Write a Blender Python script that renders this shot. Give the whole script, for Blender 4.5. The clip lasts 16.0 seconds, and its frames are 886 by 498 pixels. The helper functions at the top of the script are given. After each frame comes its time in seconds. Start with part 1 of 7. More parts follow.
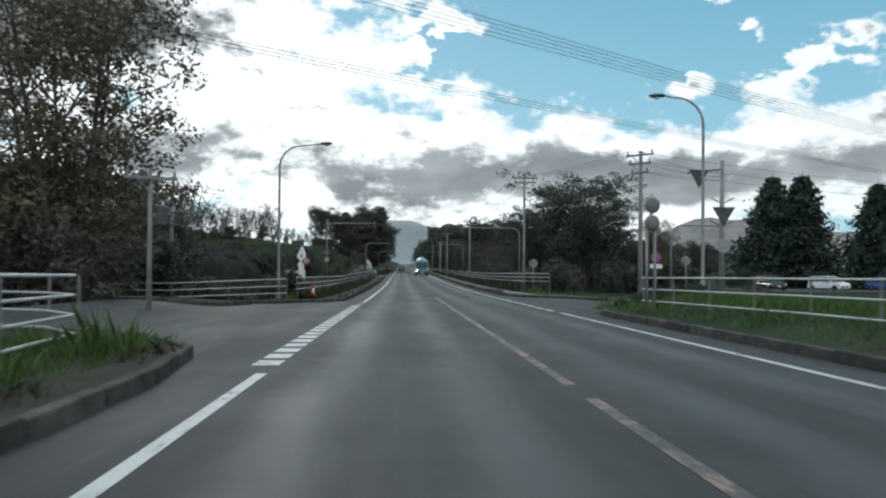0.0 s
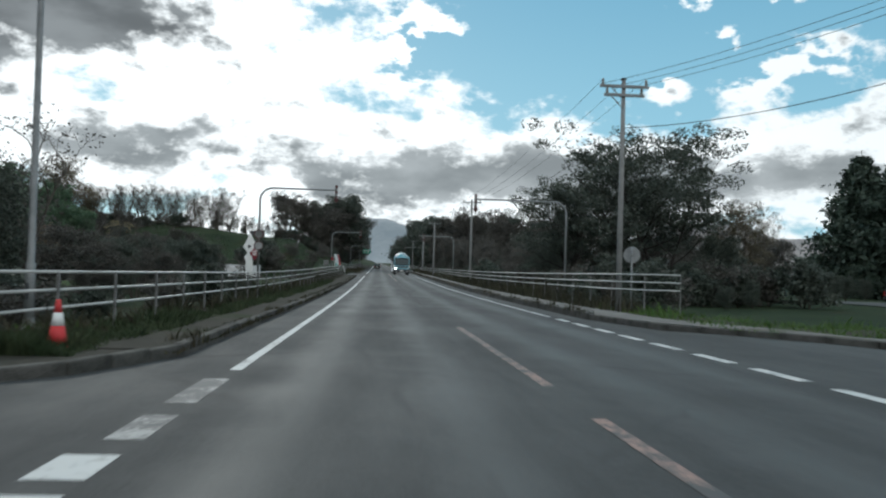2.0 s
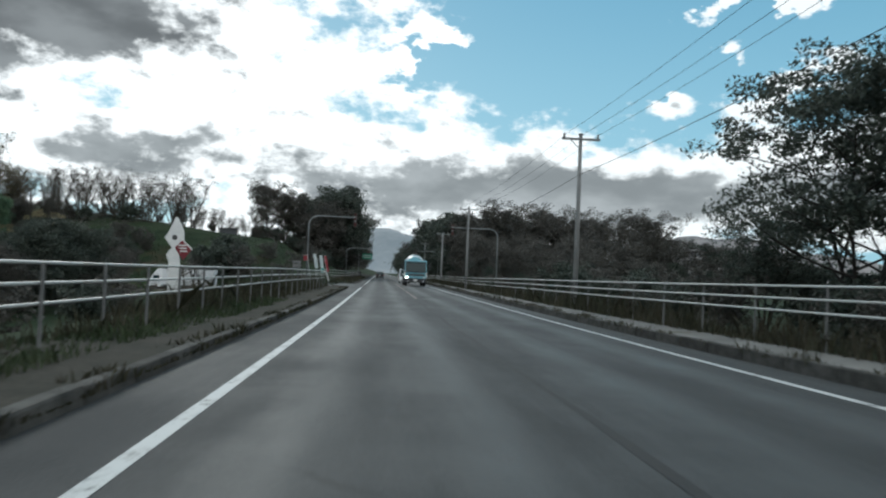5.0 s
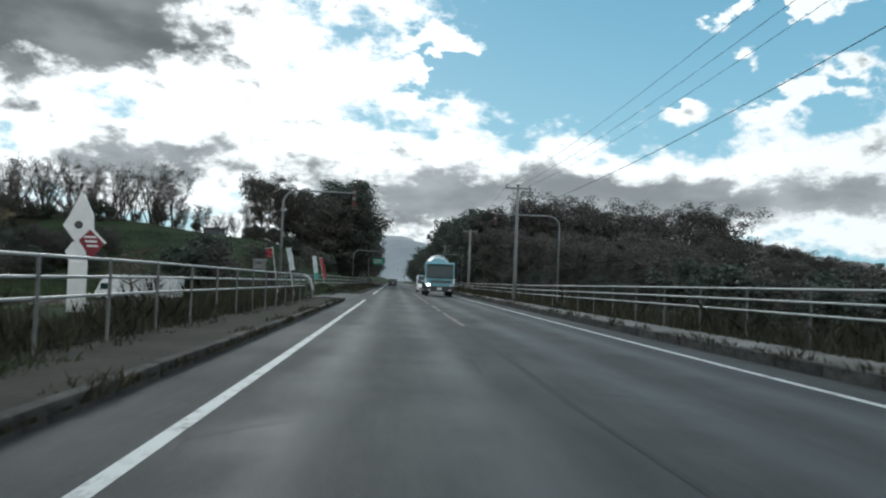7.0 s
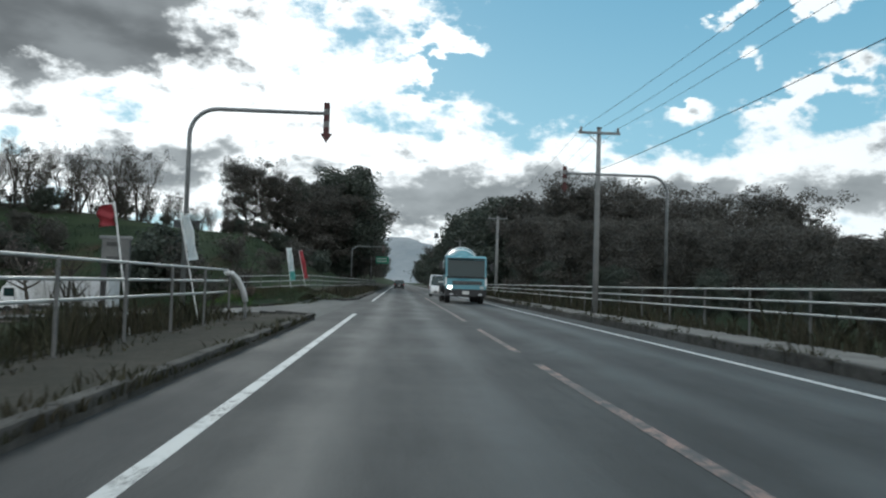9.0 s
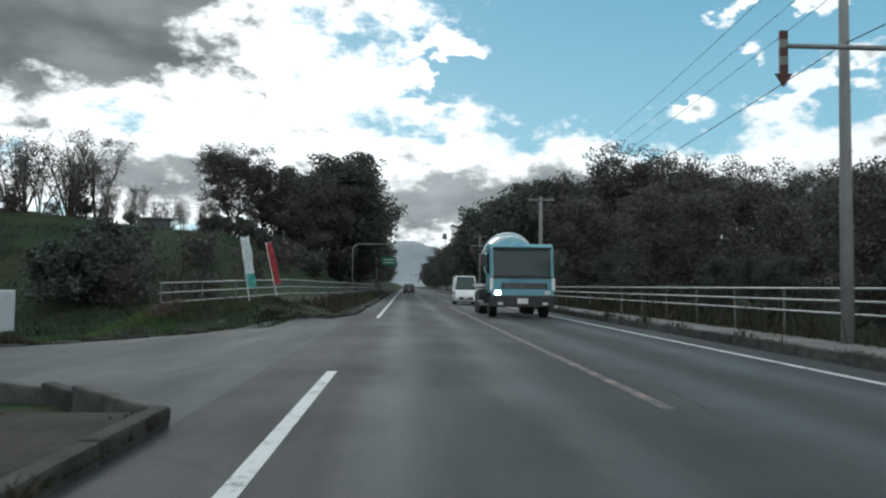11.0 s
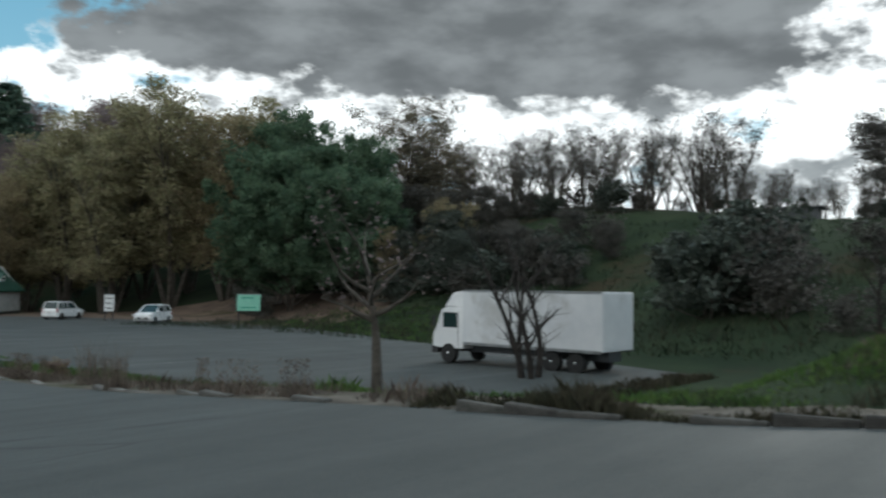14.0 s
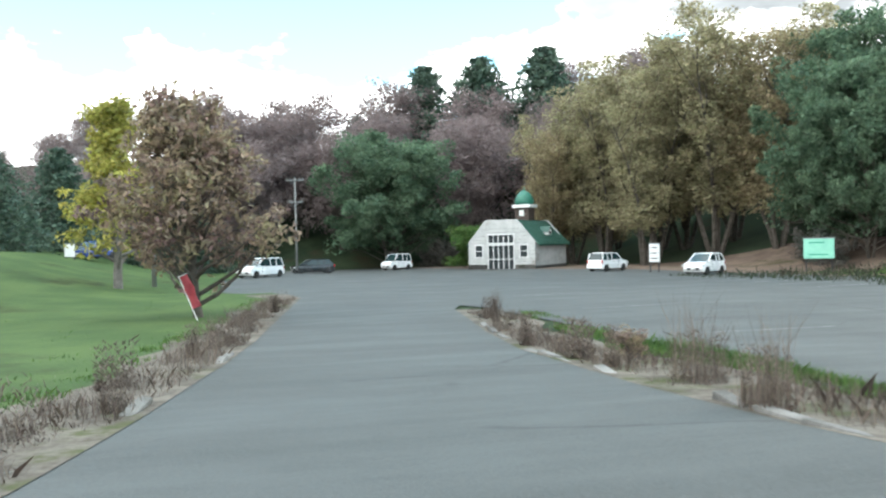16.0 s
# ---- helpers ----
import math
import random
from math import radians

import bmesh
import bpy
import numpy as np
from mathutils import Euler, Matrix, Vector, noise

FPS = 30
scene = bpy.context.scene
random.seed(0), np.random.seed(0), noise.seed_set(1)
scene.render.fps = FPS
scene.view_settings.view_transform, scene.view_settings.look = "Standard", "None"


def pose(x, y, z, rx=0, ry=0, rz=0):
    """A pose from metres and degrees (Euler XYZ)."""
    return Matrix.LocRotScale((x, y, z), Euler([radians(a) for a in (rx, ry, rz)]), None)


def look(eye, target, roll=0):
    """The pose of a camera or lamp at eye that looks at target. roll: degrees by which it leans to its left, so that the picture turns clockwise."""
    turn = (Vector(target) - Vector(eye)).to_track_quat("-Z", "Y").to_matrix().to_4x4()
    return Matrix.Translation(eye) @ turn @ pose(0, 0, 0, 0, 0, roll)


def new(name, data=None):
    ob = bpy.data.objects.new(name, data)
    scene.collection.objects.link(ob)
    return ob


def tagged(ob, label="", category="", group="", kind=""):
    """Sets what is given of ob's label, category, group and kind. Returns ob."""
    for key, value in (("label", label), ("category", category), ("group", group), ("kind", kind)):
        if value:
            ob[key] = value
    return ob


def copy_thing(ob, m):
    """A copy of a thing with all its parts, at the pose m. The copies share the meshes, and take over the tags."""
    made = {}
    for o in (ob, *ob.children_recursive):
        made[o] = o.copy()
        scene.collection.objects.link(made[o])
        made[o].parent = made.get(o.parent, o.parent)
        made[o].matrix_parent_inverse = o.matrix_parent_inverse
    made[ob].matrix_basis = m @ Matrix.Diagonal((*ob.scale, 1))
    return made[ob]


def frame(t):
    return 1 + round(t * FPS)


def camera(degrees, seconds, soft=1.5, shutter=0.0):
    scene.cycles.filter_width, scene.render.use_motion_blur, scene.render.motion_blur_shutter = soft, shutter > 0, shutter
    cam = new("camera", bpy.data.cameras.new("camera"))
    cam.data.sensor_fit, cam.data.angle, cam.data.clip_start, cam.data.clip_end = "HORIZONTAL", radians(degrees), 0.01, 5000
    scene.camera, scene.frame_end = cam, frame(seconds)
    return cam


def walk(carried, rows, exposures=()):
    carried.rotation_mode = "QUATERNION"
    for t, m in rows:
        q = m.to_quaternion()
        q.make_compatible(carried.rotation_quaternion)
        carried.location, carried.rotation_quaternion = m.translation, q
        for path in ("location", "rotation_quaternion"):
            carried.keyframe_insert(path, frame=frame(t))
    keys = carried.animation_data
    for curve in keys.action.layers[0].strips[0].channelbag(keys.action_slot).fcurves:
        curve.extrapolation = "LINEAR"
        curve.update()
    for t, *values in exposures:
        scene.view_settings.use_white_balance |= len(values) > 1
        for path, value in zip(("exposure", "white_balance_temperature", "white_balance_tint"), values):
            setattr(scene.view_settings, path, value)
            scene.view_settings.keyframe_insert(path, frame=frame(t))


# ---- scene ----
cam = camera(57.1, 16.0, soft=2.2, shutter=0.22)
PATH = [
    (0, (-1.809, 0.000, 2.287), (-1.309, 9.984, 2.471), 0.49),
    (0.5, (-1.883, 6.490, 2.185), (-1.262, 16.468, 2.362), 0.80),
    (1, (-1.850, 13.374, 2.082), (-1.150, 23.346, 2.259), 0.64),
    (1.5, (-1.857, 20.392, 1.972), (-1.102, 30.360, 2.155), 1.24),
    (2, (-1.858, 27.131, 1.866), (-1.061, 37.095, 2.052), 1.67),
    (2.5, (-1.928, 33.442, 1.771), (-1.130, 43.406, 1.957), 1.26),
    (3, (-1.918, 39.633, 1.685), (-1.125, 49.596, 1.893), 2.23),
    (3.5, (-1.942, 46.108, 1.598), (-1.162, 56.071, 1.845), 2.68),
    (4, (-1.966, 52.782, 1.501), (-1.205, 62.745, 1.769), 2.76),
    (4.5, (-2.024, 59.354, 1.416), (-1.305, 69.320, 1.710), 2.46),
    (5, (-1.999, 65.623, 1.352), (-1.236, 75.585, 1.671), 2.41),
    (5.5, (-1.951, 71.540, 1.301), (-1.156, 81.500, 1.643), 2.36),
    (6, (-1.910, 77.123, 1.258), (-1.140, 87.085, 1.624), 2.31),
    (6.5, (-1.904, 82.404, 1.222), (-1.215, 92.371, 1.610), 2.26),
    (7, (-1.941, 87.421, 1.190), (-1.341, 97.393, 1.599), 2.21),
    (7.5, (-1.958, 92.243, 1.171), (-1.364, 102.216, 1.573), 2.11),
    (8, (-1.973, 96.999, 1.153), (-1.386, 106.973, 1.571), 2.38),
    (8.5, (-2.007, 101.882, 1.152), (-1.435, 111.856, 1.575), 2.27),
    (9, (-2.024, 106.931, 1.149), (-1.493, 116.908, 1.573), 1.81),
    (9.5, (-2.154, 111.819, 1.159), (-1.651, 121.797, 1.595), 1.50),
    (10, (-2.285, 116.363, 1.167), (-1.801, 126.341, 1.611), 1.18),
    (10.5, (-2.409, 120.476, 1.172), (-1.937, 130.455, 1.624), 0.86),
    (11, (-2.523, 124.134, 1.175), (-2.059, 134.113, 1.634), 0.55),
    (11.5, (-2.627, 127.393, 1.175), (-2.170, 137.372, 1.642), 0.23),
    (12, (-2.977, 130.431, 1.172), (-2.769, 140.419, 1.630), -0.67),
    (12.5, (-3.791, 133.434, 1.117), (-5.030, 143.347, 1.575), -1.07),
    (13, (-5.267, 135.959, 1.069), (-8.434, 145.433, 1.538), -0.62),
    (13.5, (-6.875, 137.501, 1.030), (-11.656, 146.272, 1.481), 0.22),
    (14, (-8.543, 138.655, 0.876), (-14.900, 146.361, 1.352), 0.78),
    (14.5, (-10.281, 140.109, 0.586), (-18.114, 146.295, 1.196), 1.66),
    (15, (-12.653, 141.379, 0.613), (-21.499, 146.012, 1.155), 0.47),
    (15.5, (-15.266, 141.970, 0.455), (-24.715, 145.241, 0.604), -0.57),
    (16, (-17.233, 142.270, 0.394), (-26.910, 144.789, 0.312), -1.27),
]
walk(cam, [(t, look(eye, target, roll)) for t, eye, target, roll in PATH],
     exposures=[(0.0, 0.0, 6290, 6), (9.0, 0.0, 6290, 6), (12.4, 0.0, 6350, 6), (13.0, -0.15, 6350, 6), (13.5, -0.12, 6350, 6), (13.9, -0.05, 6330, 6), (14.2, 0.28, 6330, 5), (14.5, 0.9, 6300, 0), (15.1, 1.5, 6330, 0), (15.6, 1.7, 6420, 3), (16.0, 1.86, 6500, 7)])

# ---- sky: blue Nishita sky with broken cloud, sun behind the cloud ahead ----
world = bpy.data.worlds.new("world")
scene.world = world
world.use_nodes = True
wt = world.node_tree


class Graph:
    """Small helper to write shader arithmetic as expressions."""

    def __init__(self, tree):
        self.tree = tree

    def node(self, kind):
        return self.tree.nodes.new(kind)

    def put(self, socket, value):
        if isinstance(value, bpy.types.NodeSocket):
            self.tree.links.new(value, socket)
        elif isinstance(value, tuple) and len(value) == 3 and len(socket.default_value) == 4:
            socket.default_value = (*value, 1)
        else:
            socket.default_value = value

    def math(self, op, a, b=None, c=None, clamp=False):
        n = self.node("ShaderNodeMath")
        n.operation, n.use_clamp = op, clamp
        for socket, v in zip(n.inputs, (a, b, c)):
            if v is not None:
                self.put(socket, v)
        return n.outputs[0]

    def noise(self, vector, scale, detail=4.0, rough=0.55):
        n = self.node("ShaderNodeTexNoise")
        if vector is not None:
            self.put(n.inputs["Vector"], vector)
        for key, v in (("Scale", scale), ("Detail", detail), ("Roughness", rough)):
            n.inputs[key].default_value = v
        return n.outputs["Fac"]

    def ramp(self, v, low, high, a=0.0, b=1.0, smooth=True):
        n = self.node("ShaderNodeMapRange")
        n.interpolation_type = "SMOOTHSTEP" if smooth else "LINEAR"
        for socket, value in zip(n.inputs, (v, low, high, a, b)):
            self.put(socket, value)
        return n.outputs[0]

    def mix(self, f, a, b):
        n = self.node("ShaderNodeMix")
        n.data_type = "RGBA"
        self.put(n.inputs["Factor"], f)
        self.put(n.inputs[6], a)
        self.put(n.inputs[7], b)
        return n.outputs[2]

    def combine(self, x, y, z):
        n = self.node("ShaderNodeCombineXYZ")
        for socket, v in zip(n.inputs, (x, y, z)):
            self.put(socket, v)
        return n.outputs[0]


SUN_AZ, SUN_EL = 13.0, 24.0          # degrees left of the road's heading, and up
g = Graph(wt)
coord = g.node("ShaderNodeTexCoord").outputs["Generated"]
sep = g.node("ShaderNodeSeparateXYZ")
g.put(sep.inputs[0], coord)
dx, dy, dz = sep.outputs
az = g.math("MULTIPLY", g.math("ARCTAN2", g.math("MULTIPLY", dx, -1.0), dy), 57.2958)
el = g.math("MULTIPLY", g.math("ARCSINE", dz), 57.2958)
warp = g.noise(g.combine(g.math("MULTIPLY", az, 0.12), g.math("MULTIPLY", el, 0.2), 3.0), 1.0, 2.0, 0.5)
flat = g.combine(g.math("ADD", g.math("MULTIPLY", az, 0.055), g.math("MULTIPLY", warp, 0.16)), g.math("ADD", g.math("MULTIPLY", el, 0.12), g.math("MULTIPLY", warp, 0.10)), 0.0)
wisp = g.noise(flat, 1.7, 7.0, 0.56)
puffy = g.noise(g.combine(g.math("ADD", g.math("MULTIPLY", az, 0.105), g.math("MULTIPLY", warp, 0.2)), g.math("MULTIPLY", el, 0.17), 5.0), 2.3, 7.0, 0.6)


def blobs(rows):
    total = None
    for a0, e0, ra, re, w in rows:
        u = g.math("DIVIDE", g.math("SUBTRACT", az, a0), ra)
        v = g.math("DIVIDE", g.math("SUBTRACT", el, e0), re)
        r2 = g.math("ADD", g.math("MULTIPLY", u, u), g.math("MULTIPLY", v, v))
        term = g.math("MULTIPLY", g.math("EXPONENT", g.math("MULTIPLY", r2, -1.0)), w)
        total = term if total is None else g.math("ADD", total, term)
    return total


# cloud banks (+) and clear patches (-): azimuth, elevation, their half widths, weight
cover = blobs([
    (42, 19, 24, 7, 1.0), (8, 16, 6, 7, 0.36), (14, 11, 26, 2.6, 0.20), (2, 6, 20, 3.6, 0.45), (-18, 6.0, 18, 2.8, 0.60),
    (-34, 8.0, 6, 3.0, 0.4), (-16, 16.0, 13, 5.2, -0.80), (10.5, 9.4, 3.4, 1.2, -0.30), (20, 10.6, 4, 1.2, -0.22), (2.2, 11.8, 3.0, 1.3, -0.28),
    (80, 19.5, 19, 6.5, -1.1), (92, 8, 15, 3.5, 0.7), (60, 9, 10, 3, 0.4),
    (-42, 15, 9, 8, -0.3), (50, 7, 18, 3, 0.3), (66, 13.5, 3, 1.0, 0.5), (22, 17.5, 5, 3.0, 0.35), (34, 19, 9, 5, 0.3)])
density = g.math("ADD", g.math("ADD", g.math("MULTIPLY", g.math("SUBTRACT", wisp, 0.47), 1.3), g.math("MULTIPLY", g.math("SUBTRACT", puffy, 0.5), 1.9)), cover)
tatter = g.noise(g.combine(g.math("MULTIPLY", az, 0.3), g.math("MULTIPLY", el, 0.5), 11.0), 1.6, 4.0, 0.5)
puffs = blobs([(-22, 18.6, 2.8, 1.4, 1.0), (-26.2, 17.8, 1.5, 1.4, 0.9), (-28.6, 18.4, 2.0, 1.4, 0.9), (-23.4, 15.2, 1.6, 1.0, 0.75), (-26.6, 13.2, 1.4, 1.3, 0.8),
               (-29.4, 13.8, 2.0, 1.3, 0.7), (-24.3, 12.2, 1.4, 0.9, 0.7), (-1.6, 15.0, 1.9, 2.6, 0.9), (-3.8, 16.2, 1.6, 1.3, 0.9), (-19.5, 12.6, 1.8, 1.2, 0.9)])
density = g.math("ADD", density, g.math("MULTIPLY", puffs, g.math("ADD", 0.5, g.math("MULTIPLY", g.math("SUBTRACT", tatter, 0.5), 5.5))))
density = g.math("ADD", density, g.ramp(g.math("ABSOLUTE", g.math("SUBTRACT", az, 20.0)), 85.0, 130.0, 0.0, 0.35))
mask = g.ramp(density, -0.10, 0.22)
grey = blobs([(42, 19.5, 25, 5.0, 1.5), (25, 20.0, 11, 3.4, 0.9), (33, 15.0, 10, 1.6, 0.5), (24, 15.4, 8, 2.2, 0.4), (0, 6.4, 17, 2.3, 0.62), (-17, 5.8, 9, 2.0, 0.62), (17, 7.4, 5, 1.7, 0.55), (4.7, 14.0, 2.6, 1.6, -0.7), (-31, 6.0, 7, 1.8, 0.55), (56, 20, 9, 5, 0.45)])
grey = g.math("ADD", grey, g.ramp(g.math("ABSOLUTE", g.math("SUBTRACT", az, 20.0)), 75.0, 120.0, 0.0, -0.35))
fluff = g.noise(flat, 2.6, 5.0, 0.5)
billow = g.noise(g.combine(g.math("MULTIPLY", az, 0.07), g.math("MULTIPLY", el, 0.15), 7.0), 2.4, 4.0, 0.5)
core = g.math("MULTIPLY", g.math("SUBTRACT", g.math("MINIMUM", density, 1.0), 0.5), 0.55)
thick = g.ramp(g.math("ADD", g.math("ADD", g.math("ADD", g.math("MULTIPLY", g.math("SUBTRACT", fluff, 0.5), 1.4), g.math("MULTIPLY", g.math("SUBTRACT", puffy, 0.5), 1.9)), core), grey), 0.14, 0.66)
sky = g.node("ShaderNodeTexSky")
sky.sky_type, sky.sun_disc, sky.sun_elevation, sky.sun_rotation = "NISHITA", False, radians(SUN_EL), radians(-SUN_AZ)
sky.air_density, sky.dust_density, sky.ozone_density = 1.0, 0.6, 1.6
blue = g.mix(0.88, sky.outputs[0], g.mix(g.ramp(el, 6.0, 24.0), (3.0, 5.9, 7.4), (1.6, 4.15, 5.95)))
white = g.mix(g.ramp(g.math("ADD", az, g.math("MULTIPLY", wisp, 30.0)), -30.0, 25.0), (9.4, 9.8, 10.0), (12.0, 12.3, 12.5))
shade = g.mix(g.ramp(billow, 0.32, 0.68), g.mix(g.ramp(el, 8.0, 14.0), (2.7, 2.95, 3.1), (1.55, 1.68, 1.78)), g.mix(g.ramp(el, 8.0, 14.0), (4.6, 4.9, 5.1), (2.9, 3.1, 3.25)))
cloud = g.mix(thick, white, shade)
above = g.ramp(el, -1.0, 0.5)
g.put(wt.nodes["Background"].inputs[0], g.mix(above, (1.2, 1.3, 1.2), g.mix(mask, blue, cloud)))
wt.nodes["Background"].inputs[1].default_value = 0.1

sun_data = bpy.data.lights.new("sun", "SUN")
sun_data.energy, sun_data.angle, sun_data.color = 0.6, radians(14), (1.0, 0.95, 0.88)
sun = new("sun", sun_data)
a0, e0 = radians(SUN_AZ), radians(SUN_EL)
sun.matrix_world = look((0, 0, 60), (60 * math.sin(a0) * math.cos(e0), -60 * math.cos(a0) * math.cos(e0), 60 - 60 * math.sin(e0)))

# ---- materials ----


def material(name, a, b, scale=6.0, rough=0.7, bump=0.15, metal=0.0, fine=40.0, c=None, per="none", spread=0.25, spec=0.4):
    """Two colours mixed by coarse stains and fine grain in metres, with fine relief. per: 'island' or 'object' varies the brightness."""
    m = bpy.data.materials.new(name)
    m.use_nodes = True
    k = Graph(m.node_tree)
    bsdf = m.node_tree.nodes["Principled BSDF"]
    p = k.node("ShaderNodeTexCoord").outputs["Object"]
    big, small = k.noise(p, scale, 5.0, 0.6), k.noise(p, fine, 3.0, 0.6)
    f = k.ramp(k.math("ADD", k.math("MULTIPLY", big, 0.7), k.math("MULTIPLY", small, 0.3)), 0.36, 0.64)
    col = k.mix(f, a, b)
    if c:
        col = k.mix(k.ramp(k.noise(p, scale * 0.37, 6.0, 0.7), 0.55, 0.68), col, c)
    if per != "none":
        r = k.node("ShaderNodeNewGeometry").outputs["Random Per Island"] if per == "island" else k.node("ShaderNodeObjectInfo").outputs["Random"]
        hsv = k.node("ShaderNodeHueSaturation")
        k.put(hsv.inputs["Value"], k.ramp(r, 0.0, 1.0, 1.0 - spread, 1.0 + spread, False))
        k.put(hsv.inputs["Hue"], k.ramp(k.math("FRACT", k.math("MULTIPLY", r, 7.31)), 0.0, 1.0, 0.5 - spread * 0.06, 0.5 + spread * 0.06, False))
        k.put(hsv.inputs["Color"], col)
        col = hsv.outputs[0]
    k.put(bsdf.inputs["Base Color"], col)
    k.put(bsdf.inputs["Roughness"], k.ramp(big, 0.3, 0.7, max(0.02, rough - 0.1), min(1.0, rough + 0.1), False))
    bsdf.inputs["Metallic"].default_value = metal
    bsdf.inputs["Specular IOR Level"].default_value = spec
    if bump:
        n = k.node("ShaderNodeBump")
        n.inputs["Strength"].default_value = bump
        n.inputs["Distance"].default_value = 0.02
        k.put(n.inputs["Height"], small)
        k.put(bsdf.inputs["Normal"], n.outputs[0])
    return m


def asphalt_material(name, a, b, tracks):
    """Worn asphalt: aggregate grain, stains, sealed cracks; tracks: x of the polished wheel paths."""
    m = bpy.data.materials.new(name)
    m.use_nodes = True
    k = Graph(m.node_tree)
    bsdf = m.node_tree.nodes["Principled BSDF"]
    p = k.node("ShaderNodeTexCoord").outputs["Object"]
    s = k.node("ShaderNodeSeparateXYZ")
    k.put(s.inputs[0], p)
    long = k.combine(s.outputs[0], k.math("MULTIPLY", s.outputs[1], 0.12), 0.0)
    stain, grain, patchy = k.noise(long, 0.9, 6.0, 0.65), k.noise(p, 55.0, 3.0, 0.7), k.noise(p, 0.35, 4.0, 0.6)
    f = k.math("ADD", k.math("MULTIPLY", stain, 0.6), k.math("MULTIPLY", patchy, 0.4))
    for x0 in tracks:
        d = k.math("DIVIDE", k.math("SUBTRACT", k.math("ADD", s.outputs[0], k.math("MULTIPLY", k.math("SUBTRACT", patchy, 0.5), 0.5)), x0), 0.36)
        f = k.math("ADD", f, k.math("MULTIPLY", k.math("EXPONENT", k.math("MULTIPLY", k.math("MULTIPLY", d, d), -1.0)), 0.22))
    col = k.mix(k.ramp(f, 0.36, 0.78), a, b)
    col = k.mix(k.ramp(grain, 0.35, 0.75, 0.0, 0.35), col, tuple(min(1.0, v * 2.2) for v in b))
    crack = k.node("ShaderNodeTexVoronoi")
    crack.feature = "DISTANCE_TO_EDGE"
    k.put(crack.inputs["Vector"], k.combine(k.math("ADD", s.outputs[0], k.math("MULTIPLY", stain, 1.2)), k.math("MULTIPLY", s.outputs[1], 0.45), 0.0))
    crack.inputs["Scale"].default_value = 0.22
    line = k.math("MULTIPLY", k.ramp(crack.outputs["Distance"], 0.0, 0.012, 1.0, 0.0), k.ramp(patchy, 0.5, 0.6))
    col = k.mix(k.math("MULTIPLY", line, 0.6), col, (0.018, 0.018, 0.018))
    k.put(bsdf.inputs["Base Color"], col)
    k.put(bsdf.inputs["Roughness"], k.ramp(f, 0.4, 0.8, 0.86, 0.62, False))
    bsdf.inputs["Specular IOR Level"].default_value = 0.35
    n = k.node("ShaderNodeBump")
    n.inputs["Strength"].default_value, n.inputs["Distance"].default_value = 0.35, 0.01
    k.put(n.inputs["Height"], grain)
    k.put(bsdf.inputs["Normal"], n.outputs[0])
    return m


def paint_material(name, colour, worn, lack):
    """Road paint worn through to the asphalt in flecks."""
    m = bpy.data.materials.new(name)
    m.use_nodes = True
    k = Graph(m.node_tree)
    bsdf = m.node_tree.nodes["Principled BSDF"]
    p = k.node("ShaderNodeTexCoord").outputs["Object"]
    f = k.math("ADD", k.math("MULTIPLY", k.noise(p, 2.2, 5.0, 0.7), 0.6), k.math("MULTIPLY", k.noise(p, 26.0, 3.0, 0.7), 0.4))
    k.put(bsdf.inputs["Base Color"], k.mix(k.ramp(f, lack - 0.06, lack + 0.06), colour, worn))
    bsdf.inputs["Roughness"].default_value = 0.7
    return m


def leaf_material(name, a, b, spread=0.4, thin=0.25):
    m = material(name, a, b, scale=0.5, rough=0.62, bump=0.0, fine=3.0, per="island", spread=spread, spec=0.25)
    k = Graph(m.node_tree)
    bsdf, out = m.node_tree.nodes["Principled BSDF"], m.node_tree.nodes["Material Output"]
    t = k.node("ShaderNodeBsdfTranslucent")
    k.tree.links.new(bsdf.inputs["Base Color"].links[0].from_socket, t.inputs[0])
    mixer = k.node("ShaderNodeMixShader")
    mixer.inputs[0].default_value = thin
    k.tree.links.new(bsdf.outputs[0], mixer.inputs[1])
    k.tree.links.new(t.outputs[0], mixer.inputs[2])
    k.tree.links.new(mixer.outputs[0], out.inputs[0])
    return m


def glass_material(name, tint):
    m = bpy.data.materials.new(name)
    m.use_nodes = True
    bsdf = m.node_tree.nodes["Principled BSDF"]
    bsdf.inputs["Base Color"].default_value = (*tint, 1)
    bsdf.inputs["Roughness"].default_value = 0.08
    return m


def lamp_material(name, colour, strength):
    m = bpy.data.materials.new(name)
    m.use_nodes = True
    bsdf = m.node_tree.nodes["Principled BSDF"]
    bsdf.inputs["Base Color"].default_value = (*colour, 1)
    bsdf.inputs["Emission Color"].default_value = (*colour, 1)
    bsdf.inputs["Emission Strength"].default_value = strength
    return m


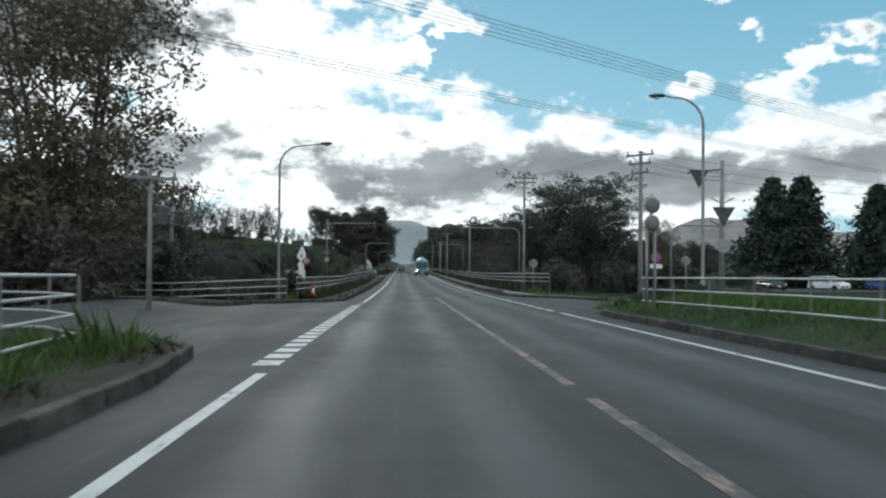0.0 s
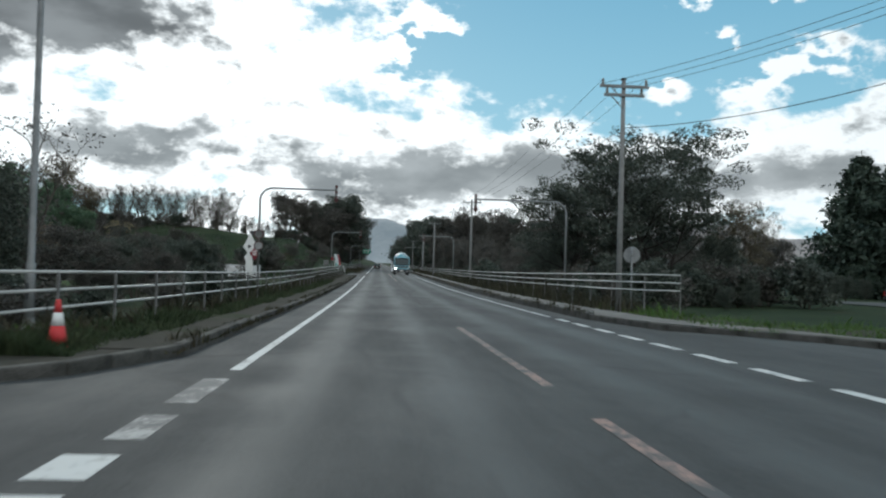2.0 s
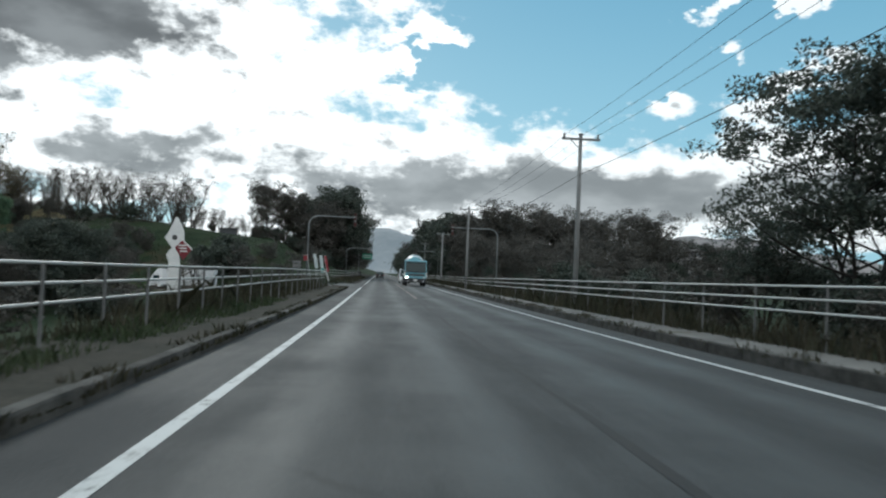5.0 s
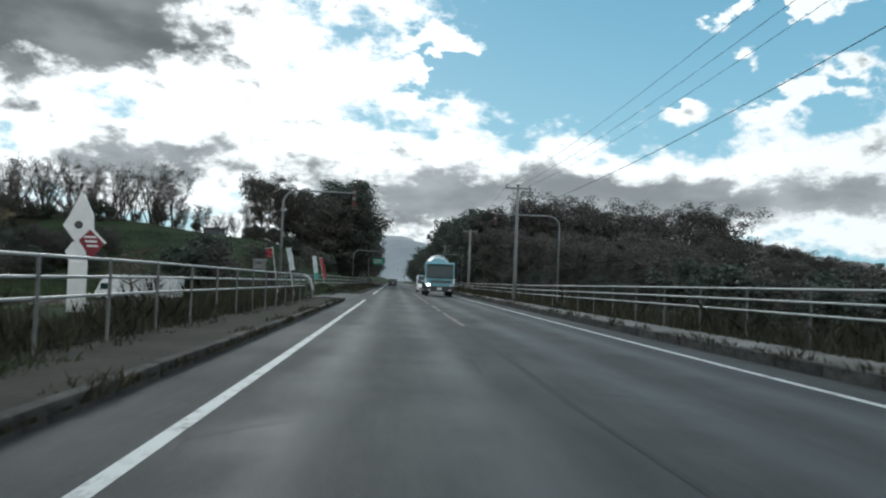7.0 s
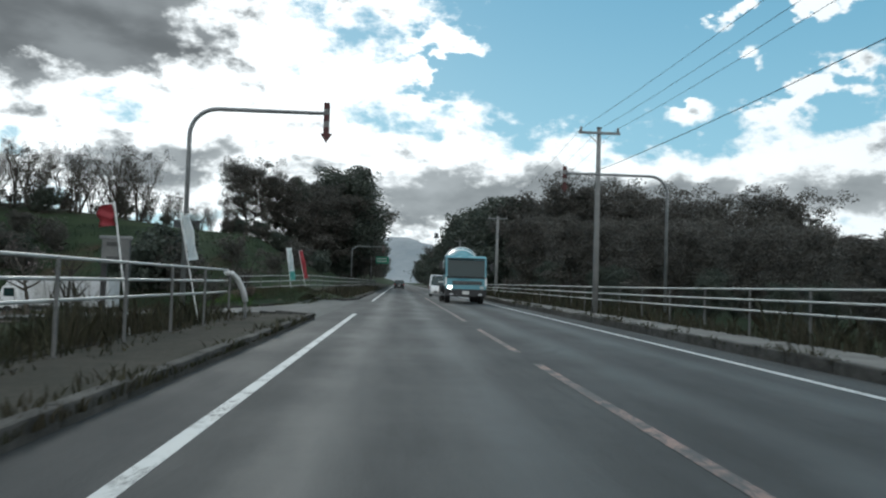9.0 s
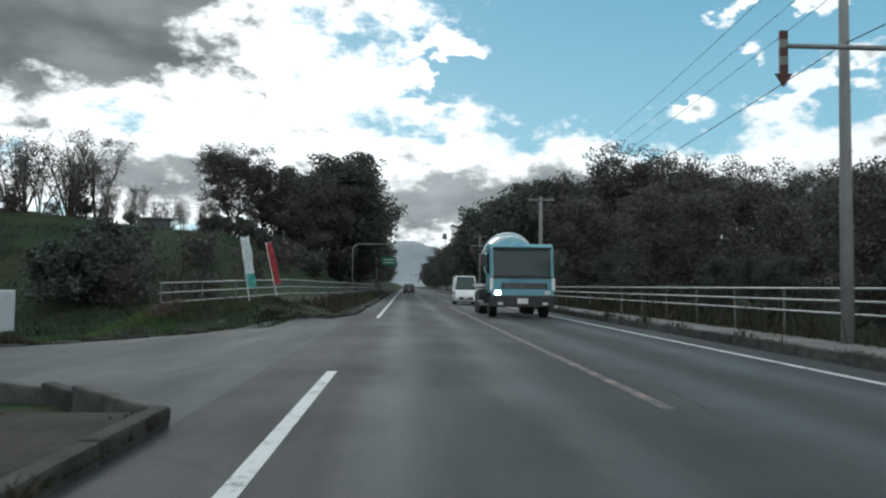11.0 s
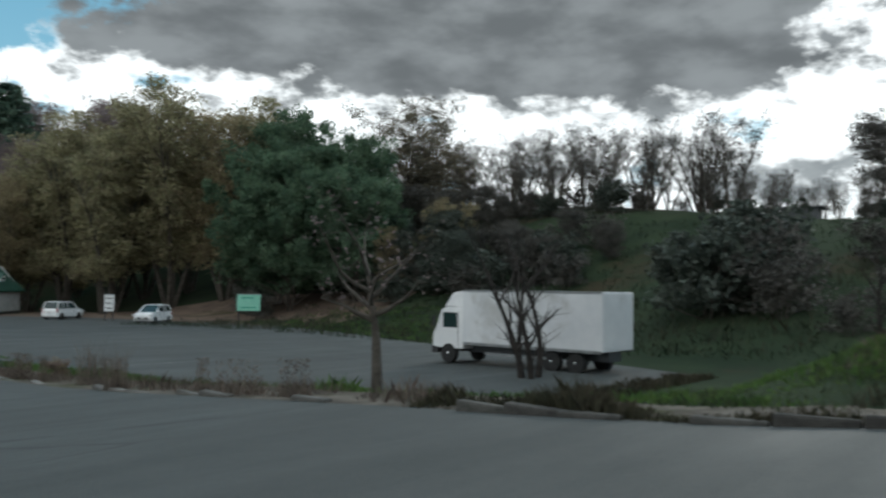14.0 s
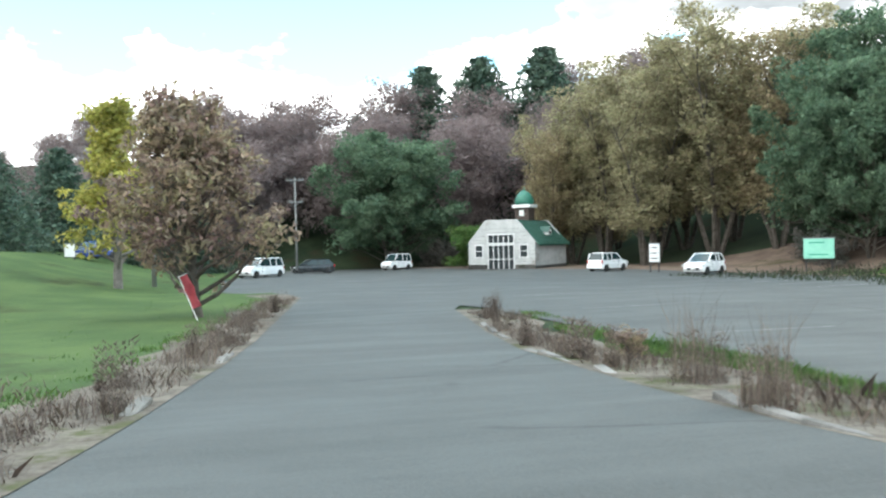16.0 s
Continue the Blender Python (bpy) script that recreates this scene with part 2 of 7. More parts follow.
M_ROAD = asphalt_material("road_asphalt", (0.021, 0.0225, 0.023), (0.050, 0.053, 0.053), (-2.65, -1.05, 1.0, 2.6))
M_LOT = asphalt_material("lot_asphalt", (0.040, 0.044, 0.043), (0.062, 0.067, 0.066), ())
M_WHITE = paint_material("white_road_paint", (0.52, 0.53, 0.52), (0.10, 0.10, 0.10), 0.57)
M_FADED = paint_material("faded_orange_paint", (0.31, 0.20, 0.165), (0.06, 0.06, 0.06), 0.47)
M_BAY = paint_material("worn_bay_paint", (0.34, 0.34, 0.33), (0.075, 0.078, 0.08), 0.46)
M_LAWN = material("mown_lawn", (0.042, 0.072, 0.028), (0.072, 0.108, 0.042), 0.35, 0.95, 0.4, fine=14.0, c=(0.035, 0.042, 0.02), spec=0.05)
M_KERB = material("kerb_concrete", (0.035, 0.035, 0.032), (0.095, 0.092, 0.085), 2.0, 0.9, 0.3, c=(0.028, 0.030, 0.020), per="object", spread=0.3, spec=0.15)
M_KERBP = material("pale_broken_kerb", (0.10, 0.098, 0.09), (0.19, 0.185, 0.175), 3.0, 0.9, 0.35, c=(0.09, 0.085, 0.06), per="object", spread=0.3, spec=0.15)
M_DIRT = material("trodden_dirt", (0.075, 0.065, 0.055), (0.165, 0.148, 0.127), 1.4, 0.95, 0.5, fine=12.0, c=(0.06, 0.07, 0.03), spec=0.05)
M_VERGE = material("weedy_verge_soil", (0.036, 0.037, 0.030), (0.066, 0.061, 0.052), 0.8, 0.95, 0.5, fine=12.0, c=(0.030, 0.042, 0.018), spec=0.05)
M_LITTER = material("leaf_litter", (0.115, 0.085, 0.070), (0.19, 0.145, 0.115), 0.5, 0.95, 0.5, fine=6.0, c=(0.05, 0.055, 0.025), spec=0.05)
M_CONC = material("pole_concrete", (0.17, 0.172, 0.17), (0.25, 0.25, 0.245), 1.2, 0.8, 0.15, c=(0.13, 0.13, 0.125))
M_GRASS = material("grass_ground", (0.021, 0.033, 0.019), (0.037, 0.053, 0.029), 0.28, 0.95, 0.5, fine=9.0, c=(0.048, 0.040, 0.025), spec=0.05)
M_BLADE = leaf_material("grass_blades", (0.050, 0.108, 0.026), (0.100, 0.165, 0.046), 0.35, 0.35)
M_BLADED = leaf_material("hillside_grass", (0.021, 0.036, 0.019), (0.042, 0.060, 0.032), 0.35, 0.2)
M_BLADEM = leaf_material("verge_grass", (0.036, 0.056, 0.026), (0.066, 0.084, 0.044), 0.35, 0.3)
M_WEED = leaf_material("dry_weeds", (0.095, 0.075, 0.064), (0.172, 0.138, 0.112), 0.45, 0.25)
M_WEEDG = leaf_material("dark_weeds", (0.030, 0.034, 0.018), (0.068, 0.060, 0.040), 0.4, 0.25)
M_PIPE = material("white_painted_pipe", (0.34, 0.36, 0.36), (0.48, 0.49, 0.48), 1.5, 0.45, 0.05, c=(0.30, 0.28, 0.25))
M_GALV = material("galvanised_steel", (0.17, 0.18, 0.185), (0.26, 0.27, 0.275), 3.0, 0.5, 0.05, metal=0.4)
M_DARK = material("dark_steel", (0.05, 0.055, 0.06), (0.09, 0.095, 0.10), 4.0, 0.5, 0.05, metal=0.3)
M_BLACK = material("black_rubber", (0.012, 0.012, 0.012), (0.03, 0.03, 0.03), 8.0, 0.8, 0.1)
M_CERAM = material("brown_ceramic", (0.12, 0.11, 0.10), (0.3, 0.29, 0.28), 8.0, 0.4, 0.0)
M_BARK = material("bark", (0.045, 0.038, 0.03), (0.10, 0.088, 0.075), 3.0, 0.95, 0.6, fine=22.0)
M_BARKL = material("pale_bark", (0.10, 0.09, 0.08), (0.20, 0.185, 0.17), 3.0, 0.95, 0.5, fine=22.0)
L_DARK = leaf_material("dark_green_leaves", (0.051, 0.064, 0.053), (0.090, 0.104, 0.084), 0.35, 0.25)
L_TAN = leaf_material("thinning_tan_leaves", (0.094, 0.082, 0.058), (0.165, 0.145, 0.100), 0.4, 0.3)
L_BROWN = leaf_material("brown_autumn_leaves", (0.068, 0.064, 0.057), (0.114, 0.108, 0.096), 0.35, 0.25)
L_GREEN = leaf_material("deep_green_leaves", (0.060, 0.112, 0.068), (0.130, 0.195, 0.118), 0.4, 0.4)
L_YELLOW = leaf_material("yellowing_leaves", (0.225, 0.205, 0.125), (0.36, 0.33, 0.195), 0.4, 0.45)
L_OLIVE = leaf_material("olive_leaves", (0.21, 0.175, 0.105), (0.34, 0.285, 0.17), 0.4, 0.45)
L_RED = leaf_material("russet_leaves", (0.165, 0.11, 0.105), (0.29, 0.24, 0.145), 0.55, 0.4)
L_MAUVE = leaf_material("bare_russet_twigs", (0.175, 0.138, 0.136), (0.24, 0.19, 0.185), 0.15, 0.4)
L_GINKGO = leaf_material("ginkgo_leaves", (0.24, 0.24, 0.06), (0.42, 0.39, 0.10), 0.35, 0.35)
L_SPRUCE = leaf_material("spruce_needles", (0.026, 0.042, 0.032), (0.055, 0.076, 0.056), 0.35, 0.12)
L_FIR = leaf_material("fir_needles", (0.042, 0.080, 0.058), (0.090, 0.135, 0.095), 0.35, 0.2)
M_CARW = material("white_car_paint", (0.72, 0.73, 0.74), (0.80, 0.80, 0.80), 0.8, 0.25, 0.0, spec=0.6)
M_CARB = material("black_car_paint", (0.012, 0.013, 0.015), (0.022, 0.023, 0.025), 0.8, 0.2, 0.0, spec=0.7)
M_CARU = material("blue_car_paint", (0.03, 0.06, 0.22), (0.045, 0.08, 0.27), 0.8, 0.25, 0.0, spec=0.6)
M_TEAL = material("pale_blue_truck_paint", (0.10, 0.27, 0.33), (0.14, 0.33, 0.39), 0.9, 0.3, 0.0, c=(0.11, 0.26, 0.30), spec=0.6)
M_TRIM = material("dark_plastic", (0.02, 0.02, 0.022), (0.045, 0.045, 0.047), 4.0, 0.5, 0.05)
M_CHROME = material("chrome", (0.6, 0.62, 0.63), (0.7, 0.7, 0.7), 4.0, 0.18, 0.0, metal=0.9)
M_GLASS = glass_material("dark_car_glass", (0.016, 0.034, 0.036))
M_PANE = glass_material("window_glass", (0.03, 0.036, 0.04))
M_HEAD = lamp_material("headlamp", (1.0, 0.98, 0.92), 9.0)
M_LENS = material("clear_lamp_glass", (0.45, 0.47, 0.48), (0.6, 0.6, 0.6), 9.0, 0.12, 0.0)
M_TAIL = material("red_tail_lamp", (0.25, 0.01, 0.01), (0.35, 0.02, 0.02), 6.0, 0.25, 0.0)
M_PLATE = material("number_plate", (0.55, 0.56, 0.55), (0.66, 0.66, 0.64), 6.0, 0.5, 0.0)
M_BOX = material("white_box_body", (0.56, 0.58, 0.60), (0.68, 0.69, 0.70), 0.7, 0.45, 0.03, c=(0.46, 0.46, 0.45))
M_STONE = material("pale_block_wall", (0.37, 0.38, 0.375), (0.50, 0.505, 0.495), 1.3, 0.85, 0.25, c=(0.30, 0.29, 0.27))
M_ROOF = material("green_metal_roof", (0.014, 0.058, 0.042), (0.028, 0.088, 0.064), 1.2, 0.5, 0.08)
M_DOME = material("green_copper_dome", (0.018, 0.115, 0.082), (0.035, 0.165, 0.115), 2.0, 0.45, 0.05)
M_BROWNW = material("brown_timber", (0.045, 0.032, 0.028), (0.08, 0.058, 0.05), 3.0, 0.8, 0.2)
M_TRIMW = material("white_trim", (0.66, 0.67, 0.67), (0.76, 0.76, 0.75), 3.0, 0.6, 0.05)
M_SIGNG = material("green_sign_board", (0.20, 0.52, 0.40), (0.26, 0.60, 0.46), 2.0, 0.6, 0.03)
M_SIGNR = material("road_sign_green", (0.015, 0.24, 0.15), (0.025, 0.30, 0.19), 2.0, 0.4, 0.0)
M_RED = material("red_sign_paint", (0.36, 0.025, 0.03), (0.46, 0.04, 0.045), 3.0, 0.5, 0.0)
M_MAROON = material("maroon_board", (0.16, 0.02, 0.03), (0.23, 0.035, 0.045), 3.0, 0.6, 0.0)
M_BLUE = material("blue_sign_paint", (0.04, 0.14, 0.40), (0.06, 0.18, 0.46), 3.0, 0.45, 0.0)
M_ORANGE = material("red_orange_cone", (0.46, 0.028, 0.034), (0.56, 0.05, 0.05), 6.0, 0.6, 0.05)
# much darker variant of the bark colour
M_BARKD = material("blackish_bark", (0.018, 0.015, 0.013), (0.042, 0.036, 0.032), 3.0, 0.95, 0.5, fine=22.0)
M_DRUM = material("glossy_teal_drum_paint", (0.07, 0.22, 0.26), (0.11, 0.29, 0.33), 1.2, 0.2, 0.0, c=(0.30, 0.36, 0.37), spec=0.8)
M_CLOTHW = material("white_flag_cloth", (0.60, 0.66, 0.68), (0.70, 0.73, 0.73), 4.0, 0.9, 0.05)
M_CLOTHT = material("teal_flag_cloth", (0.12, 0.42, 0.40), (0.18, 0.50, 0.47), 4.0, 0.9, 0.05)
M_CLOTHR = material("red_flag_cloth", (0.38, 0.065, 0.08), (0.48, 0.11, 0.13), 4.0, 0.9, 0.05)
M_POST = material("weathered_grey_post", (0.11, 0.113, 0.113), (0.19, 0.19, 0.187), 2.0, 0.6, 0.1)
# sign white toned down to grey, with darker blotches
M_DULLW = material("greyed_sign_face", (0.24, 0.245, 0.25), (0.34, 0.345, 0.345), 5.0, 0.6, 0.0, c=(0.18, 0.18, 0.19))
M_DKRED = material("dull_red_paint", (0.055, 0.02, 0.02), (0.09, 0.03, 0.03), 3.0, 0.6, 0.0)
# the haze of distance is put into these pale hill colours
M_HILL = material("haze_pale_forest", (0.23, 0.26, 0.28), (0.30, 0.32, 0.335), 0.006, 1.0, 0.0, fine=0.05)
M_HILLW = material("haze_pale_heath", (0.20, 0.185, 0.185), (0.29, 0.265, 0.255), 0.01, 1.0, 0.0, fine=0.06, c=(0.14, 0.15, 0.15))
M_BAR = material("dark_lettering", (0.05, 0.05, 0.05), (0.08, 0.08, 0.08), 6.0, 0.6, 0.0)

# ---- mesh helpers ----


def mesh_from(name, bm):
    me = bpy.data.meshes.new(name)
    bm.normal_update()
    bm.to_mesh(me)
    bm.free()
    return me


def part(name, bm, material_, parent=None, label="", smooth=False):
    me = mesh_from(name, bm) if isinstance(bm, bmesh.types.BMesh) else bm
    if not me.materials:
        me.materials.append(material_)
    if smooth:
        me.shade_smooth()
    ob = new(name, me)
    if parent is not None:
        ob.parent = parent
    if label:
        ob["label"] = label
    return ob


def thing(name, label, category, group="", kind="", m=None):
    ob = tagged(new(name), label, category, group, kind)
    if m is not None:
        ob.matrix_basis = m
    return ob


def add_box(bm, a, b, bevel=0.0):
    made = bmesh.ops.create_cube(bm, size=1)["verts"]
    for v in made:
        v.co = [a[i] + (b[i] - a[i]) * (v.co[i] + 0.5) for i in range(3)]
    if bevel:
        edges = list({e for v in made for e in v.link_edges})
        bmesh.ops.bevel(bm, geom=edges, offset=bevel, segments=2, affect="EDGES", profile=0.6)
    return bm


def boxed(a, b, bevel=0.0):
    return add_box(bmesh.new(), a, b, bevel)


def add_tube(bm, points, radii, sides=8, cap=True):
    points = [Vector(p) for p in points]
    if not isinstance(radii, (list, tuple)):
        radii = [radii] * len(points)
    rings, up = [], None
    for i, p in enumerate(points):
        d = (points[min(i + 1, len(points) - 1)] - points[max(i - 1, 0)]).normalized()
        if up is None:
            up = Vector((0, 0, 1)) if abs(d.z) < 0.9 else Vector((1, 0, 0))
        side = d.cross(up)
        side = side.normalized() if side.length > 1e-5 else Vector((1, 0, 0))
        up = side.cross(d).normalized()
        rings.append([bm.verts.new(p + (side * math.cos(2 * math.pi * k / sides) + up * math.sin(2 * math.pi * k / sides)) * radii[i]) for k in range(sides)])
    for r0, r1 in zip(rings, rings[1:]):
        for k in range(sides):
            bm.faces.new((r0[k], r0[(k + 1) % sides], r1[(k + 1) % sides], r1[k]))
    if cap:
        bm.faces.new(rings[0][::-1])
        bm.faces.new(rings[-1])
    return bm


def tubed(points, radii, sides=8):
    return add_tube(bmesh.new(), points, radii, sides)


def lathe(profile, sides=20):
    """A closed turned shape from (radius, height) pairs, bottom to top."""
    bm = bmesh.new()
    rings = [[bm.verts.new((r * math.cos(2 * math.pi * k / sides), r * math.sin(2 * math.pi * k / sides), z)) for k in range(sides)] for r, z in profile]
    for r0, r1 in zip(rings, rings[1:]):
        for k in range(sides):
            bm.faces.new((r0[k], r0[(k + 1) % sides], r1[(k + 1) % sides], r1[k]))
    bm.faces.new(rings[0][::-1])
    bm.faces.new(rings[-1])
    return bm


def slab(outline, y0, y1, axis="y", bevel=0.0):
    """A plate: an outline of (a, b) pairs pushed from y0 to y1 along an axis."""
    bm = bmesh.new()

    def at(a, b, c):
        return (a, c, b) if axis == "y" else ((c, a, b) if axis == "x" else (a, b, c))

    lo, hi = [bm.verts.new(at(a, b, y0)) for a, b in outline], [bm.verts.new(at(a, b, y1)) for a, b in outline]
    n = len(outline)
    bm.faces.new(lo)
    bm.faces.new(hi[::-1])
    for i in range(n):
        bm.faces.new((lo[i], hi[i], hi[(i + 1) % n], lo[(i + 1) % n]))
    bmesh.ops.recalc_face_normals(bm, faces=bm.faces)
    if bevel:
        bmesh.ops.bevel(bm, geom=list(bm.edges), offset=bevel, segments=2, affect="EDGES", profile=0.6)
    return bm


def turned(bm, m):
    bmesh.ops.transform(bm, matrix=m, verts=bm.verts)
    return bm


def grid_mesh(name, xs, ys, height):
    nx, ny = len(xs), len(ys)
    verts = [(x, y, height(x, y)) for y in ys for x in xs]
    faces = [(j * nx + i, j * nx + i + 1, (j + 1) * nx + i + 1, (j + 1) * nx + i) for j in range(ny - 1) for i in range(nx - 1)]
    me = bpy.data.meshes.new(name)
    me.from_pydata(verts, [], faces)
    me.shade_smooth()
    return me


def strip_mesh(name, stations, across, height, lift):
    """A draped sheet: at each station (point a, point b) in plan, with that many cells across."""
    verts, faces = [], []
    for a, b in stations:
        for i in range(across + 1):
            f = i / across
            x, y = a[0] + (b[0] - a[0]) * f, a[1] + (b[1] - a[1]) * f
            verts.append((x, y, height(x, y) + lift))
    n = across + 1
    for j in range(len(stations) - 1):
        for i in range(across):
            faces.append((j * n + i, j * n + i + 1, (j + 1) * n + i + 1, (j + 1) * n + i))
    me = bpy.data.meshes.new(name)
    me.from_pydata(verts, [], faces)
    me.update()
    if me.polygons[0].normal.z < 0:
        me.flip_normals()
    me.shade_smooth()
    return me


def ease(a, b, v):
    f = min(1.0, max(0.0, (v - a) / (b - a)))
    return f * f * (3 - 2 * f)


def along(v, xs, ys):
    return float(np.interp(v, xs, ys))

# ---- ground: road on a low bank, a sunken car park to the west, a grassy hill and a wooded slope ----
DRIVE_U, DRIVE_Z = (5, 8, 12, 17, 26, 36, 45), (0.0, -0.25, -0.55, -0.85, -1.40, -1.85, -1.90)
LOT_X = (-112, -100, -90, -80, -62, -56, -45, -32, -19)
LOT_N = (161, 164, 168.5, 175, 177, 176, 173, 169, 164.5)
LOT_S = (148, 146, 144, 141.5, 141.8, 145, 150.8, 151.2, 152.5)
WEST_X, WEST_N = (-62, -54, -44, -36, -31, -23, -15, -12, -8.7, -6.3, -4.5), (152.0, 153.5, 149.6, 148.2, 147.3, 146.8, 147.0, 147.0, 147.6, 150.2, 157.0)
WEST_S = (144.4, 145.2, 143.7, 142.7, 142.1, 140.8, 138.6, 137.3, 135.0, 133.2, 131.0)


SIDE_X, SIDE_S, SIDE_N = (-90, -26, -14, -9, -6.4, -4.5), (30, 22, 18.7, 16.2, 14.2, 9.0), (38, 33, 32.0, 31.6, 34.7, 38.6)
EAST_X, EAST_S, EAST_N = (4.4, 5.4, 8, 45, 110), (24.6, 28.4, 31.3, 38, 48), (51, 48.5, 42.0, 47, 55)


def land(x, y):
    """Height of the natural ground."""
    u = -x
    if x > 0:
        return -0.35 * ease(7, 13, x) + 0.3 * noise.noise((x * 0.03, y * 0.03, 0)) * ease(12, 30, x)
    north = ease(147.0, 150.0, y)
    low = -1.9 * ease(7.2 + 2.0 * north, 17, u) + 0.45 * north * ease(4.8, 8.0, u) * (1 - ease(9.0, 17.0, u)) * (1 - ease(165, 175, y))
    low -= 0.008 * max(0.0, u - 30) * (1 - ease(110, 125, u)) * ease(138, 146, y)
    inside = ease(126, 133, y) * (1 - ease(148.6, 151.2, y))
    z = low * (1 - inside) + (along(u, DRIVE_U, DRIVE_Z) - 0.008 * max(0.0, u - 40)) * inside
    z += 0.0 if y > 60 or u > 30 else 1.5 * ease(8, 14, u) * (1 - ease(36, 44, y)) * (1 - ease(20, 30, u))
    z += 2.3 * ease(0, 14, 140 - y) * ease(45, 80, u)
    foot = along(u, (0, 20, 35, 60, 110, 200), (162, 167, 174, 182, 182, 174))
    z += along(u, (8, 13, 20, 31, 52, 80), (0, 3.6, 8.0, 9.2, 12.0, 13.4)) * ease(foot, foot + 38, y)
    z += 15.0 * ease(112, 165, u) * (1 - 0.6 * ease(120, 60, y))
    z += 0.25 * noise.noise((x * 0.05, y * 0.05, 3)) * ease(20, 30, u)
    return z


def on_asphalt(x, y):
    e = 1.6
    if -4.5 < x < 4.4 or (-89 < x < -4 and along(x, SIDE_X, SIDE_S) + e < y < along(x, SIDE_X, SIDE_N) - e):
        return True
    if 4 < x < 109 and along(x, EAST_X, EAST_S) + e < y < along(x, EAST_X, EAST_N) - e:
        return True
    if -111 < x < -20.5 and along(x, LOT_X, LOT_S) + e < y < along(x, LOT_X, LOT_N) - e:
        return True
    return -60 < x < -4.5 and along(x, WEST_X, WEST_S) + e < y < along(x, WEST_X, WEST_N) - e


def ground_height(x, y):
    return land(x, y) - (0.22 if on_asphalt(x, y) else 0.0)


def spaced(near, far_lo, far_hi, step, reach):
    out, v, s = list(np.arange(near[0], near[1] + 0.1, step)), near[1], step
    while v < far_hi:
        s *= 1.35
        v += s
        out.append(v)
    v, s = near[0], step
    while v > far_lo:
        s *= 1.35
        v -= s
        out.insert(0, v)
    return out


ground = part("ground", grid_mesh("ground", spaced((-116, 24), -3500, 3500, 1.0, 0), spaced((6, 214), -3500, 4000, 1.5, 0), ground_height), M_GRASS)
tagged(ground, "rough autumn grass and soil over banks and hills", "ground", kind="structure")

ROAD_END = 1400
road_xs = [-4.5, -3.5, -1.75, 0, 1.75, 3.5, 4.4]
road = part("road", grid_mesh("road", road_xs, [-60 + 5 * i for i in range(41)] + [150 + 10 * i for i in range(int((ROAD_END - 150) / 10))], lambda x, y: 0.0), M_ROAD)
tagged(road, "worn grey asphalt two-lane road with polished wheel tracks", "road", kind="structure")
side = part("side_road", strip_mesh("side_road", [((x, along(x, SIDE_X, SIDE_S)), (x, along(x, SIDE_X, SIDE_N))) for x in np.arange(-90, -4.4, 0.5)], 14, lambda x, y: land(x, y) + 0.03 * ease(4.5, 6.0, -x), -0.002), M_ROAD)
tagged(side, "worn asphalt side road joining the main road", "road", kind="structure")
side_r = part("side_road", strip_mesh("side_road", [((x, along(x, EAST_X, EAST_S)), (x, along(x, EAST_X, EAST_N))) for x in np.arange(4.4, 110, 0.6)], 12, lambda x, y: land(x, y) + 0.03 * ease(4.5, 6.0, x), -0.002), M_ROAD)
tagged(side_r, "worn asphalt side road leading off past a stop sign", "road", kind="structure")
lot = part("car_park", strip_mesh("car_park", [((x, along(x, LOT_X, LOT_S)), (x, along(x, LOT_X, LOT_N))) for x in np.arange(-112, -18.9, 1.5)], 18, land, 0.05), M_LOT)
tagged(lot, "pale worn asphalt of a large sunken car park", "car park", kind="structure")
drive = part("driveway", strip_mesh("driveway", [((x, along(x, WEST_X, WEST_S)), (x, along(x, WEST_X, WEST_N))) for x in [*np.arange(-60, -4.6, 0.5), -4.52, -4.44]], 14, lambda x, y: land(x, y) + 0.045 * ease(4.6, 7.0, -x), 0.002), M_LOT)
tagged(drive, "pale asphalt driveway ramping down into the car park", "driveway", kind="structure")


yard = part("yard", strip_mesh("yard", [((x, 76.0), (x, 92.0)) for x in np.arange(32, 62, 2.0)], 8, land, 0.06), M_LOT)
tagged(yard, "asphalt of a distant parking yard behind trees", "yard", kind="structure")


def lane_line(x0, x1, y0, y1, m=M_WHITE, z=0.004, label="worn white painted road line"):
    me = bpy.data.meshes.new("lane_line")
    n = max(1, int((y1 - y0) / 6))
    verts = [(x, y0 + (y1 - y0) * i / n, z) for i in range(n + 1) for x in (x0, x1)]
    me.from_pydata(verts, [], [(2 * i, 2 * i + 1, 2 * i + 3, 2 * i + 2) for i in range(n)])
    return tagged(part("lane_line", me, m), label, "road marking", "lines on the road", "structure")


lane_line(-3.57, -3.43, -60, 10)
for i in range(23):
    lane_line(-3.79, -3.43, 10.9 + 0.95 * i, 11.53 + 0.95 * i)
for y0, y1 in ((32.9, 33.9), (34.5, 36.2)):
    lane_line(-3.7, -3.42, y0, y1, M_BAY, label="nearly worn away white road dash")
lane_line(-3.57, -3.43, 37, 135.4)
lane_line(-3.57, -3.43, 154, ROAD_END - 20)
lane_line(3.43, 3.57, -60, 27)
for i in range(11):
    lane_line(3.4, 3.6, 28.5 + 2.1 * i, 29.9 + 2.1 * i)
lane_line(3.43, 3.57, 52, ROAD_END - 20)
for y0, y1 in ((-30, 8), (9, 34), (36, 46), (110, 119), (121, 128), (132, 170), (182, 187), (200, 205), (220, 225)):
    lane_line(0.0, 0.14, y0, y1, M_FADED, label="faded orange centre line worn thin")
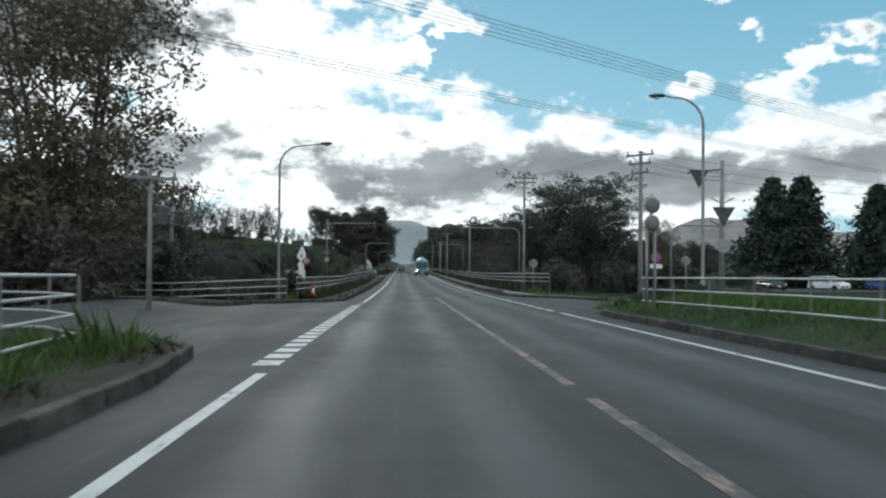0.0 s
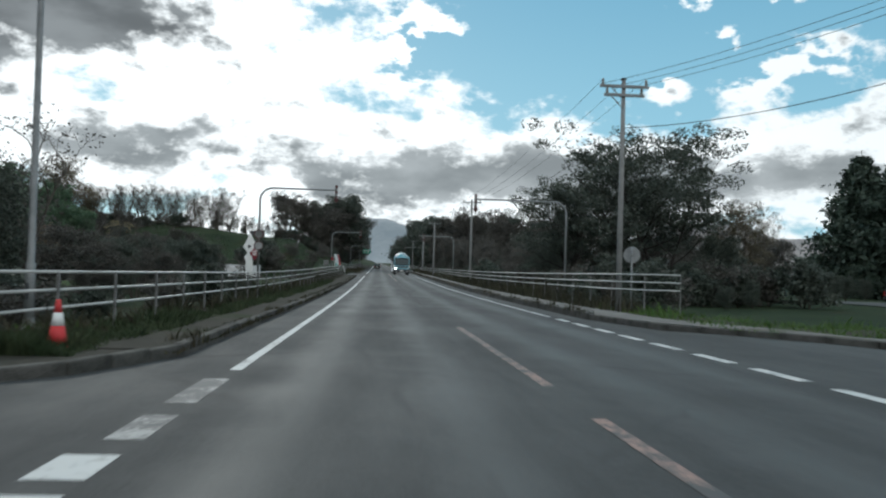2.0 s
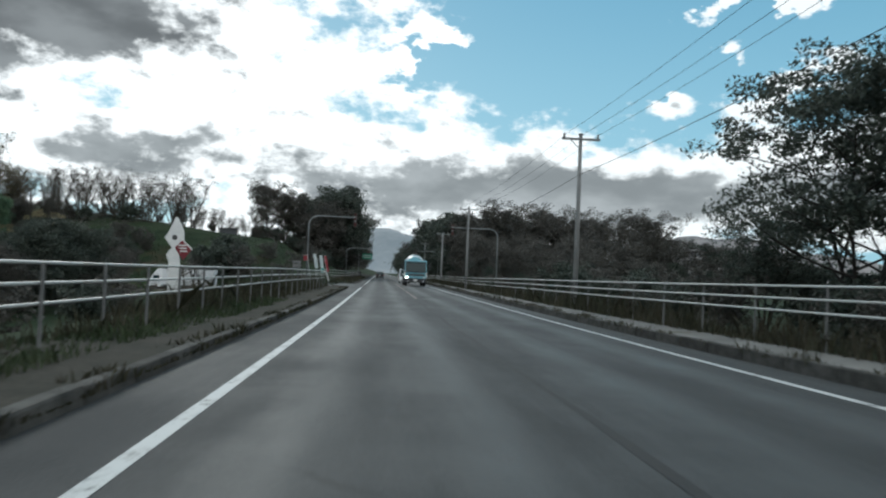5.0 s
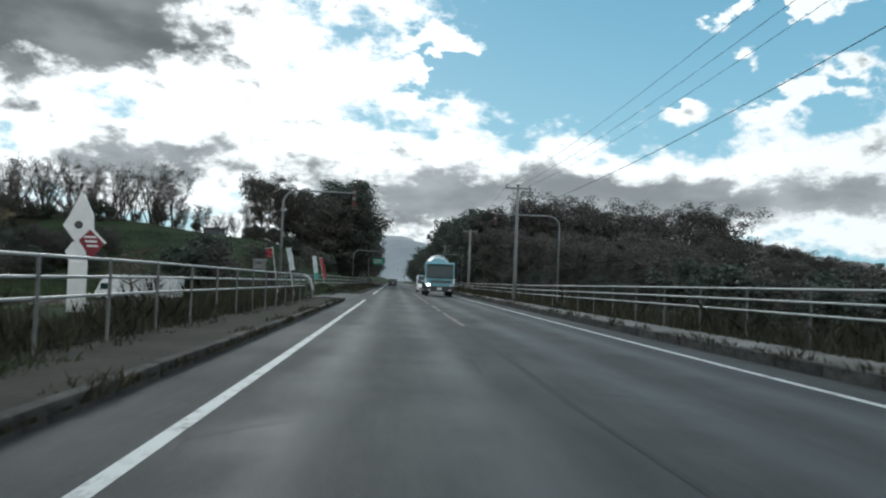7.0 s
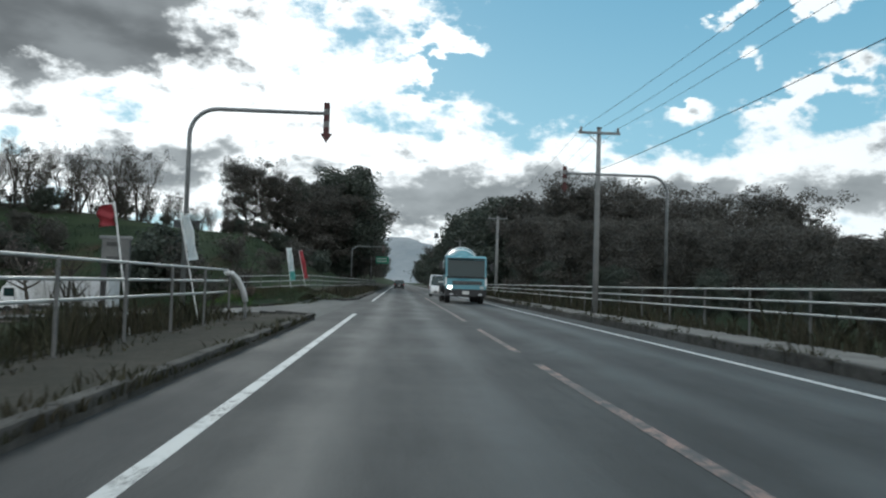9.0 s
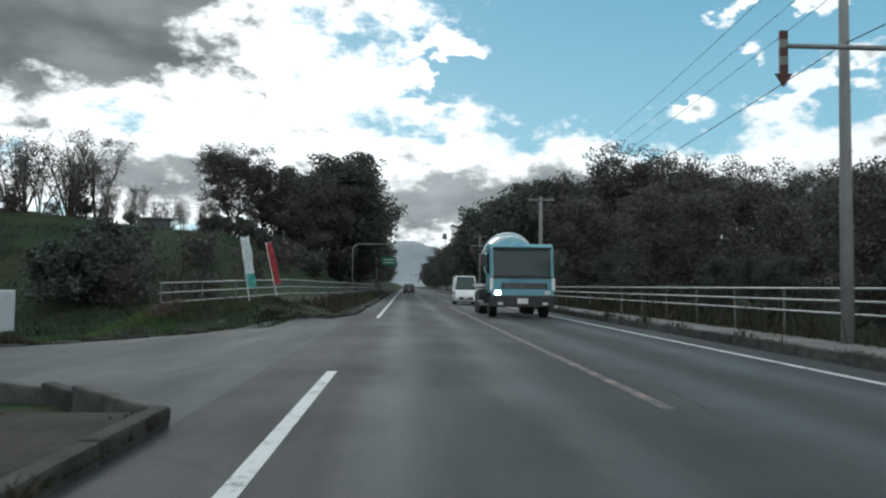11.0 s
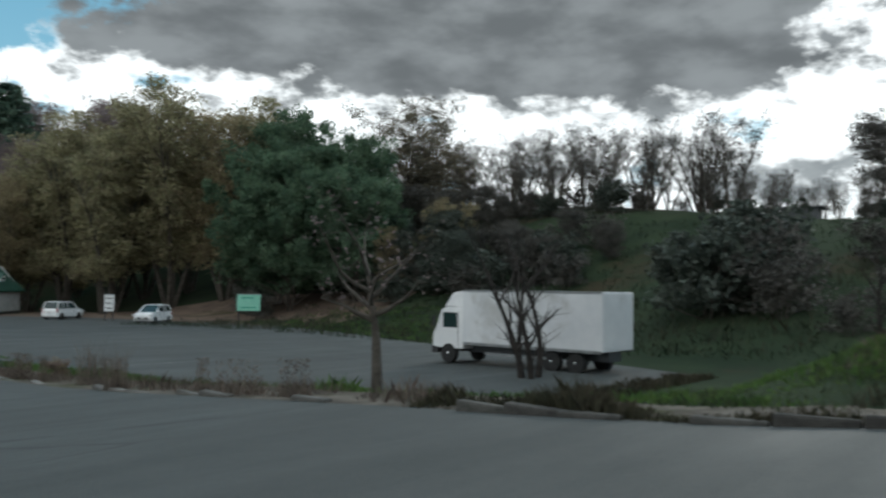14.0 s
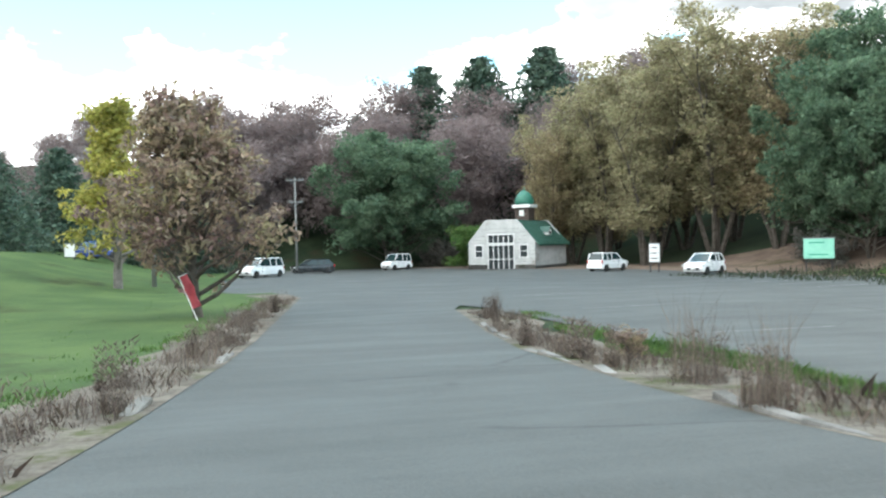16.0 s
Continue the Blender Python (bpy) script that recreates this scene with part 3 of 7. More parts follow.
seal = part("lane_line", strip_mesh("seal", [((-0.12 + 0.03 * math.sin(y * 0.7), y), (-0.03 + 0.03 * math.sin(y * 0.7 + 1), y)) for y in np.arange(46, 112, 1.0)], 1, lambda x, y: 0.0, 0.004), M_BLACK)
tagged(seal, "dark tar seal along the middle joint", "road marking", "lines on the road", "structure")


def draped_line(points, width, z_lift):
    st = []
    for (x0, y0), (x1, y1) in zip(points, points[1:]):
        d = Vector((x1 - x0, y1 - y0, 0)).normalized()
        nrm = Vector((-d.y, d.x, 0)) * width / 2
        n = max(2, int(math.hypot(x1 - x0, y1 - y0) / 1.0))
        for i in range(n):
            f = i / n
            p = Vector((x0 + (x1 - x0) * f, y0 + (y1 - y0) * f, 0))
            st.append(((p.x - nrm.x, p.y - nrm.y), (p.x + nrm.x, p.y + nrm.y)))
    return part("bay_line", strip_mesh("bay_line", st, 1, land, z_lift), M_BAY)


for i in range(4):
    tagged(draped_line([(-34.5 - 7.5 * i, 153.4), (-34.7 - 7.5 * i, 158.2)], 0.12, 0.058), "worn white parking bay line", "road marking", "parking bay lines", "structure")
for i in range(7):
    tagged(draped_line([(-48.0 - 2.6 * i, 167.4), (-48.0 - 2.6 * i, 171.6)], 0.12, 0.058), "worn white parking bay line", "road marking", "parking bay lines", "structure")

# pavements and verges beside the road
verge_l = part("verge_west", strip_mesh("verge_west", [((-6.35, y), (-4.62, y)) for y in np.arange(38, 131.1, 1.5)], 3, lambda x, y: 0.13 + 0.02 * math.sin(y), 0.0), M_VERGE)
tagged(verge_l, "dark patched asphalt pavement overgrown with weeds", "pavement", kind="structure")
tip_l = part("verge_west", strip_mesh("verge_west", [((x, along(x, (-12, -7, -5.2, -4.53), (32.5, 33.5, 36.3, 38.6)) + 0.06), (x, 38.8)) for x in [*np.arange(-12, -4.7, 0.3), -4.61]], 6, lambda x, y: max(land(x, y) + 0.06, 0.13 - 0.45 * ease(6.4, 8.6, -x)), -0.006), M_VERGE)
tagged(tip_l, "weedy corner behind the side road kerb", "verge", kind="structure")
bank_l = part("verge_west", strip_mesh("verge_west", [((-8.6, y), (-6.3, y)) for y in np.arange(34, 131.1, 1.5)], 3, lambda x, y: 0.14 - 0.45 * ease(6.4, 8.6, -x), 0.0), M_VERGE)
tagged(bank_l, "grassy shoulder sloping away behind the fence", "verge", kind="structure")
verge_n = part("verge_west", strip_mesh("verge_west", [((-9.0, y), (-4.62, y)) for y in np.arange(157, 400, 2.0)], 4, lambda x, y: max(land(x, y) + 0.02, 0.12 + 0.3 * ease(5, 8, -x)), 0.0), M_VERGE)
tagged(verge_n, "weedy grass verge between the road and a fence", "verge", kind="structure")
verge_c = part("verge_west", strip_mesh("verge_west", [((along(y, (147.8, 150, 153, 157), (-8.4, -6.3, -5.2, -4.62)), y), (-15.0, y)) for y in np.arange(147.9, 157.6, 0.5)], 12, lambda x, y: land(x, y) + 0.03 + 0.1 * (1 - ease(6, 9, -x)) * ease(148, 149, y), 0.0), M_GRASS)
tagged(verge_c, "grassy corner mound beside the driveway mouth", "verge", kind="structure")
walk_r = part("pavement_east", strip_mesh("pavement_east", [((4.6, y), (6.0, y)) for y in np.arange(51, 420, 2.0)], 3, lambda x, y: 0.17, 0.0), material("pale_pavement", (0.125, 0.122, 0.114), (0.21, 0.204, 0.192), 0.9, 0.9, 0.25, c=(0.085, 0.08, 0.055), spec=0.15))
walk_c = part("pavement_east", strip_mesh("pavement_east", [((4.62, 51.0), (6.0, 51.6)), ((4.75, 49.5), (6.05, 50.4)), ((5.0, 48.0), (6.2, 49.1)), ((5.35, 46.6), (6.5, 47.8)), ((6.2, 45.2), (7.15, 46.4)), ((7.2, 43.7), (7.9, 45.1)), ((8.1, 42.6), (8.6, 44.2)), ((14, 42.2), (14.0, 43.8)), ((24, 43.6), (24.0, 45.2))], 3, lambda x, y: land(x, y) + 0.17, 0.0), walk_r.data.materials[0])
tagged(walk_c, "pale concrete pavement rounding the side road corner", "pavement", kind="structure")
tagged(walk_r, "pale concrete pavement edged with weeds", "pavement", kind="structure")
bank_r = part("verge_east", strip_mesh("verge_east", [((6.0, y), (9.5, y)) for y in np.arange(47, 420, 2.0)], 3, lambda x, y: 0.17 - 0.6 * ease(6.2, 9.5, x), 0.0), M_VERGE)
tagged(bank_r, "grassy shoulder behind the pavement fence", "verge", kind="structure")
corner_r = part("verge_east", strip_mesh("verge_east", [((x, along(x, EAST_X, EAST_N) + 0.12), (x, 53.0)) for x in np.arange(4.62, 16.0, 0.4)], 8, lambda x, y: max(land(x, y) + 0.13, 0.17 - 0.6 * ease(6.2, 9.5, x)), -0.006), M_VERGE)
tagged(corner_r, "grassy corner behind the far side road kerb", "verge", kind="structure")
lawn_r = part("verge_east", strip_mesh("verge_east", [((4.62, y), (16.0, y + along(y, (-40, 20, 27), (0, 0, 3)))) for y in np.arange(-40, 27.6, 1.5)], 6, lambda x, y: 0.15 + 0.35 * ease(5.0, 7.5, x) - 0.6 * ease(9, 16, x), 0.0), M_GRASS)
tagged(lawn_r, "bright green grass bank behind the kerb", "verge", kind="structure")
nose_r = part("verge_east", strip_mesh("verge_east", [((x, 24.0), (x, along(x, EAST_X, EAST_S) - 0.03)) for x in np.arange(4.6, 16.1, 0.2)], 12, lambda x, y: 0.145 + 0.35 * ease(5.0, 7.5, x) * (1 - ease(25.5, 29.5, y)) - 0.3 * ease(9, 16, x), 0.0), M_VERGE)
tagged(nose_r, "weedy dirt corner behind the side road kerb", "verge", kind="structure")
isle_l = part("verge_west", strip_mesh("verge_west", [((-14.0, y - 1), (along(y, (9, 12, 14.5, 16.5, 19), (-4.61, -4.98, -6.48, -9.08, -13.8)), y)) for y in np.arange(-40, 18.6, 0.6)], 8, lambda x, y: max(land(x, y) + 0.06, 0.14 - 0.5 * ease(7, 13, -x)), 0.0), M_VERGE)
tagged(isle_l, "grass corner beside the side road", "verge", kind="structure")


lawn = part("lawn", strip_mesh("lawn", [((x, along(x, WEST_X, WEST_S) - 18.0 * ease(20, 26, -x) - 0.4), (x, along(x, WEST_X, WEST_S) - 0.3)) for x in np.arange(-60, -19.5, 0.7)], 40, land, 0.05), M_LAWN)
tagged(lawn, "mown green lawn sloping beside the driveway", "lawn", kind="structure")
lawn_w = part("lawn", strip_mesh("lawn", [((x, 112), (x, along(x, LOT_X, LOT_S) - 0.2)) for x in [*np.arange(-110, -60.1, 1.0), -60.0]], 44, land, 0.05), M_LAWN)
tagged(lawn_w, "mown green lawn south of the car park", "lawn", kind="structure")


dirt_s = part("dirt_strip", strip_mesh("dirt_strip", [((x, along(x, WEST_X, WEST_S) - 1.7 - 0.4 * math.sin(x * 0.9) * math.sin(x * 0.37)), (x, along(x, WEST_X, WEST_S) + 0.05)) for x in np.arange(-58, -15.5, 0.5)], 6, land, 0.055), M_DIRT)
tagged(dirt_s, "bare trodden dirt strip at the lawn's edge", "dirt", kind="structure")
dirt_n = part("dirt_strip", strip_mesh("dirt_strip", [((x, along(x, WEST_X, WEST_N) - 0.05), (x, along(x, WEST_X, WEST_N) + 1.7 + 0.3 * math.sin(x * 1.1))) for x in np.arange(-43.5, -7.5, 0.5)], 4, land, 0.05), M_DIRT)
tagged(dirt_n, "bare dirt and rubble of the planted island", "dirt", kind="structure")
litter = part("leaf_litter", strip_mesh("leaf_litter", [((x, along(x, LOT_X, LOT_N) - 0.4), (x, along(x, LOT_X, LOT_N) + 16.0)) for x in np.arange(-112, -54, 1.0)], 14, land, 0.05), M_LITTER)
tagged(litter, "brown leaf litter under the slope wood", "leaf litter", kind="structure")

# kerbs of single stones
def kerb_run(name, label, points, gap=0.012, length=1.0, width=0.16, top=0.17, broken=0.0, m=M_KERB):
    owner = thing(name, label, "kerb", kind="structure")
    stone = mesh_from("kerb_stone", boxed((-width / 2, 0, -0.16), (width / 2, length - gap, top), 0.03))
    stone.materials.append(m)
    for (x0, y0), (x1, y1) in zip(points, points[1:]):
        dist, turn = math.hypot(x1 - x0, y1 - y0), math.degrees(math.atan2(-(x1 - x0), y1 - y0))
        n = max(1, round(dist / length))
        for i in range(n):
            f = i / n
            if random.random() < broken * 0.7:
                continue
            ob = part("kerb_stone", stone, None, owner)
            x, y = x0 + (x1 - x0) * f, y0 + (y1 - y0) * f
            base = max(land(x, y), -2.2) if abs(x) > 4.7 else 0.0
            ob.matrix_basis = pose(x, y, base + random.uniform(-0.008, 0.006) - broken * random.uniform(0, 0.12), broken * random.uniform(-6, 6), broken * random.uniform(-14, 14), turn + random.uniform(-0.5, 0.5) * (1 + 14 * broken))
    return owner


kerb_run("kerb", "stained concrete kerb of the western pavement", [(-4.53, 38.5), (-4.53, 131)], length=1.5)
kerb_run("kerb", "curved concrete kerb at the side road corner", [(-4.53, 38.5), (-5.2, 36.2), (-7.0, 33.4), (-12, 32.4)], length=0.8)
kerb_run("kerb", "curved concrete kerb of the corner island", [(-4.53, -20), (-4.53, 9), (-4.9, 12), (-6.4, 14.5), (-9, 16.5), (-14, 19)], length=1.5)
kerb_run("kerb", "chipped concrete kerb curving into the driveway", [(-4.53, 190), (-4.53, 157), (-5.2, 152.8), (-6.4, 149.9), (-8.8, 147.4), (-12, 146.9), (-15, 146.9)], length=0.8, top=0.13, broken=0.35)
kerb_run("kerb", "concrete kerb at the driveway's other mouth", [(-4.53, 131), (-6.3, 133.1), (-8.7, 134.8), (-12, 137.1), (-15, 138.4), (-20, 139.7)], length=1.0)
kerb_run("kerb", "pale concrete kerb of the eastern pavement", [(4.52, 51), (4.52, 200)], length=1.5, top=0.2)
kerb_run("kerb", "concrete kerb of the grass bank", [(4.52, -20), (4.52, 25), (5.4, 28.6), (8.0, 31.2)], length=1.5)
kerb_run("kerb", "concrete kerb at the far side road corner", [(4.52, 51), (5.2, 46.5), (8.0, 42.4), (14, 42.0)], length=1.0)
kerb_run("kerb", "broken pale kerb of the planted island", [(-16, 147.0), (-23, 146.9), (-31, 147.4), (-36, 148.3), (-42, 149.6), (-43.4, 150.4)], length=0.8, top=0.11, broken=0.7, m=M_KERBP)
kerb_run("kerb", "weedy kerb along the driveway lawn", [(-20, 139.7), (-23, 140.6), (-31, 142.0), (-36, 142.6), (-44, 143.6)], length=0.8, top=0.09, broken=0.8, m=M_KERBP)

# distant mountains, their haze carried by the material colour
def mountain(name, label, cx, cy, width, depth, high, seed, m):
    def h(x, y):
        f = math.exp(-((x - cx) / width) ** 2 - ((y - cy) / depth) ** 2)
        n = noise.fractal(Vector((x / 420.0, y / 420.0, seed)), 1.0, 2.0, 5)
        return -20 + f * high * (1 + 0.35 * n)
    xs = [cx + width * 2.4 * (i / 44 - 0.5) * 2 for i in range(45)]
    ys = [cy + depth * 2.4 * (i / 20 - 0.5) * 2 for i in range(21)]
    return tagged(part(name, grid_mesh(name, xs, ys, h), m), label, "mountain", kind="structure")


mountain("backdrop", "mountain painted hazy blue beyond the end of the road", 30, 3300, 330, 300, 190, 1.0, M_HILL)
mountain("backdrop", "low mountain range painted pale with haze, far away", 1330, 2900, 560, 320, 205, 4.0, M_HILLW)
mountain("backdrop", "low mountain range painted pale with haze, far away", -900, 3300, 700, 300, 120, 7.0, M_HILL)

# ---- pipe fences ----


def pipe_fence(label, points, z0=0.14, high=0.95, rails=(0.93, 0.62, 0.31), spacing=2.4, every=None):
    owner = thing("guard_fence", label, "fence", "roadside pipe fences")
    plan = [Vector((x, y, 0)) for x, y in points]
    def base(p):
        return z0 if callable(z0) is False else z0(p.x, p.y)
    for r in rails:
        pts = []
        for a, b in zip(plan, plan[1:]):
            n = max(1, int((b - a).length / 6))
            pts += [a.lerp(b, i / n) for i in range(n)]
        pts.append(plan[-1])
        part("rail", tubed([(p.x, p.y, base(p) + r) for p in pts], 0.023, 8), M_PIPE, owner, smooth=True)
    shape = bmesh.new()
    add_box(shape, (-0.022, -0.018, -0.6), (0.022, 0.018, high), 0.006)
    post = mesh_from("post", shape)
    post.materials.append(M_POST)
    for a, b in zip(plan, plan[1:]):
        n = max(1, round((b - a).length / spacing))
        for i in range(n + (1 if b is plan[-1] else 0)):
            p = a.lerp(b, i / n)
            ob = part("post", post, None, owner)
            d = b - a
            ob.matrix_basis = pose(p.x + 0.06 * d.y / d.length, p.y - 0.06 * d.x / d.length, base(p), 0, 0, math.degrees(math.atan2(-d.x, d.y)))
    return owner


pipe_fence("white three-rail pipe fence beside the grass corner", [(-6.2, -20), (-6.2, 9.0), (-6.6, 12.2), (-7.6, 13.6), (-12.5, 16.0)], 0.22, rails=(0.95, 0.66, 0.37, 0.10))
pipe_fence("white three-rail pipe fence along the side road", [(-6.9, 36.2), (-12, 36.6), (-26, 38.2)], lambda x, y: 0.10 - 0.25 * ease(7, 13, -x))
pipe_fence("white three-rail pipe fence on the road shoulder", [(-6.55, 36.9), (-6.35, 44), (-6.3, 60), (-6.2, 90), (-6.1, 126.6)], lambda x, y: along(y, (36, 60, 100, 127), (0.14, 0.16, 0.39, 0.36)), rails=(0.95, 0.69, 0.43))
pipe_fence("white three-rail pipe fence on a grassy mound", [(-10.65, 151.6), (-9.3, 157.0), (-8.2, 164), (-7.0, 176), (-6.4, 190), (-6.4, 260)], lambda x, y: along(y, (151.6, 157, 164, 176), (0.29, 0.41, 0.52, 0.46)), rails=(0.91, 0.58, 0.25))
pipe_fence("white three-rail pipe fence on the green bank", [(6.4, -20), (6.35, 16), (5.65, 25.0)], 0.30, rails=(0.9, 0.55, 0.2))
pipe_fence("long white three-rail pipe fence behind the pavement", [(7.7, 52.2), (6.7, 52.8), (6.15, 54.6), (6.15, 80), (6.15, 120), (6.15, 320)], lambda x, y: along(y, (50, 70, 110, 135), (0.48, 0.45, 0.38, 0.28)), rails=(0.93, 0.68, 0.43), spacing=2.8)

def fence_guard(x, y, z):
    """A white rounded guard that closes the end of a pipe fence."""
    ob = thing("fence_end_guard", "white rounded end guard of the pipe fence", "fence")
    part("bow", tubed([(x, y - 0.1, z), (x + 0.05, y + 0.25, z - 0.02), (x + 0.14, y + 0.55, z - 0.16), (x + 0.24, y + 0.75, z - 0.42), (x + 0.3, y + 0.8, z - 0.7)], 0.07, 10), M_TRIMW, ob, smooth=True)
    part("stub", tubed([(x + 0.3, y + 0.8, z - 0.62), (x + 0.3, y + 0.8, -0.2)], 0.04, 8), M_POST, ob)
    return ob


fence_guard(-6.1, 126.6, 1.25)

# ---- poles, lamps, signs ----


def utility_pole(label, x, y, high, z0=0.0, arms=(0.3, 0.9), turn=0.0, box=False, group="utility poles", thin=1.0):
    ob = thing("utility_pole", label, "utility pole", group, m=pose(x, y, z0, 0, 0, turn))
    part("shaft", tubed([(0, 0, -0.4), (0, 0, high * 0.5), (0, 0, high)], [0.16 * thin, 0.135 * thin, 0.105 * thin], 12), M_CONC, ob, smooth=True)
    for k, a in enumerate(arms):
        arm = part("crossarm", boxed((-0.85 + 0.15 * k, -0.13, high - a - 0.05), (0.85 - 0.15 * k, -0.05 - 0.0, high - a + 0.05), 0.01), M_GALV, ob)
        for sx in (-0.75 + 0.15 * k, 0.0, 0.75 - 0.15 * k):
            if sx:
                part("insulator", turned(lathe([(0.03, 0), (0.06, 0.05), (0.035, 0.09), (0.055, 0.14), (0.02, 0.2)], 8), pose(sx, -0.09, high - a + 0.05)), M_CERAM, arm)
        part("brace", tubed([(-0.5, -0.1, high - a), (0, -0.1, high - a - 0.5)], 0.02, 5), M_GALV, arm)
    part("cap", turned(lathe([(0.11, 0), (0.115, 0.03), (0.06, 0.06)], 10), pose(0, 0, high)), M_DARK, ob)
    if box:
        can = part("transformer", turned(lathe([(0.18, 0), (0.2, 0.04), (0.2, 0.58), (0.15, 0.66), (0.04, 0.7)], 14), pose(0.36, 0.02, high - 1.9)), M_DARK, ob, "grey transformer can")
        part("bracket", boxed((0.1, -0.03, high - 1.6), (0.22, 0.03, high - 1.5)), M_GALV, can)
        part("switch_box", boxed((-0.34, -0.12, high - 0.55), (-0.1, 0.12, high - 0.15), 0.02), M_DARK, ob)
    for zz in (0.35, 0.5, 0.65):
        part("step_bolt", tubed([(0, -0.1, high * zz), (0, -0.26, high * zz)], 0.012, 5), M_GALV, ob)
    return ob


utility_pole("tall grey concrete power pole behind the fence", 6.35, 54.3, 8.05, arms=(0.25, 0.55), thin=0.66)
utility_pole("grey concrete power pole behind the fence", 6.55, 100.7, 7.75, arms=(0.2,), thin=0.75)
utility_pole("grey concrete power pole behind the fence", 5.85, 139.2, 7.6, arms=(0.2,), thin=0.8)
utility_pole("grey concrete power pole beside dark woods", 6.5, 178, 7.2, arms=(0.2,))
utility_pole("grey concrete power pole beside dark woods", 6.5, 222, 7.4, arms=(0.2,))
utility_pole("tall concrete power pole with three short crossarms", 10.9, 42.9, 8.1, -0.2, arms=(0.15, 0.6, 1.1), turn=-50, thin=0.85)
utility_pole("short concrete service pole beside the side road fence", -10.1, 27.2, 4.7, 0.0, arms=(0.35,), turn=30, box=True, thin=0.6)
utility_pole("concrete power pole in front of dark woods", -16.6, 53.0, 8.6, -1.8, arms=(0.2, 0.55), turn=8)
utility_pole("slim concrete power pole at the car park's edge", -97, 148.4, 8.6, -1.6, arms=(0.3, 2.4), turn=80, thin=0.65)
utility_pole("slim concrete pole behind a yellow ginkgo", -72, 137.5, 8.0, -1.9, arms=(0.2,), turn=60)


def street_lamp(label, x, y, high, reach, turn, z0=0.0):
    """A curved-arm lamp; it reaches towards its own +x."""
    ob = thing("street_lamp", label, "street lamp", "street lamps", m=pose(x, y, z0, 0, 0, turn))
    pts, rad = [(0, 0, -0.3), (0, 0, 1.2), (0, 0, 1.25), (0, 0, high - 1.2)], [0.095, 0.09, 0.07, 0.055]
    for i in range(1, 9):
        a = math.pi / 2 * i / 8
        pts.append((1.1 * (1 - math.cos(a)), 0, high - 1.2 + 1.1 * math.sin(a)))
        rad.append(0.05 - 0.002 * i)
    pts.append((reach - 0.3, 0, high - 0.02))
    rad.append(0.032)
    part("pole", tubed(pts, rad, 10), M_GALV, ob, smooth=True)
    part("base_collar", turned(lathe([(0.17, 0), (0.17, 0.02), (0.11, 0.05), (0.1, 0.2)], 12), pose(0, 0, 0)), M_GALV, ob)
    head = turned(lathe([(0.03, -0.34), (0.1, -0.26), (0.145, -0.05), (0.14, 0.16), (0.07, 0.3), (0.03, 0.33)], 12), pose(reach, 0, high, 0, 90, 0) @ Matrix.Diagonal((0.62, 1, 1, 1)))
    hd = part("lamp_head", head, M_DARK, ob, smooth=True)
    part("lens", turned(lathe([(0.11, 0), (0.1, -0.05), (0.05, -0.09)], 12), pose(reach + 0.02, 0, high - 0.05)), M_LENS, hd)
    part("hatch", boxed((-0.02, -0.1, 0.55), (0.05, -0.085, 0.85), 0.008), M_DARK, ob)
    return ob


street_lamp("tall galvanised street lamp with a curved arm", -8.22, 42.7, 7.98, 2.55, -15)
street_lamp("tall galvanised street lamp with a curved arm over the junction", 9.9, 31.2, 8.5, 1.75, 165, -0.1)


def arrow_pole(label, x, y, side_, high=5.45, reach=4.6, signs=False):
    """Snow pole: a bent arm that holds a striped downward arrow over the road's edge."""
    ob = thing("snow_pole", label, "road marker", "overhead snow arrow poles", m=pose(x, y, 0, 0, 0, 0 if side_ > 0 else 180))
    pts = [(0, 0, -0.3), (0, 0, high - 0.7)]
    for i in range(1, 8):
        a = math.pi / 2 * i / 7
        pts.append((0.7 * (1 - math.cos(a)), 0, high - 0.7 + 0.7 * math.sin(a)))
    pts.append((reach, 0, high))
    part("pole", tubed(pts, [0.07] + [0.055] * (len(pts) - 2) + [0.045], 10), M_GALV, ob, smooth=True)
    for k in range(5):
        z1 = high + 0.28 - 0.16 * k
        part("stripe", boxed((reach - 0.05, -0.03, z1 - 0.16), (reach + 0.10, 0.03, z1)), M_DKRED if k % 2 == 0 else M_POST, ob)
    part("arrow_tip", slab([(reach - 0.13, high - 0.52), (reach + 0.18, high - 0.52), (reach + 0.025, high - 0.76)], -0.03, 0.03), M_DKRED, ob)
    part("base_plate", boxed((-0.16, -0.16, -0.02), (0.16, 0.16, 0.03), 0.01), M_GALV, ob)
    if signs:
        for zz in (3.15, 2.5):
            s = part("sign_disc", turned(lathe([(0.25, -0.012), (0.27, 0), (0.27, 0.012)], 20), pose(0.0, -0.1, zz, 90)), M_DKRED, ob, "round grey sign with a dull red ring")
            part("face", turned(lathe([(0.215, 0), (0.215, 0.004)], 20), pose(0.0, -0.113, zz, 90)), M_DULLW if zz < 3 else M_POST, s)
    return ob


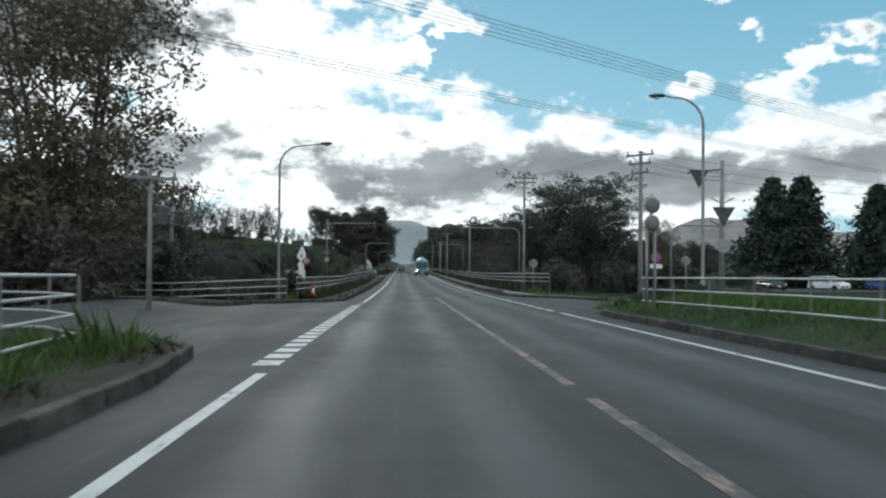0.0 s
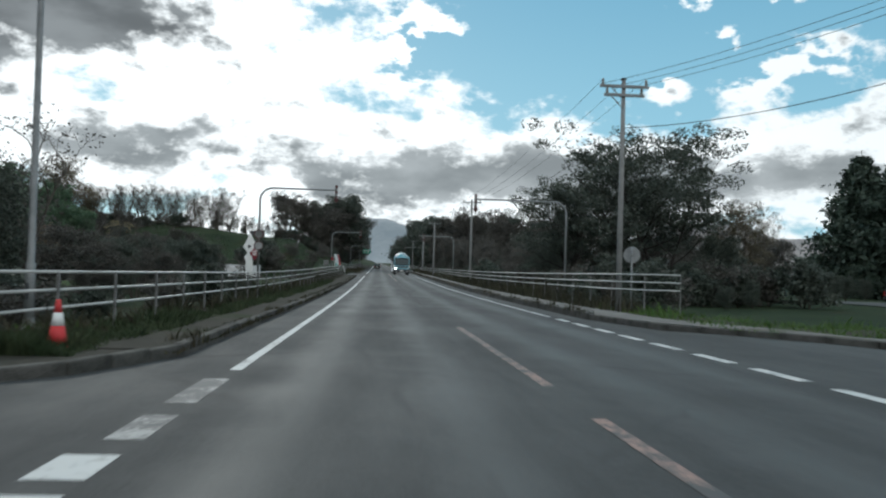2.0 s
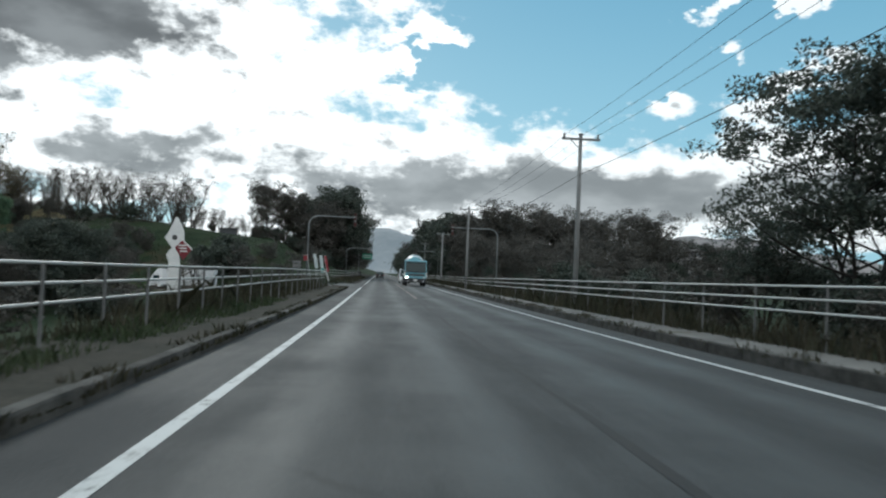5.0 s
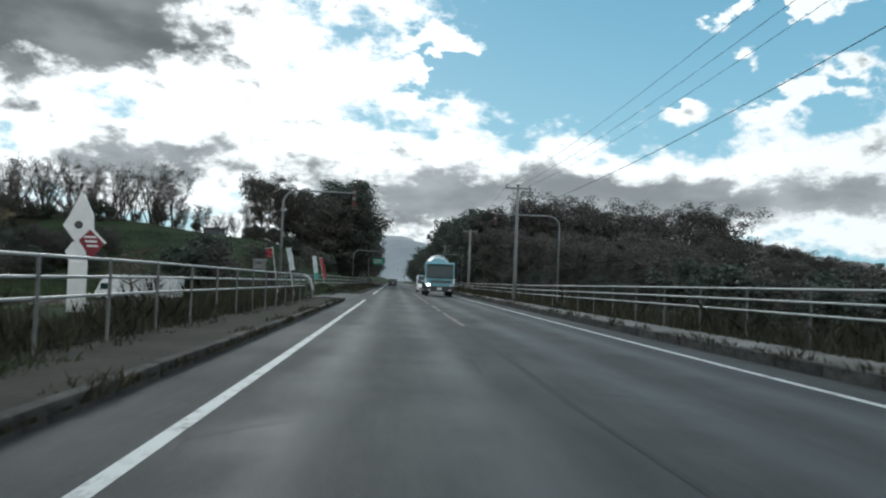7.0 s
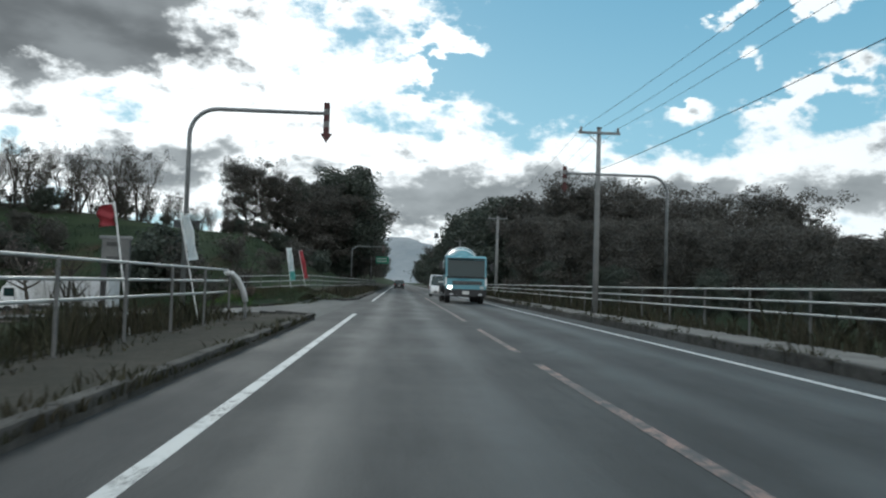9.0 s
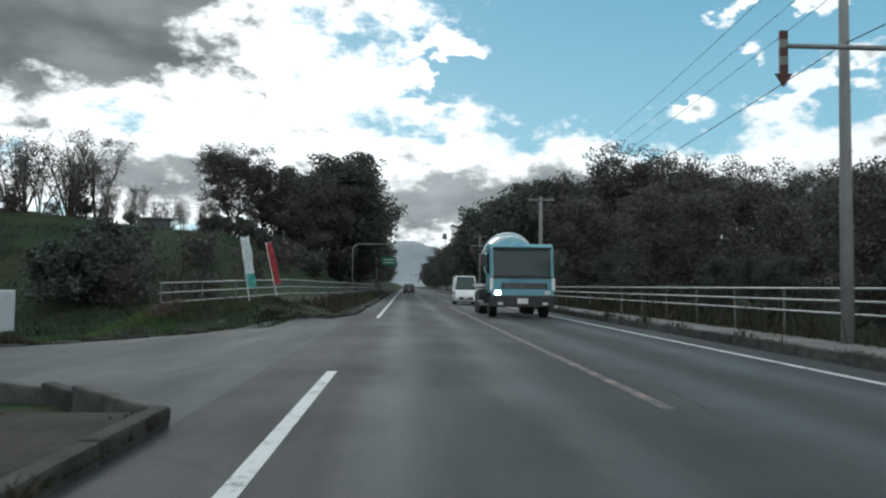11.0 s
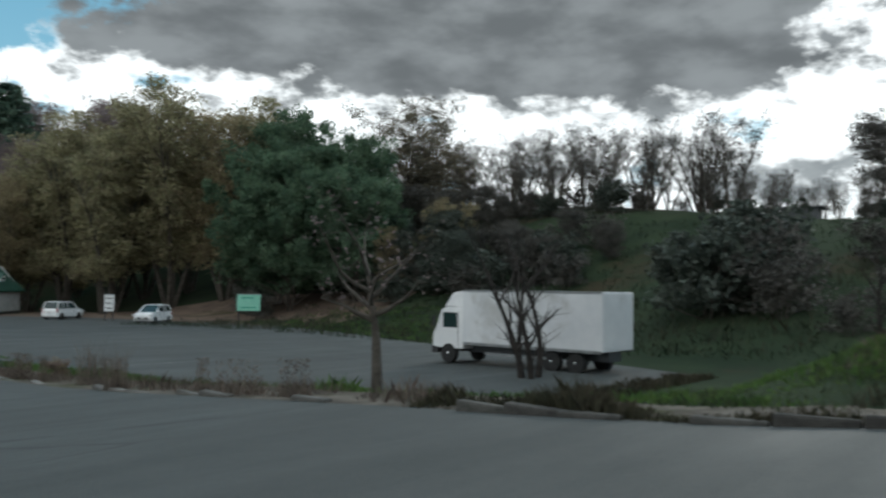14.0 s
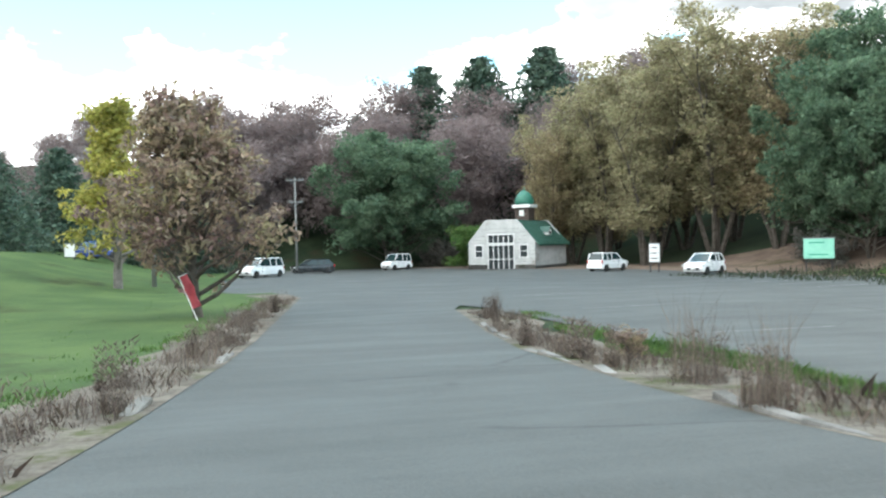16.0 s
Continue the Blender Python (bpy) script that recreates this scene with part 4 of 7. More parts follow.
arrow_pole("bent galvanised snow pole with a striped arrow and round signs", -8.6, 74.0, 1, 5.8, 4.25, True)
arrow_pole("bent galvanised snow pole with a striped arrow", 8.6, 72.0, -1, 5.4, 5.1)
arrow_pole("bent galvanised snow pole with a striped arrow", -7.5, 128.0, 1, 5.45, 3.45)
arrow_pole("bent galvanised snow pole with a striped arrow", 8.5, 138.6, -1, 5.65, 4.1)
arrow_pole("bent galvanised snow pole with a striped arrow", -7.7, 205, 1, 5.3, 3.7)
arrow_pole("bent galvanised snow pole with a striped arrow", 8.0, 206, -1, 5.3, 3.9)
arrow_pole("thin bent snow pole beside the side road", 14.6, 49.0, 1, 4.4, 3.2)


def traffic_cone(x, y, z):
    ob = thing("traffic_cone", "red traffic cone with a white band on the pavement corner", "traffic cone", m=pose(x, y, z, 0, 0, 12) @ Matrix.Diagonal((0.86, 0.86, 0.88, 1)))
    part("base", boxed((-0.19, -0.19, 0), (0.19, 0.19, 0.04), 0.015), M_ORANGE, ob)
    part("cone", lathe([(0.15, 0.04), (0.095, 0.33)], 18), M_ORANGE, ob, smooth=True)
    part("band", lathe([(0.096, 0.33), (0.062, 0.52)], 18), M_TRIMW, ob, "white reflective band", smooth=True)
    part("tip", lathe([(0.061, 0.52), (0.035, 0.70), (0.02, 0.71)], 18), M_ORANGE, ob, smooth=True)
    return ob


traffic_cone(-5.9, 37.9, 0.13)


def round_sign(label, x, y, z0, high, turn, face, plate=False, r=0.3):
    ob = thing("road_sign", label, "road sign", "road signs", m=pose(x, y, z0, 0, 0, turn))
    part("post", tubed([(0, 0, -0.3), (0, 0, high)], 0.03, 8), M_GALV, ob, smooth=True)
    d = part("disc", turned(lathe([(r - 0.02, -0.012), (r, 0), (r - 0.005, 0.012)], 24), pose(0, -0.05, high - r, 90)), face, ob)
    if face is M_RED:
        part("centre", turned(lathe([(r * 0.74, 0), (r * 0.74, 0.004)], 24), pose(0, -0.066, high - r, 90)), M_BLUE, d)
        part("slash", turned(boxed((-r * 0.7, -0.006, -0.035), (r * 0.7, 0.0, 0.035)), pose(0, -0.071, high - r, 0, 45, 0)), M_RED, d)
    part("bracket", boxed((-0.05, -0.05, high - r - 0.04), (0.05, 0.04, high - r + 0.04)), M_GALV, ob)
    if plate:
        part("plate", boxed((-0.33, -0.07, high - 2 * r - 0.3), (0.33, -0.05, high - 2 * r - 0.06), 0.006), M_TRIMW, ob, "white plate with dark marks")
    return ob


round_sign("round no-parking sign with a white plate", 11.9, 43.4, -0.15, 2.75, -12, M_RED, True, 0.3)
round_sign("round road sign seen from its grey back", 7.2, 55.6, 0.05, 2.35, 170, M_GALV)
round_sign("round road sign seen from its grey back", 16.6, 52.0, -0.3, 2.9, 160, M_GALV)


def stop_mast(x, y):
    ob = thing("overhead_stop_sign", "grey mast with an inverted triangular sign on a short arm", "road sign", m=pose(x, y, -0.2))
    part("mast", tubed([(0, 0, -0.3), (0, 0, 6.3)], [0.12, 0.09], 10), M_GALV, ob, smooth=True)
    part("arm", tubed([(0.1, 0, 5.95), (-1.5, -0.1, 5.75)], 0.05, 8), M_GALV, ob, smooth=True)
    s = part("triangle_sign", turned(slab([(-0.42, 0.28), (0.42, 0.28), (0, -0.48)], -0.02, 0.02, bevel=0.008), pose(-1.05, -0.22, 5.6)), M_DARK, ob, "dark back of a triangular sign")
    part("stiffener", boxed((-1.22, -0.2, 5.66), (-0.88, -0.16, 5.72)), M_GALV, s)
    part("lower_sign", turned(slab([(-0.48, 0.3), (0.48, 0.3), (0, -0.52)], -0.02, 0.02, bevel=0.008), pose(0, -0.2, 4.05)), M_DARK, ob, "dark back of a triangular sign on brackets")
    for zz in (4.5, 3.55):
        part("bracket", tubed([(-0.5, 0, zz + 0.25), (0, 0, zz), (0.5, 0, zz + 0.25)], 0.03, 6), M_GALV, ob)
    part("disc", turned(lathe([(0.28, -0.01), (0.3, 0.01)], 18), pose(0.02, -0.14, 2.75, 90)), M_DULLW, ob)
    return ob


stop_mast(11.45, 33.2)


def mirror_post(x, y):
    ob = thing("traffic_mirror", "round convex traffic mirrors on a twin-legged steel post", "traffic mirror", m=pose(x, y, 0.1, 0, 0, 10))
    for sx in (-0.12, 0.12):
        part("leg", tubed([(sx, 0, -0.3), (sx, 0, 2.75)], 0.04, 8), M_GALV, ob, smooth=True)
    for zz in (2.62, 3.12):
        bowl = part("mirror_back", turned(lathe([(0.21, 0.0), (0.19, -0.04), (0.11, -0.07), (0.03, -0.08)], 22), pose(0, -0.1, zz, -90)), M_POST, ob, smooth=True)
        part("rim", turned(lathe([(0.21, 0), (0.23, 0.01), (0.23, 0.03), (0.21, 0.04)], 22), pose(0, -0.1, zz, -90)), M_GALV, bowl)
        part("clamp", boxed((-0.15, -0.06, zz - 0.05), (0.15, 0.04, zz + 0.05)), M_GALV, ob)
    part("stem", tubed([(0, 0, 2.7), (0, 0, 3.22)], 0.04, 8), M_GALV, ob)
    return ob


mirror_post(5.12, 22.4)


def guide_board(x, y):
    ob = thing("guide_sign", "small green guide sign on a roadside arm", "road sign", m=pose(x, y, 0))
    part("post", tubed([(-1.4, 0, -0.3), (-1.4, 0, 5.0)], 0.08, 8), M_GALV, ob, smooth=True)
    part("arm", tubed([(-1.4, 0, 4.6), (1.0, 0, 4.6)], 0.05, 8), M_GALV, ob)
    b = part("board", boxed((-0.7, -0.08, 4.0), (1.3, -0.04, 5.1), 0.01), M_SIGNR, ob)
    for k in range(2):
        part("bar", boxed((-0.5, -0.09, 4.3 + 0.4 * k), (1.0, -0.082, 4.42 + 0.4 * k)), M_TRIMW, b)
    return ob


guide_board(-5.0, 236)


def mast(x, y):
    ob = thing("radio_mast", "slim lattice radio mast far down the road", "mast", m=pose(x, y, 0))
    for sx, sy in ((-0.5, -0.5), (0.5, -0.5), (0.5, 0.5), (-0.5, 0.5)):
        part("leg", tubed([(sx, sy, -0.5), (sx * 0.5, sy * 0.5, 23)], 0.09, 5), M_GALV, ob)
    for k in range(11):
        w, z = 0.5 - 0.022 * k, 2.0 * k + 1
        part("tie", tubed([(-w, -w, z), (w, -w, z + 1.0), (w, w, z), (-w, w, z + 1), (-w, -w, z + 2)], 0.05, 4), M_GALV, ob)
    part("platform", boxed((-1.2, -1.2, 20.5), (1.2, 1.2, 21.0), 0.05), M_DARK, ob)
    part("aerial", boxed((-0.8, -0.8, 21.0), (0.8, 0.8, 22.6), 0.1), M_DARK, ob)
    return ob


mast(13.5, 455)


def wire(points, r=0.008, sag=0.35, label="thin black overhead power line"):
    bm = bmesh.new()
    pts = []
    for a, b in zip(points, points[1:]):
        a, b = Vector(a), Vector(b)
        n = 12
        pts += [a.lerp(b, i / n) - Vector((0, 0, sag * 4 * (i / n) * (1 - i / n))) for i in range(n)]
    pts.append(Vector(points[-1]))
    add_tube(bm, pts, r, 4)
    return tagged(part("power_line", bm, M_BLACK), label, "cable", "overhead cables")


for sx, zz in ((-0.72, 0.05), (0.02, 0.1), (0.72, 0.05)):
    wire([(6.35 + sx, 54.3, 8.1 - zz), (6.55 + sx, 100.7, 7.72), (5.85 + sx, 139.2, 7.58), (6.5 + sx, 178, 7.15), (6.5 + sx, 222, 7.35)])
    wire([(10.9 + sx * 0.6, 42.9, 8.0), (6.35 + sx, 54.3, 7.9)], sag=0.2)
wire([(10.9, 42.9, 6.2), (6.35, 54.3, 6.4), (6.55, 100.7, 6.0), (5.85, 139.2, 5.9), (6.5, 178, 5.6)], r=0.012, label="thick black overhead telephone cable")
for k in range(5):
    wire([(-25.7, -6.1, 5.3 + 0.08 * k), (34.9, 38.1 + 0.1 * k, 5.3 + 0.08 * k)], r=0.005, sag=0.45, label="thin power line crossing over the road")
for k in range(3):
    wire([(-26.9, -3.2, 5.2 + 0.07 * k), (33.8, 41.2 + 0.1 * k, 5.2 + 0.07 * k)], r=0.005, sag=0.4, label="thin power line crossing over the road")
for k in range(3):
    wire([(-10.4, 27.2, 4.6 - 0.25 * k), (-16.6, 53.0, 6.6 - 0.2 * k)], sag=0.3)
    wire([(-10.4, 27.2, 4.6 - 0.25 * k), (-28, 8, 8.5 - 0.3 * k)], sag=0.3)
    wire([(11.7, 33.2, 5.5 - 0.1 * k), (10.9, 42.9, 7.9 - 0.5 * k)], sag=0.15)
    wire([(10.9, 42.9, 7.9 - 0.5 * k), (48, 62, 8.4 - 0.4 * k)], sag=0.5)

# ---- vehicles ----


def wheel(parent, x, y, r, w, name="wheel"):
    t = part(name, turned(lathe([(r * 0.66, -w / 2), (r * 0.94, -w / 2), (r, -w / 2 + 0.03), (r, w / 2 - 0.03), (r * 0.94, w / 2), (r * 0.66, w / 2)], 22), pose(x, y, r, 0, 90, 0)), M_BLACK, parent)
    out = 1 if x > 0 else -1
    part("rim", turned(lathe([(r * 0.66, -0.02), (r * 0.6, 0.03), (r * 0.22, 0.0), (r * 0.16, 0.04), (r * 0.05, 0.05)], 14), pose(x + out * (w / 2 - 0.03), y, r, 0, 90 * out, 0)), M_CHROME, t)


def car(name, label, m, size, paint, nose=0.9, bonnet=0.92, screen=0.75, tail=0.25, group="parked cars", belt=0.88, lit=False):
    """A car that faces its own -y. size: length, width, height. nose: bonnet length; tail: how far the rear glass slopes."""
    L, W, H = size
    ob = thing(name, label, "car" if name == "car" else name.replace("_", " "), group, m=m)
    f, b, r = -L / 2, L / 2, 0.29
    wy = (f + 0.62, b - 0.62)
    out = [(f, 0.42), (f + 0.04, 0.68), (f + 0.12, bonnet - 0.1), (f + nose, bonnet), (b - 0.14, belt + 0.06), (b, belt - 0.12), (b, 0.36), (b - 0.1, 0.22)]
    for y in wy[::-1]:
        out += [(y + 0.36 * math.cos(a), 0.24 + 0.36 * math.sin(a)) for a in [math.pi * k / 8 for k in range(9)]]
    out.append((f + 0.12, 0.22))
    bm = slab(out, -W / 2, W / 2, "x")
    for v in bm.verts:
        k = ease(0.55, 1.0, v.co.z)
        v.co.x *= 1 - 0.05 * k - 0.06 * ease(L / 2 - 0.5, L / 2, abs(v.co.y))
    part("body", bm, paint, ob)
    part("underbody", boxed((-W / 2 + 0.12, f + 0.15, 0.16), (W / 2 - 0.12, b - 0.15, 0.5)), M_TRIM, ob)
    c = [(f + nose - 0.05, bonnet - 0.02), (f + nose + screen, H - 0.05), (b - tail - 0.12, H - 0.05), (b - 0.1, belt + 0.03)]
    cab = slab(c, -W / 2 * 0.93, W / 2 * 0.93, "x")
    for v in cab.verts:
        v.co.x *= 1 - 0.14 * ease(belt, H, v.co.z)
    part("glazing", cab, M_GLASS, ob, "dark glazing")
    roof = slab([(f + nose + screen - 0.06, H - 0.075), (f + nose + screen + 0.25, H - 0.005), (b - tail - 0.4, H), (b - tail - 0.1, H - 0.08)], -W / 2 * 0.81, W / 2 * 0.81, "x", 0.01)
    part("roof", roof, paint, ob)
    xb, xt = W / 2 * 0.93, W / 2 * 0.805
    for s in (-1, 1):
        for y0, y1 in ((f + nose, f + nose + screen), (b - 0.12, b - tail - 0.12)):
            part("pillar", tubed([(s * xb, y0, belt), (s * xt, y1, H - 0.05)], 0.045, 6), paint, ob)
        for fr in (0.42, 0.72):
            y0 = f + nose + screen + (b - tail - f - nose - screen) * fr - 0.1
            part("pillar", tubed([(s * xb, y0 - 0.03, belt), (s * xt, y0, H - 0.05)], 0.035, 6), paint, ob)
        part("door_seam", boxed((s * W / 2 - 0.006, f + nose + 0.55, 0.35), (s * W / 2 + 0.004, f + nose + 0.565, belt)), M_TRIM, ob)
        part("door_handle", boxed((s * W / 2 - 0.01, f + nose + 1.1, 0.74), (s * W / 2 + 0.02, f + nose + 1.28, 0.77)), M_CHROME, ob)
        part("mirror", boxed((s * W / 2 - 0.02, f + nose + 0.15, belt), (s * W / 2 + 0.15, f + nose + 0.27, belt + 0.13), 0.02), paint, ob)
        part("headlight", boxed((s * W / 2 * 0.9 - 0.13, f - 0.005, 0.58), (s * W / 2 * 0.9 + 0.03, f + 0.14, 0.72), 0.015), M_HEAD if lit else M_LENS, ob)
        part("tail_lamp", boxed((s * W / 2 * 0.9 - 0.07, b - 0.12, 0.62), (s * W / 2 * 0.9 + 0.02, b + 0.006, 0.92), 0.012), M_TAIL, ob)
        for y in wy:
            wheel(ob, s * (W / 2 - 0.1), y, r, 0.18)
    part("grille", boxed((-W / 2 * 0.6, f - 0.012, 0.34), (W / 2 * 0.6, f + 0.05, 0.5), 0.01), M_TRIM, ob)
    part("front_plate", boxed((-0.17, f - 0.03, 0.38), (0.17, f - 0.014, 0.54)), M_PLATE, ob)
    part("rear_plate", boxed((-0.17, b + 0.004, 0.5), (0.17, b + 0.018, 0.66)), M_PLATE, ob)
    part("rear_bumper", boxed((-W / 2 * 0.95, b - 0.08, 0.26), (W / 2 * 0.95, b + 0.02, 0.44), 0.02), M_TRIM if paint is M_CARB else paint, ob)
    return ob



def floor_at(x, y):
    return land(x, y) + 0.05


car("car", "white compact hatchback parked at the car park's back edge", pose(-66.0, 173.2, floor_at(-66.0, 173.2), 0, 0, 32), (3.4, 1.48, 1.45), M_CARW, 0.75, 0.88, 0.75, 0.4)
car("car", "white station wagon parked beside a white sign", pose(-77.0, 171.4, floor_at(-77.0, 171.4), 0, 0, 210), (3.6, 1.5, 1.48), M_CARW, 0.8, 0.9, 0.65, 0.2)
car("car", "white boxy minicar parked under a round green tree", pose(-102.8, 159.4, floor_at(-102.8, 159.4), 0, 0, 36), (3.4, 1.48, 1.72), M_CARW, 0.55, 0.95, 0.65, 0.12)
car("car", "white minivan parked behind a russet tree", pose(-86.0, 144.6, floor_at(-86.0, 144.6), 0, 0, 48), (4.2, 1.69, 1.6), M_CARW, 0.75, 0.95, 0.8, 0.2)
car("car", "blue car parked on the far lawn's edge", pose(-91.4, 131.0, -0.35, 0, 0, 60), (3.9, 1.66, 1.5), M_CARU, 0.9, 0.9, 0.75, 0.4)
car("car", "dark car parked behind the minivan", pose(-100, 150.2, floor_at(-100, 150.2), 0, 0, 10), (4.2, 1.69, 1.45), M_CARB, 0.95, 0.9, 0.8, 0.5)
car("car", "black hatchback driving ahead in the lane", pose(-1.9, 246, 0, 0, 0, 180), (4.1, 1.7, 1.5), M_CARB, 0.95, 0.92, 0.8, 0.35, group="cars on the road")
car("car", "white boxy minivan in the oncoming lane", pose(1.45, 178.5, 0), (3.4, 1.48, 1.88), M_CARW, 0.35, 0.98, 0.55, 0.1, group="cars on the road", lit=False)
for i, (x, y, c) in enumerate(((36, 82, M_CARB), (43, 83.5, M_CARW), (51, 86, M_CARU), (58, 84, M_CARW))):
    car("car", "car parked beyond trees in a distant yard", pose(x, y, land(x, y) + 0.06, 0, 0, 20 * i), (4.1, 1.7, 1.5), c)


def mixer_truck(m):
    """A concrete mixer that faces its own -y."""
    ob = thing("mixer_truck", "pale blue concrete mixer truck with a lit headlamp", "truck", "cars on the road", m=m)
    W = 1.22
    cab = part("cab", slab([(0, 0.95), (-0.02, 1.55), (0.16, 2.62), (0.4, 2.84), (1.75, 2.86), (1.8, 0.95)], -W, W, "x", 0.05), M_TEAL, ob)
    part("windscreen", turned(boxed((-W + 0.12, -0.03, -0.5), (W - 0.12, 0.03, 0.5), 0.02), pose(0, 0.055, 2.08, -8.6)), M_GLASS, cab, "dark reflecting windscreen")
    part("wiper", tubed([(-0.5, -0.06, 1.56), (0.35, -0.03, 1.66)], 0.015, 5), M_TRIM, cab)
    part("visor", boxed((-W + 0.1, -0.02, 2.64), (W - 0.1, 0.28, 2.7), 0.01), M_TRIM, cab)
    for s in (-1, 1):
        part("side_window", boxed((s * W - 0.02, 0.45, 1.7), (s * W + 0.012, 1.35, 2.5), 0.01), M_GLASS, cab)
        part("corner_panel", boxed((s * W * 0.97 - 0.06, -0.06, 1.05), (s * W * 0.97 + 0.06, 0.1, 1.52), 0.02), M_TRIMW, cab)
        mir = part("mirror_arm", tubed([(s * W, 0.2, 2.55), (s * (W + 0.28), -0.1, 2.5), (s * (W + 0.28), -0.1, 1.9), (s * W, 0.15, 1.8)], 0.018, 6), M_TRIM, cab)
        part("mirror", boxed((s * (W + 0.28) - 0.1, -0.15, 1.98), (s * (W + 0.28) + 0.1, -0.06, 2.4), 0.03), M_TRIM, mir)
        part("headlight", boxed((s * 0.95 - 0.12, -0.14, 0.88), (s * 0.95 + 0.12, 0.02, 1.04), 0.03), M_HEAD if s < 0 else M_LENS, ob, "bright lit headlamp" if s < 0 else "clear headlamp")
        part("fog_lamp", boxed((s * 0.85 - 0.1, -0.16, 0.5), (s * 0.85 + 0.1, -0.1, 0.6), 0.01), M_LENS, ob)
        part("step", boxed((s * W - 0.3, 0.5, 0.45), (s * W, 1.1, 0.52), 0.01), M_GALV, ob)
        part("mudguard", boxed((s * W - 0.34, 1.0, 0.98), (s * W + 0.01, 2.2, 1.06), 0.02), M_TRIM, ob)
        part("side_guard", boxed((s * W - 0.05, 2.4, 0.5), (s * W, 4.5, 0.62), 0.01), M_GALV, ob)
        part("side_rail", boxed((s * W - 0.05, 2.3, 1.2), (s * W + 0.03, 7.2, 1.3), 0.01), M_TRIMW, ob)
        for y in (1.25, 5.1, 6.4):
            wheel(ob, s * (W - 0.2), y, 0.5, 0.3 if y < 2 else 0.42)
    part("grille", boxed((-0.8, -0.05, 1.12), (0.95, 0.02, 1.34), 0.02), M_TRIM, ob)
    part("trim_band", boxed((-W + 0.06, -0.045, 1.5), (W - 0.06, 0.05, 1.58), 0.015), M_TRIM, ob)
    part("bumper_panel", boxed((-W + 0.02, -0.1, 0.84), (W - 0.02, 0.02, 1.08), 0.03), M_TEAL, ob)
    for k in range(3):
        part("grille_bar", boxed((-0.75, -0.065, 1.15 + 0.07 * k), (0.9, -0.045, 1.17 + 0.07 * k)), M_GALV, ob)
    part("bumper", boxed((-W, -0.12, 0.42), (W, 0.3, 0.86), 0.04), M_TRIM, ob)
    part("number_plate", boxed((-0.2, -0.14, 0.55), (0.2, -0.122, 0.75)), M_PLATE, ob)
    part("chassis", boxed((-0.45, 0.6, 0.62), (0.45, 7.3, 0.95), 0.02), M_DARK, ob)
    drum = turned(lathe([(0.35, 0), (0.62, 0.25), (1.08, 1.1), (1.14, 1.9), (1.1, 2.5), (0.62, 4.4), (0.5, 4.7)], 28), pose(0, 2.2, 1.85, -76, 0, 0))
    d = part("drum", drum, M_DRUM, ob, "glossy teal drum with cement streaks", smooth=True)
    for k, (t, r) in enumerate(((1.5, 1.125), (2.35, 1.125))):
        part("drum_band", turned(lathe([(r, 0), (r + 0.02, 0.01), (r + 0.02, 0.11), (r, 0.12)], 28), pose(0, 2.2, 1.85, -76, 0, 0) @ pose(0, 0, t)), M_TRIMW, d)
    part("drum_frame", boxed((-0.6, 1.95, 0.95), (0.6, 2.25, 2.2), 0.03), M_GALV, ob)
    part("hopper", turned(lathe([(0.3, 0), (0.62, 0.6), (0.64, 0.66)], 14), pose(0, 7.0, 2.75)), M_TEAL, ob)
    part("rear_frame", boxed((-0.7, 6.6, 0.95), (0.7, 6.8, 2.6), 0.03), M_GALV, ob)
    part("chute", turned(boxed((-0.2, 0, -0.1), (0.2, 1.3, 0.06), 0.02), pose(0.1, 7.2, 1.9, -35)), M_GALV, ob)
    part("ladder", tubed([(0.75, 6.9, 0.8), (0.75, 6.9, 3.2)], 0.025, 6), M_GALV, ob)
    part("hose_reel", turned(lathe([(0.2, -0.1), (0.22, 0), (0.2, 0.1)], 12), pose(-0.9, 2.1, 1.5, 0, 90, 0)), M_TRIM, ob)
    return ob


mixer_truck(pose(1.95, 155.0, 0, 0, 0, 0))


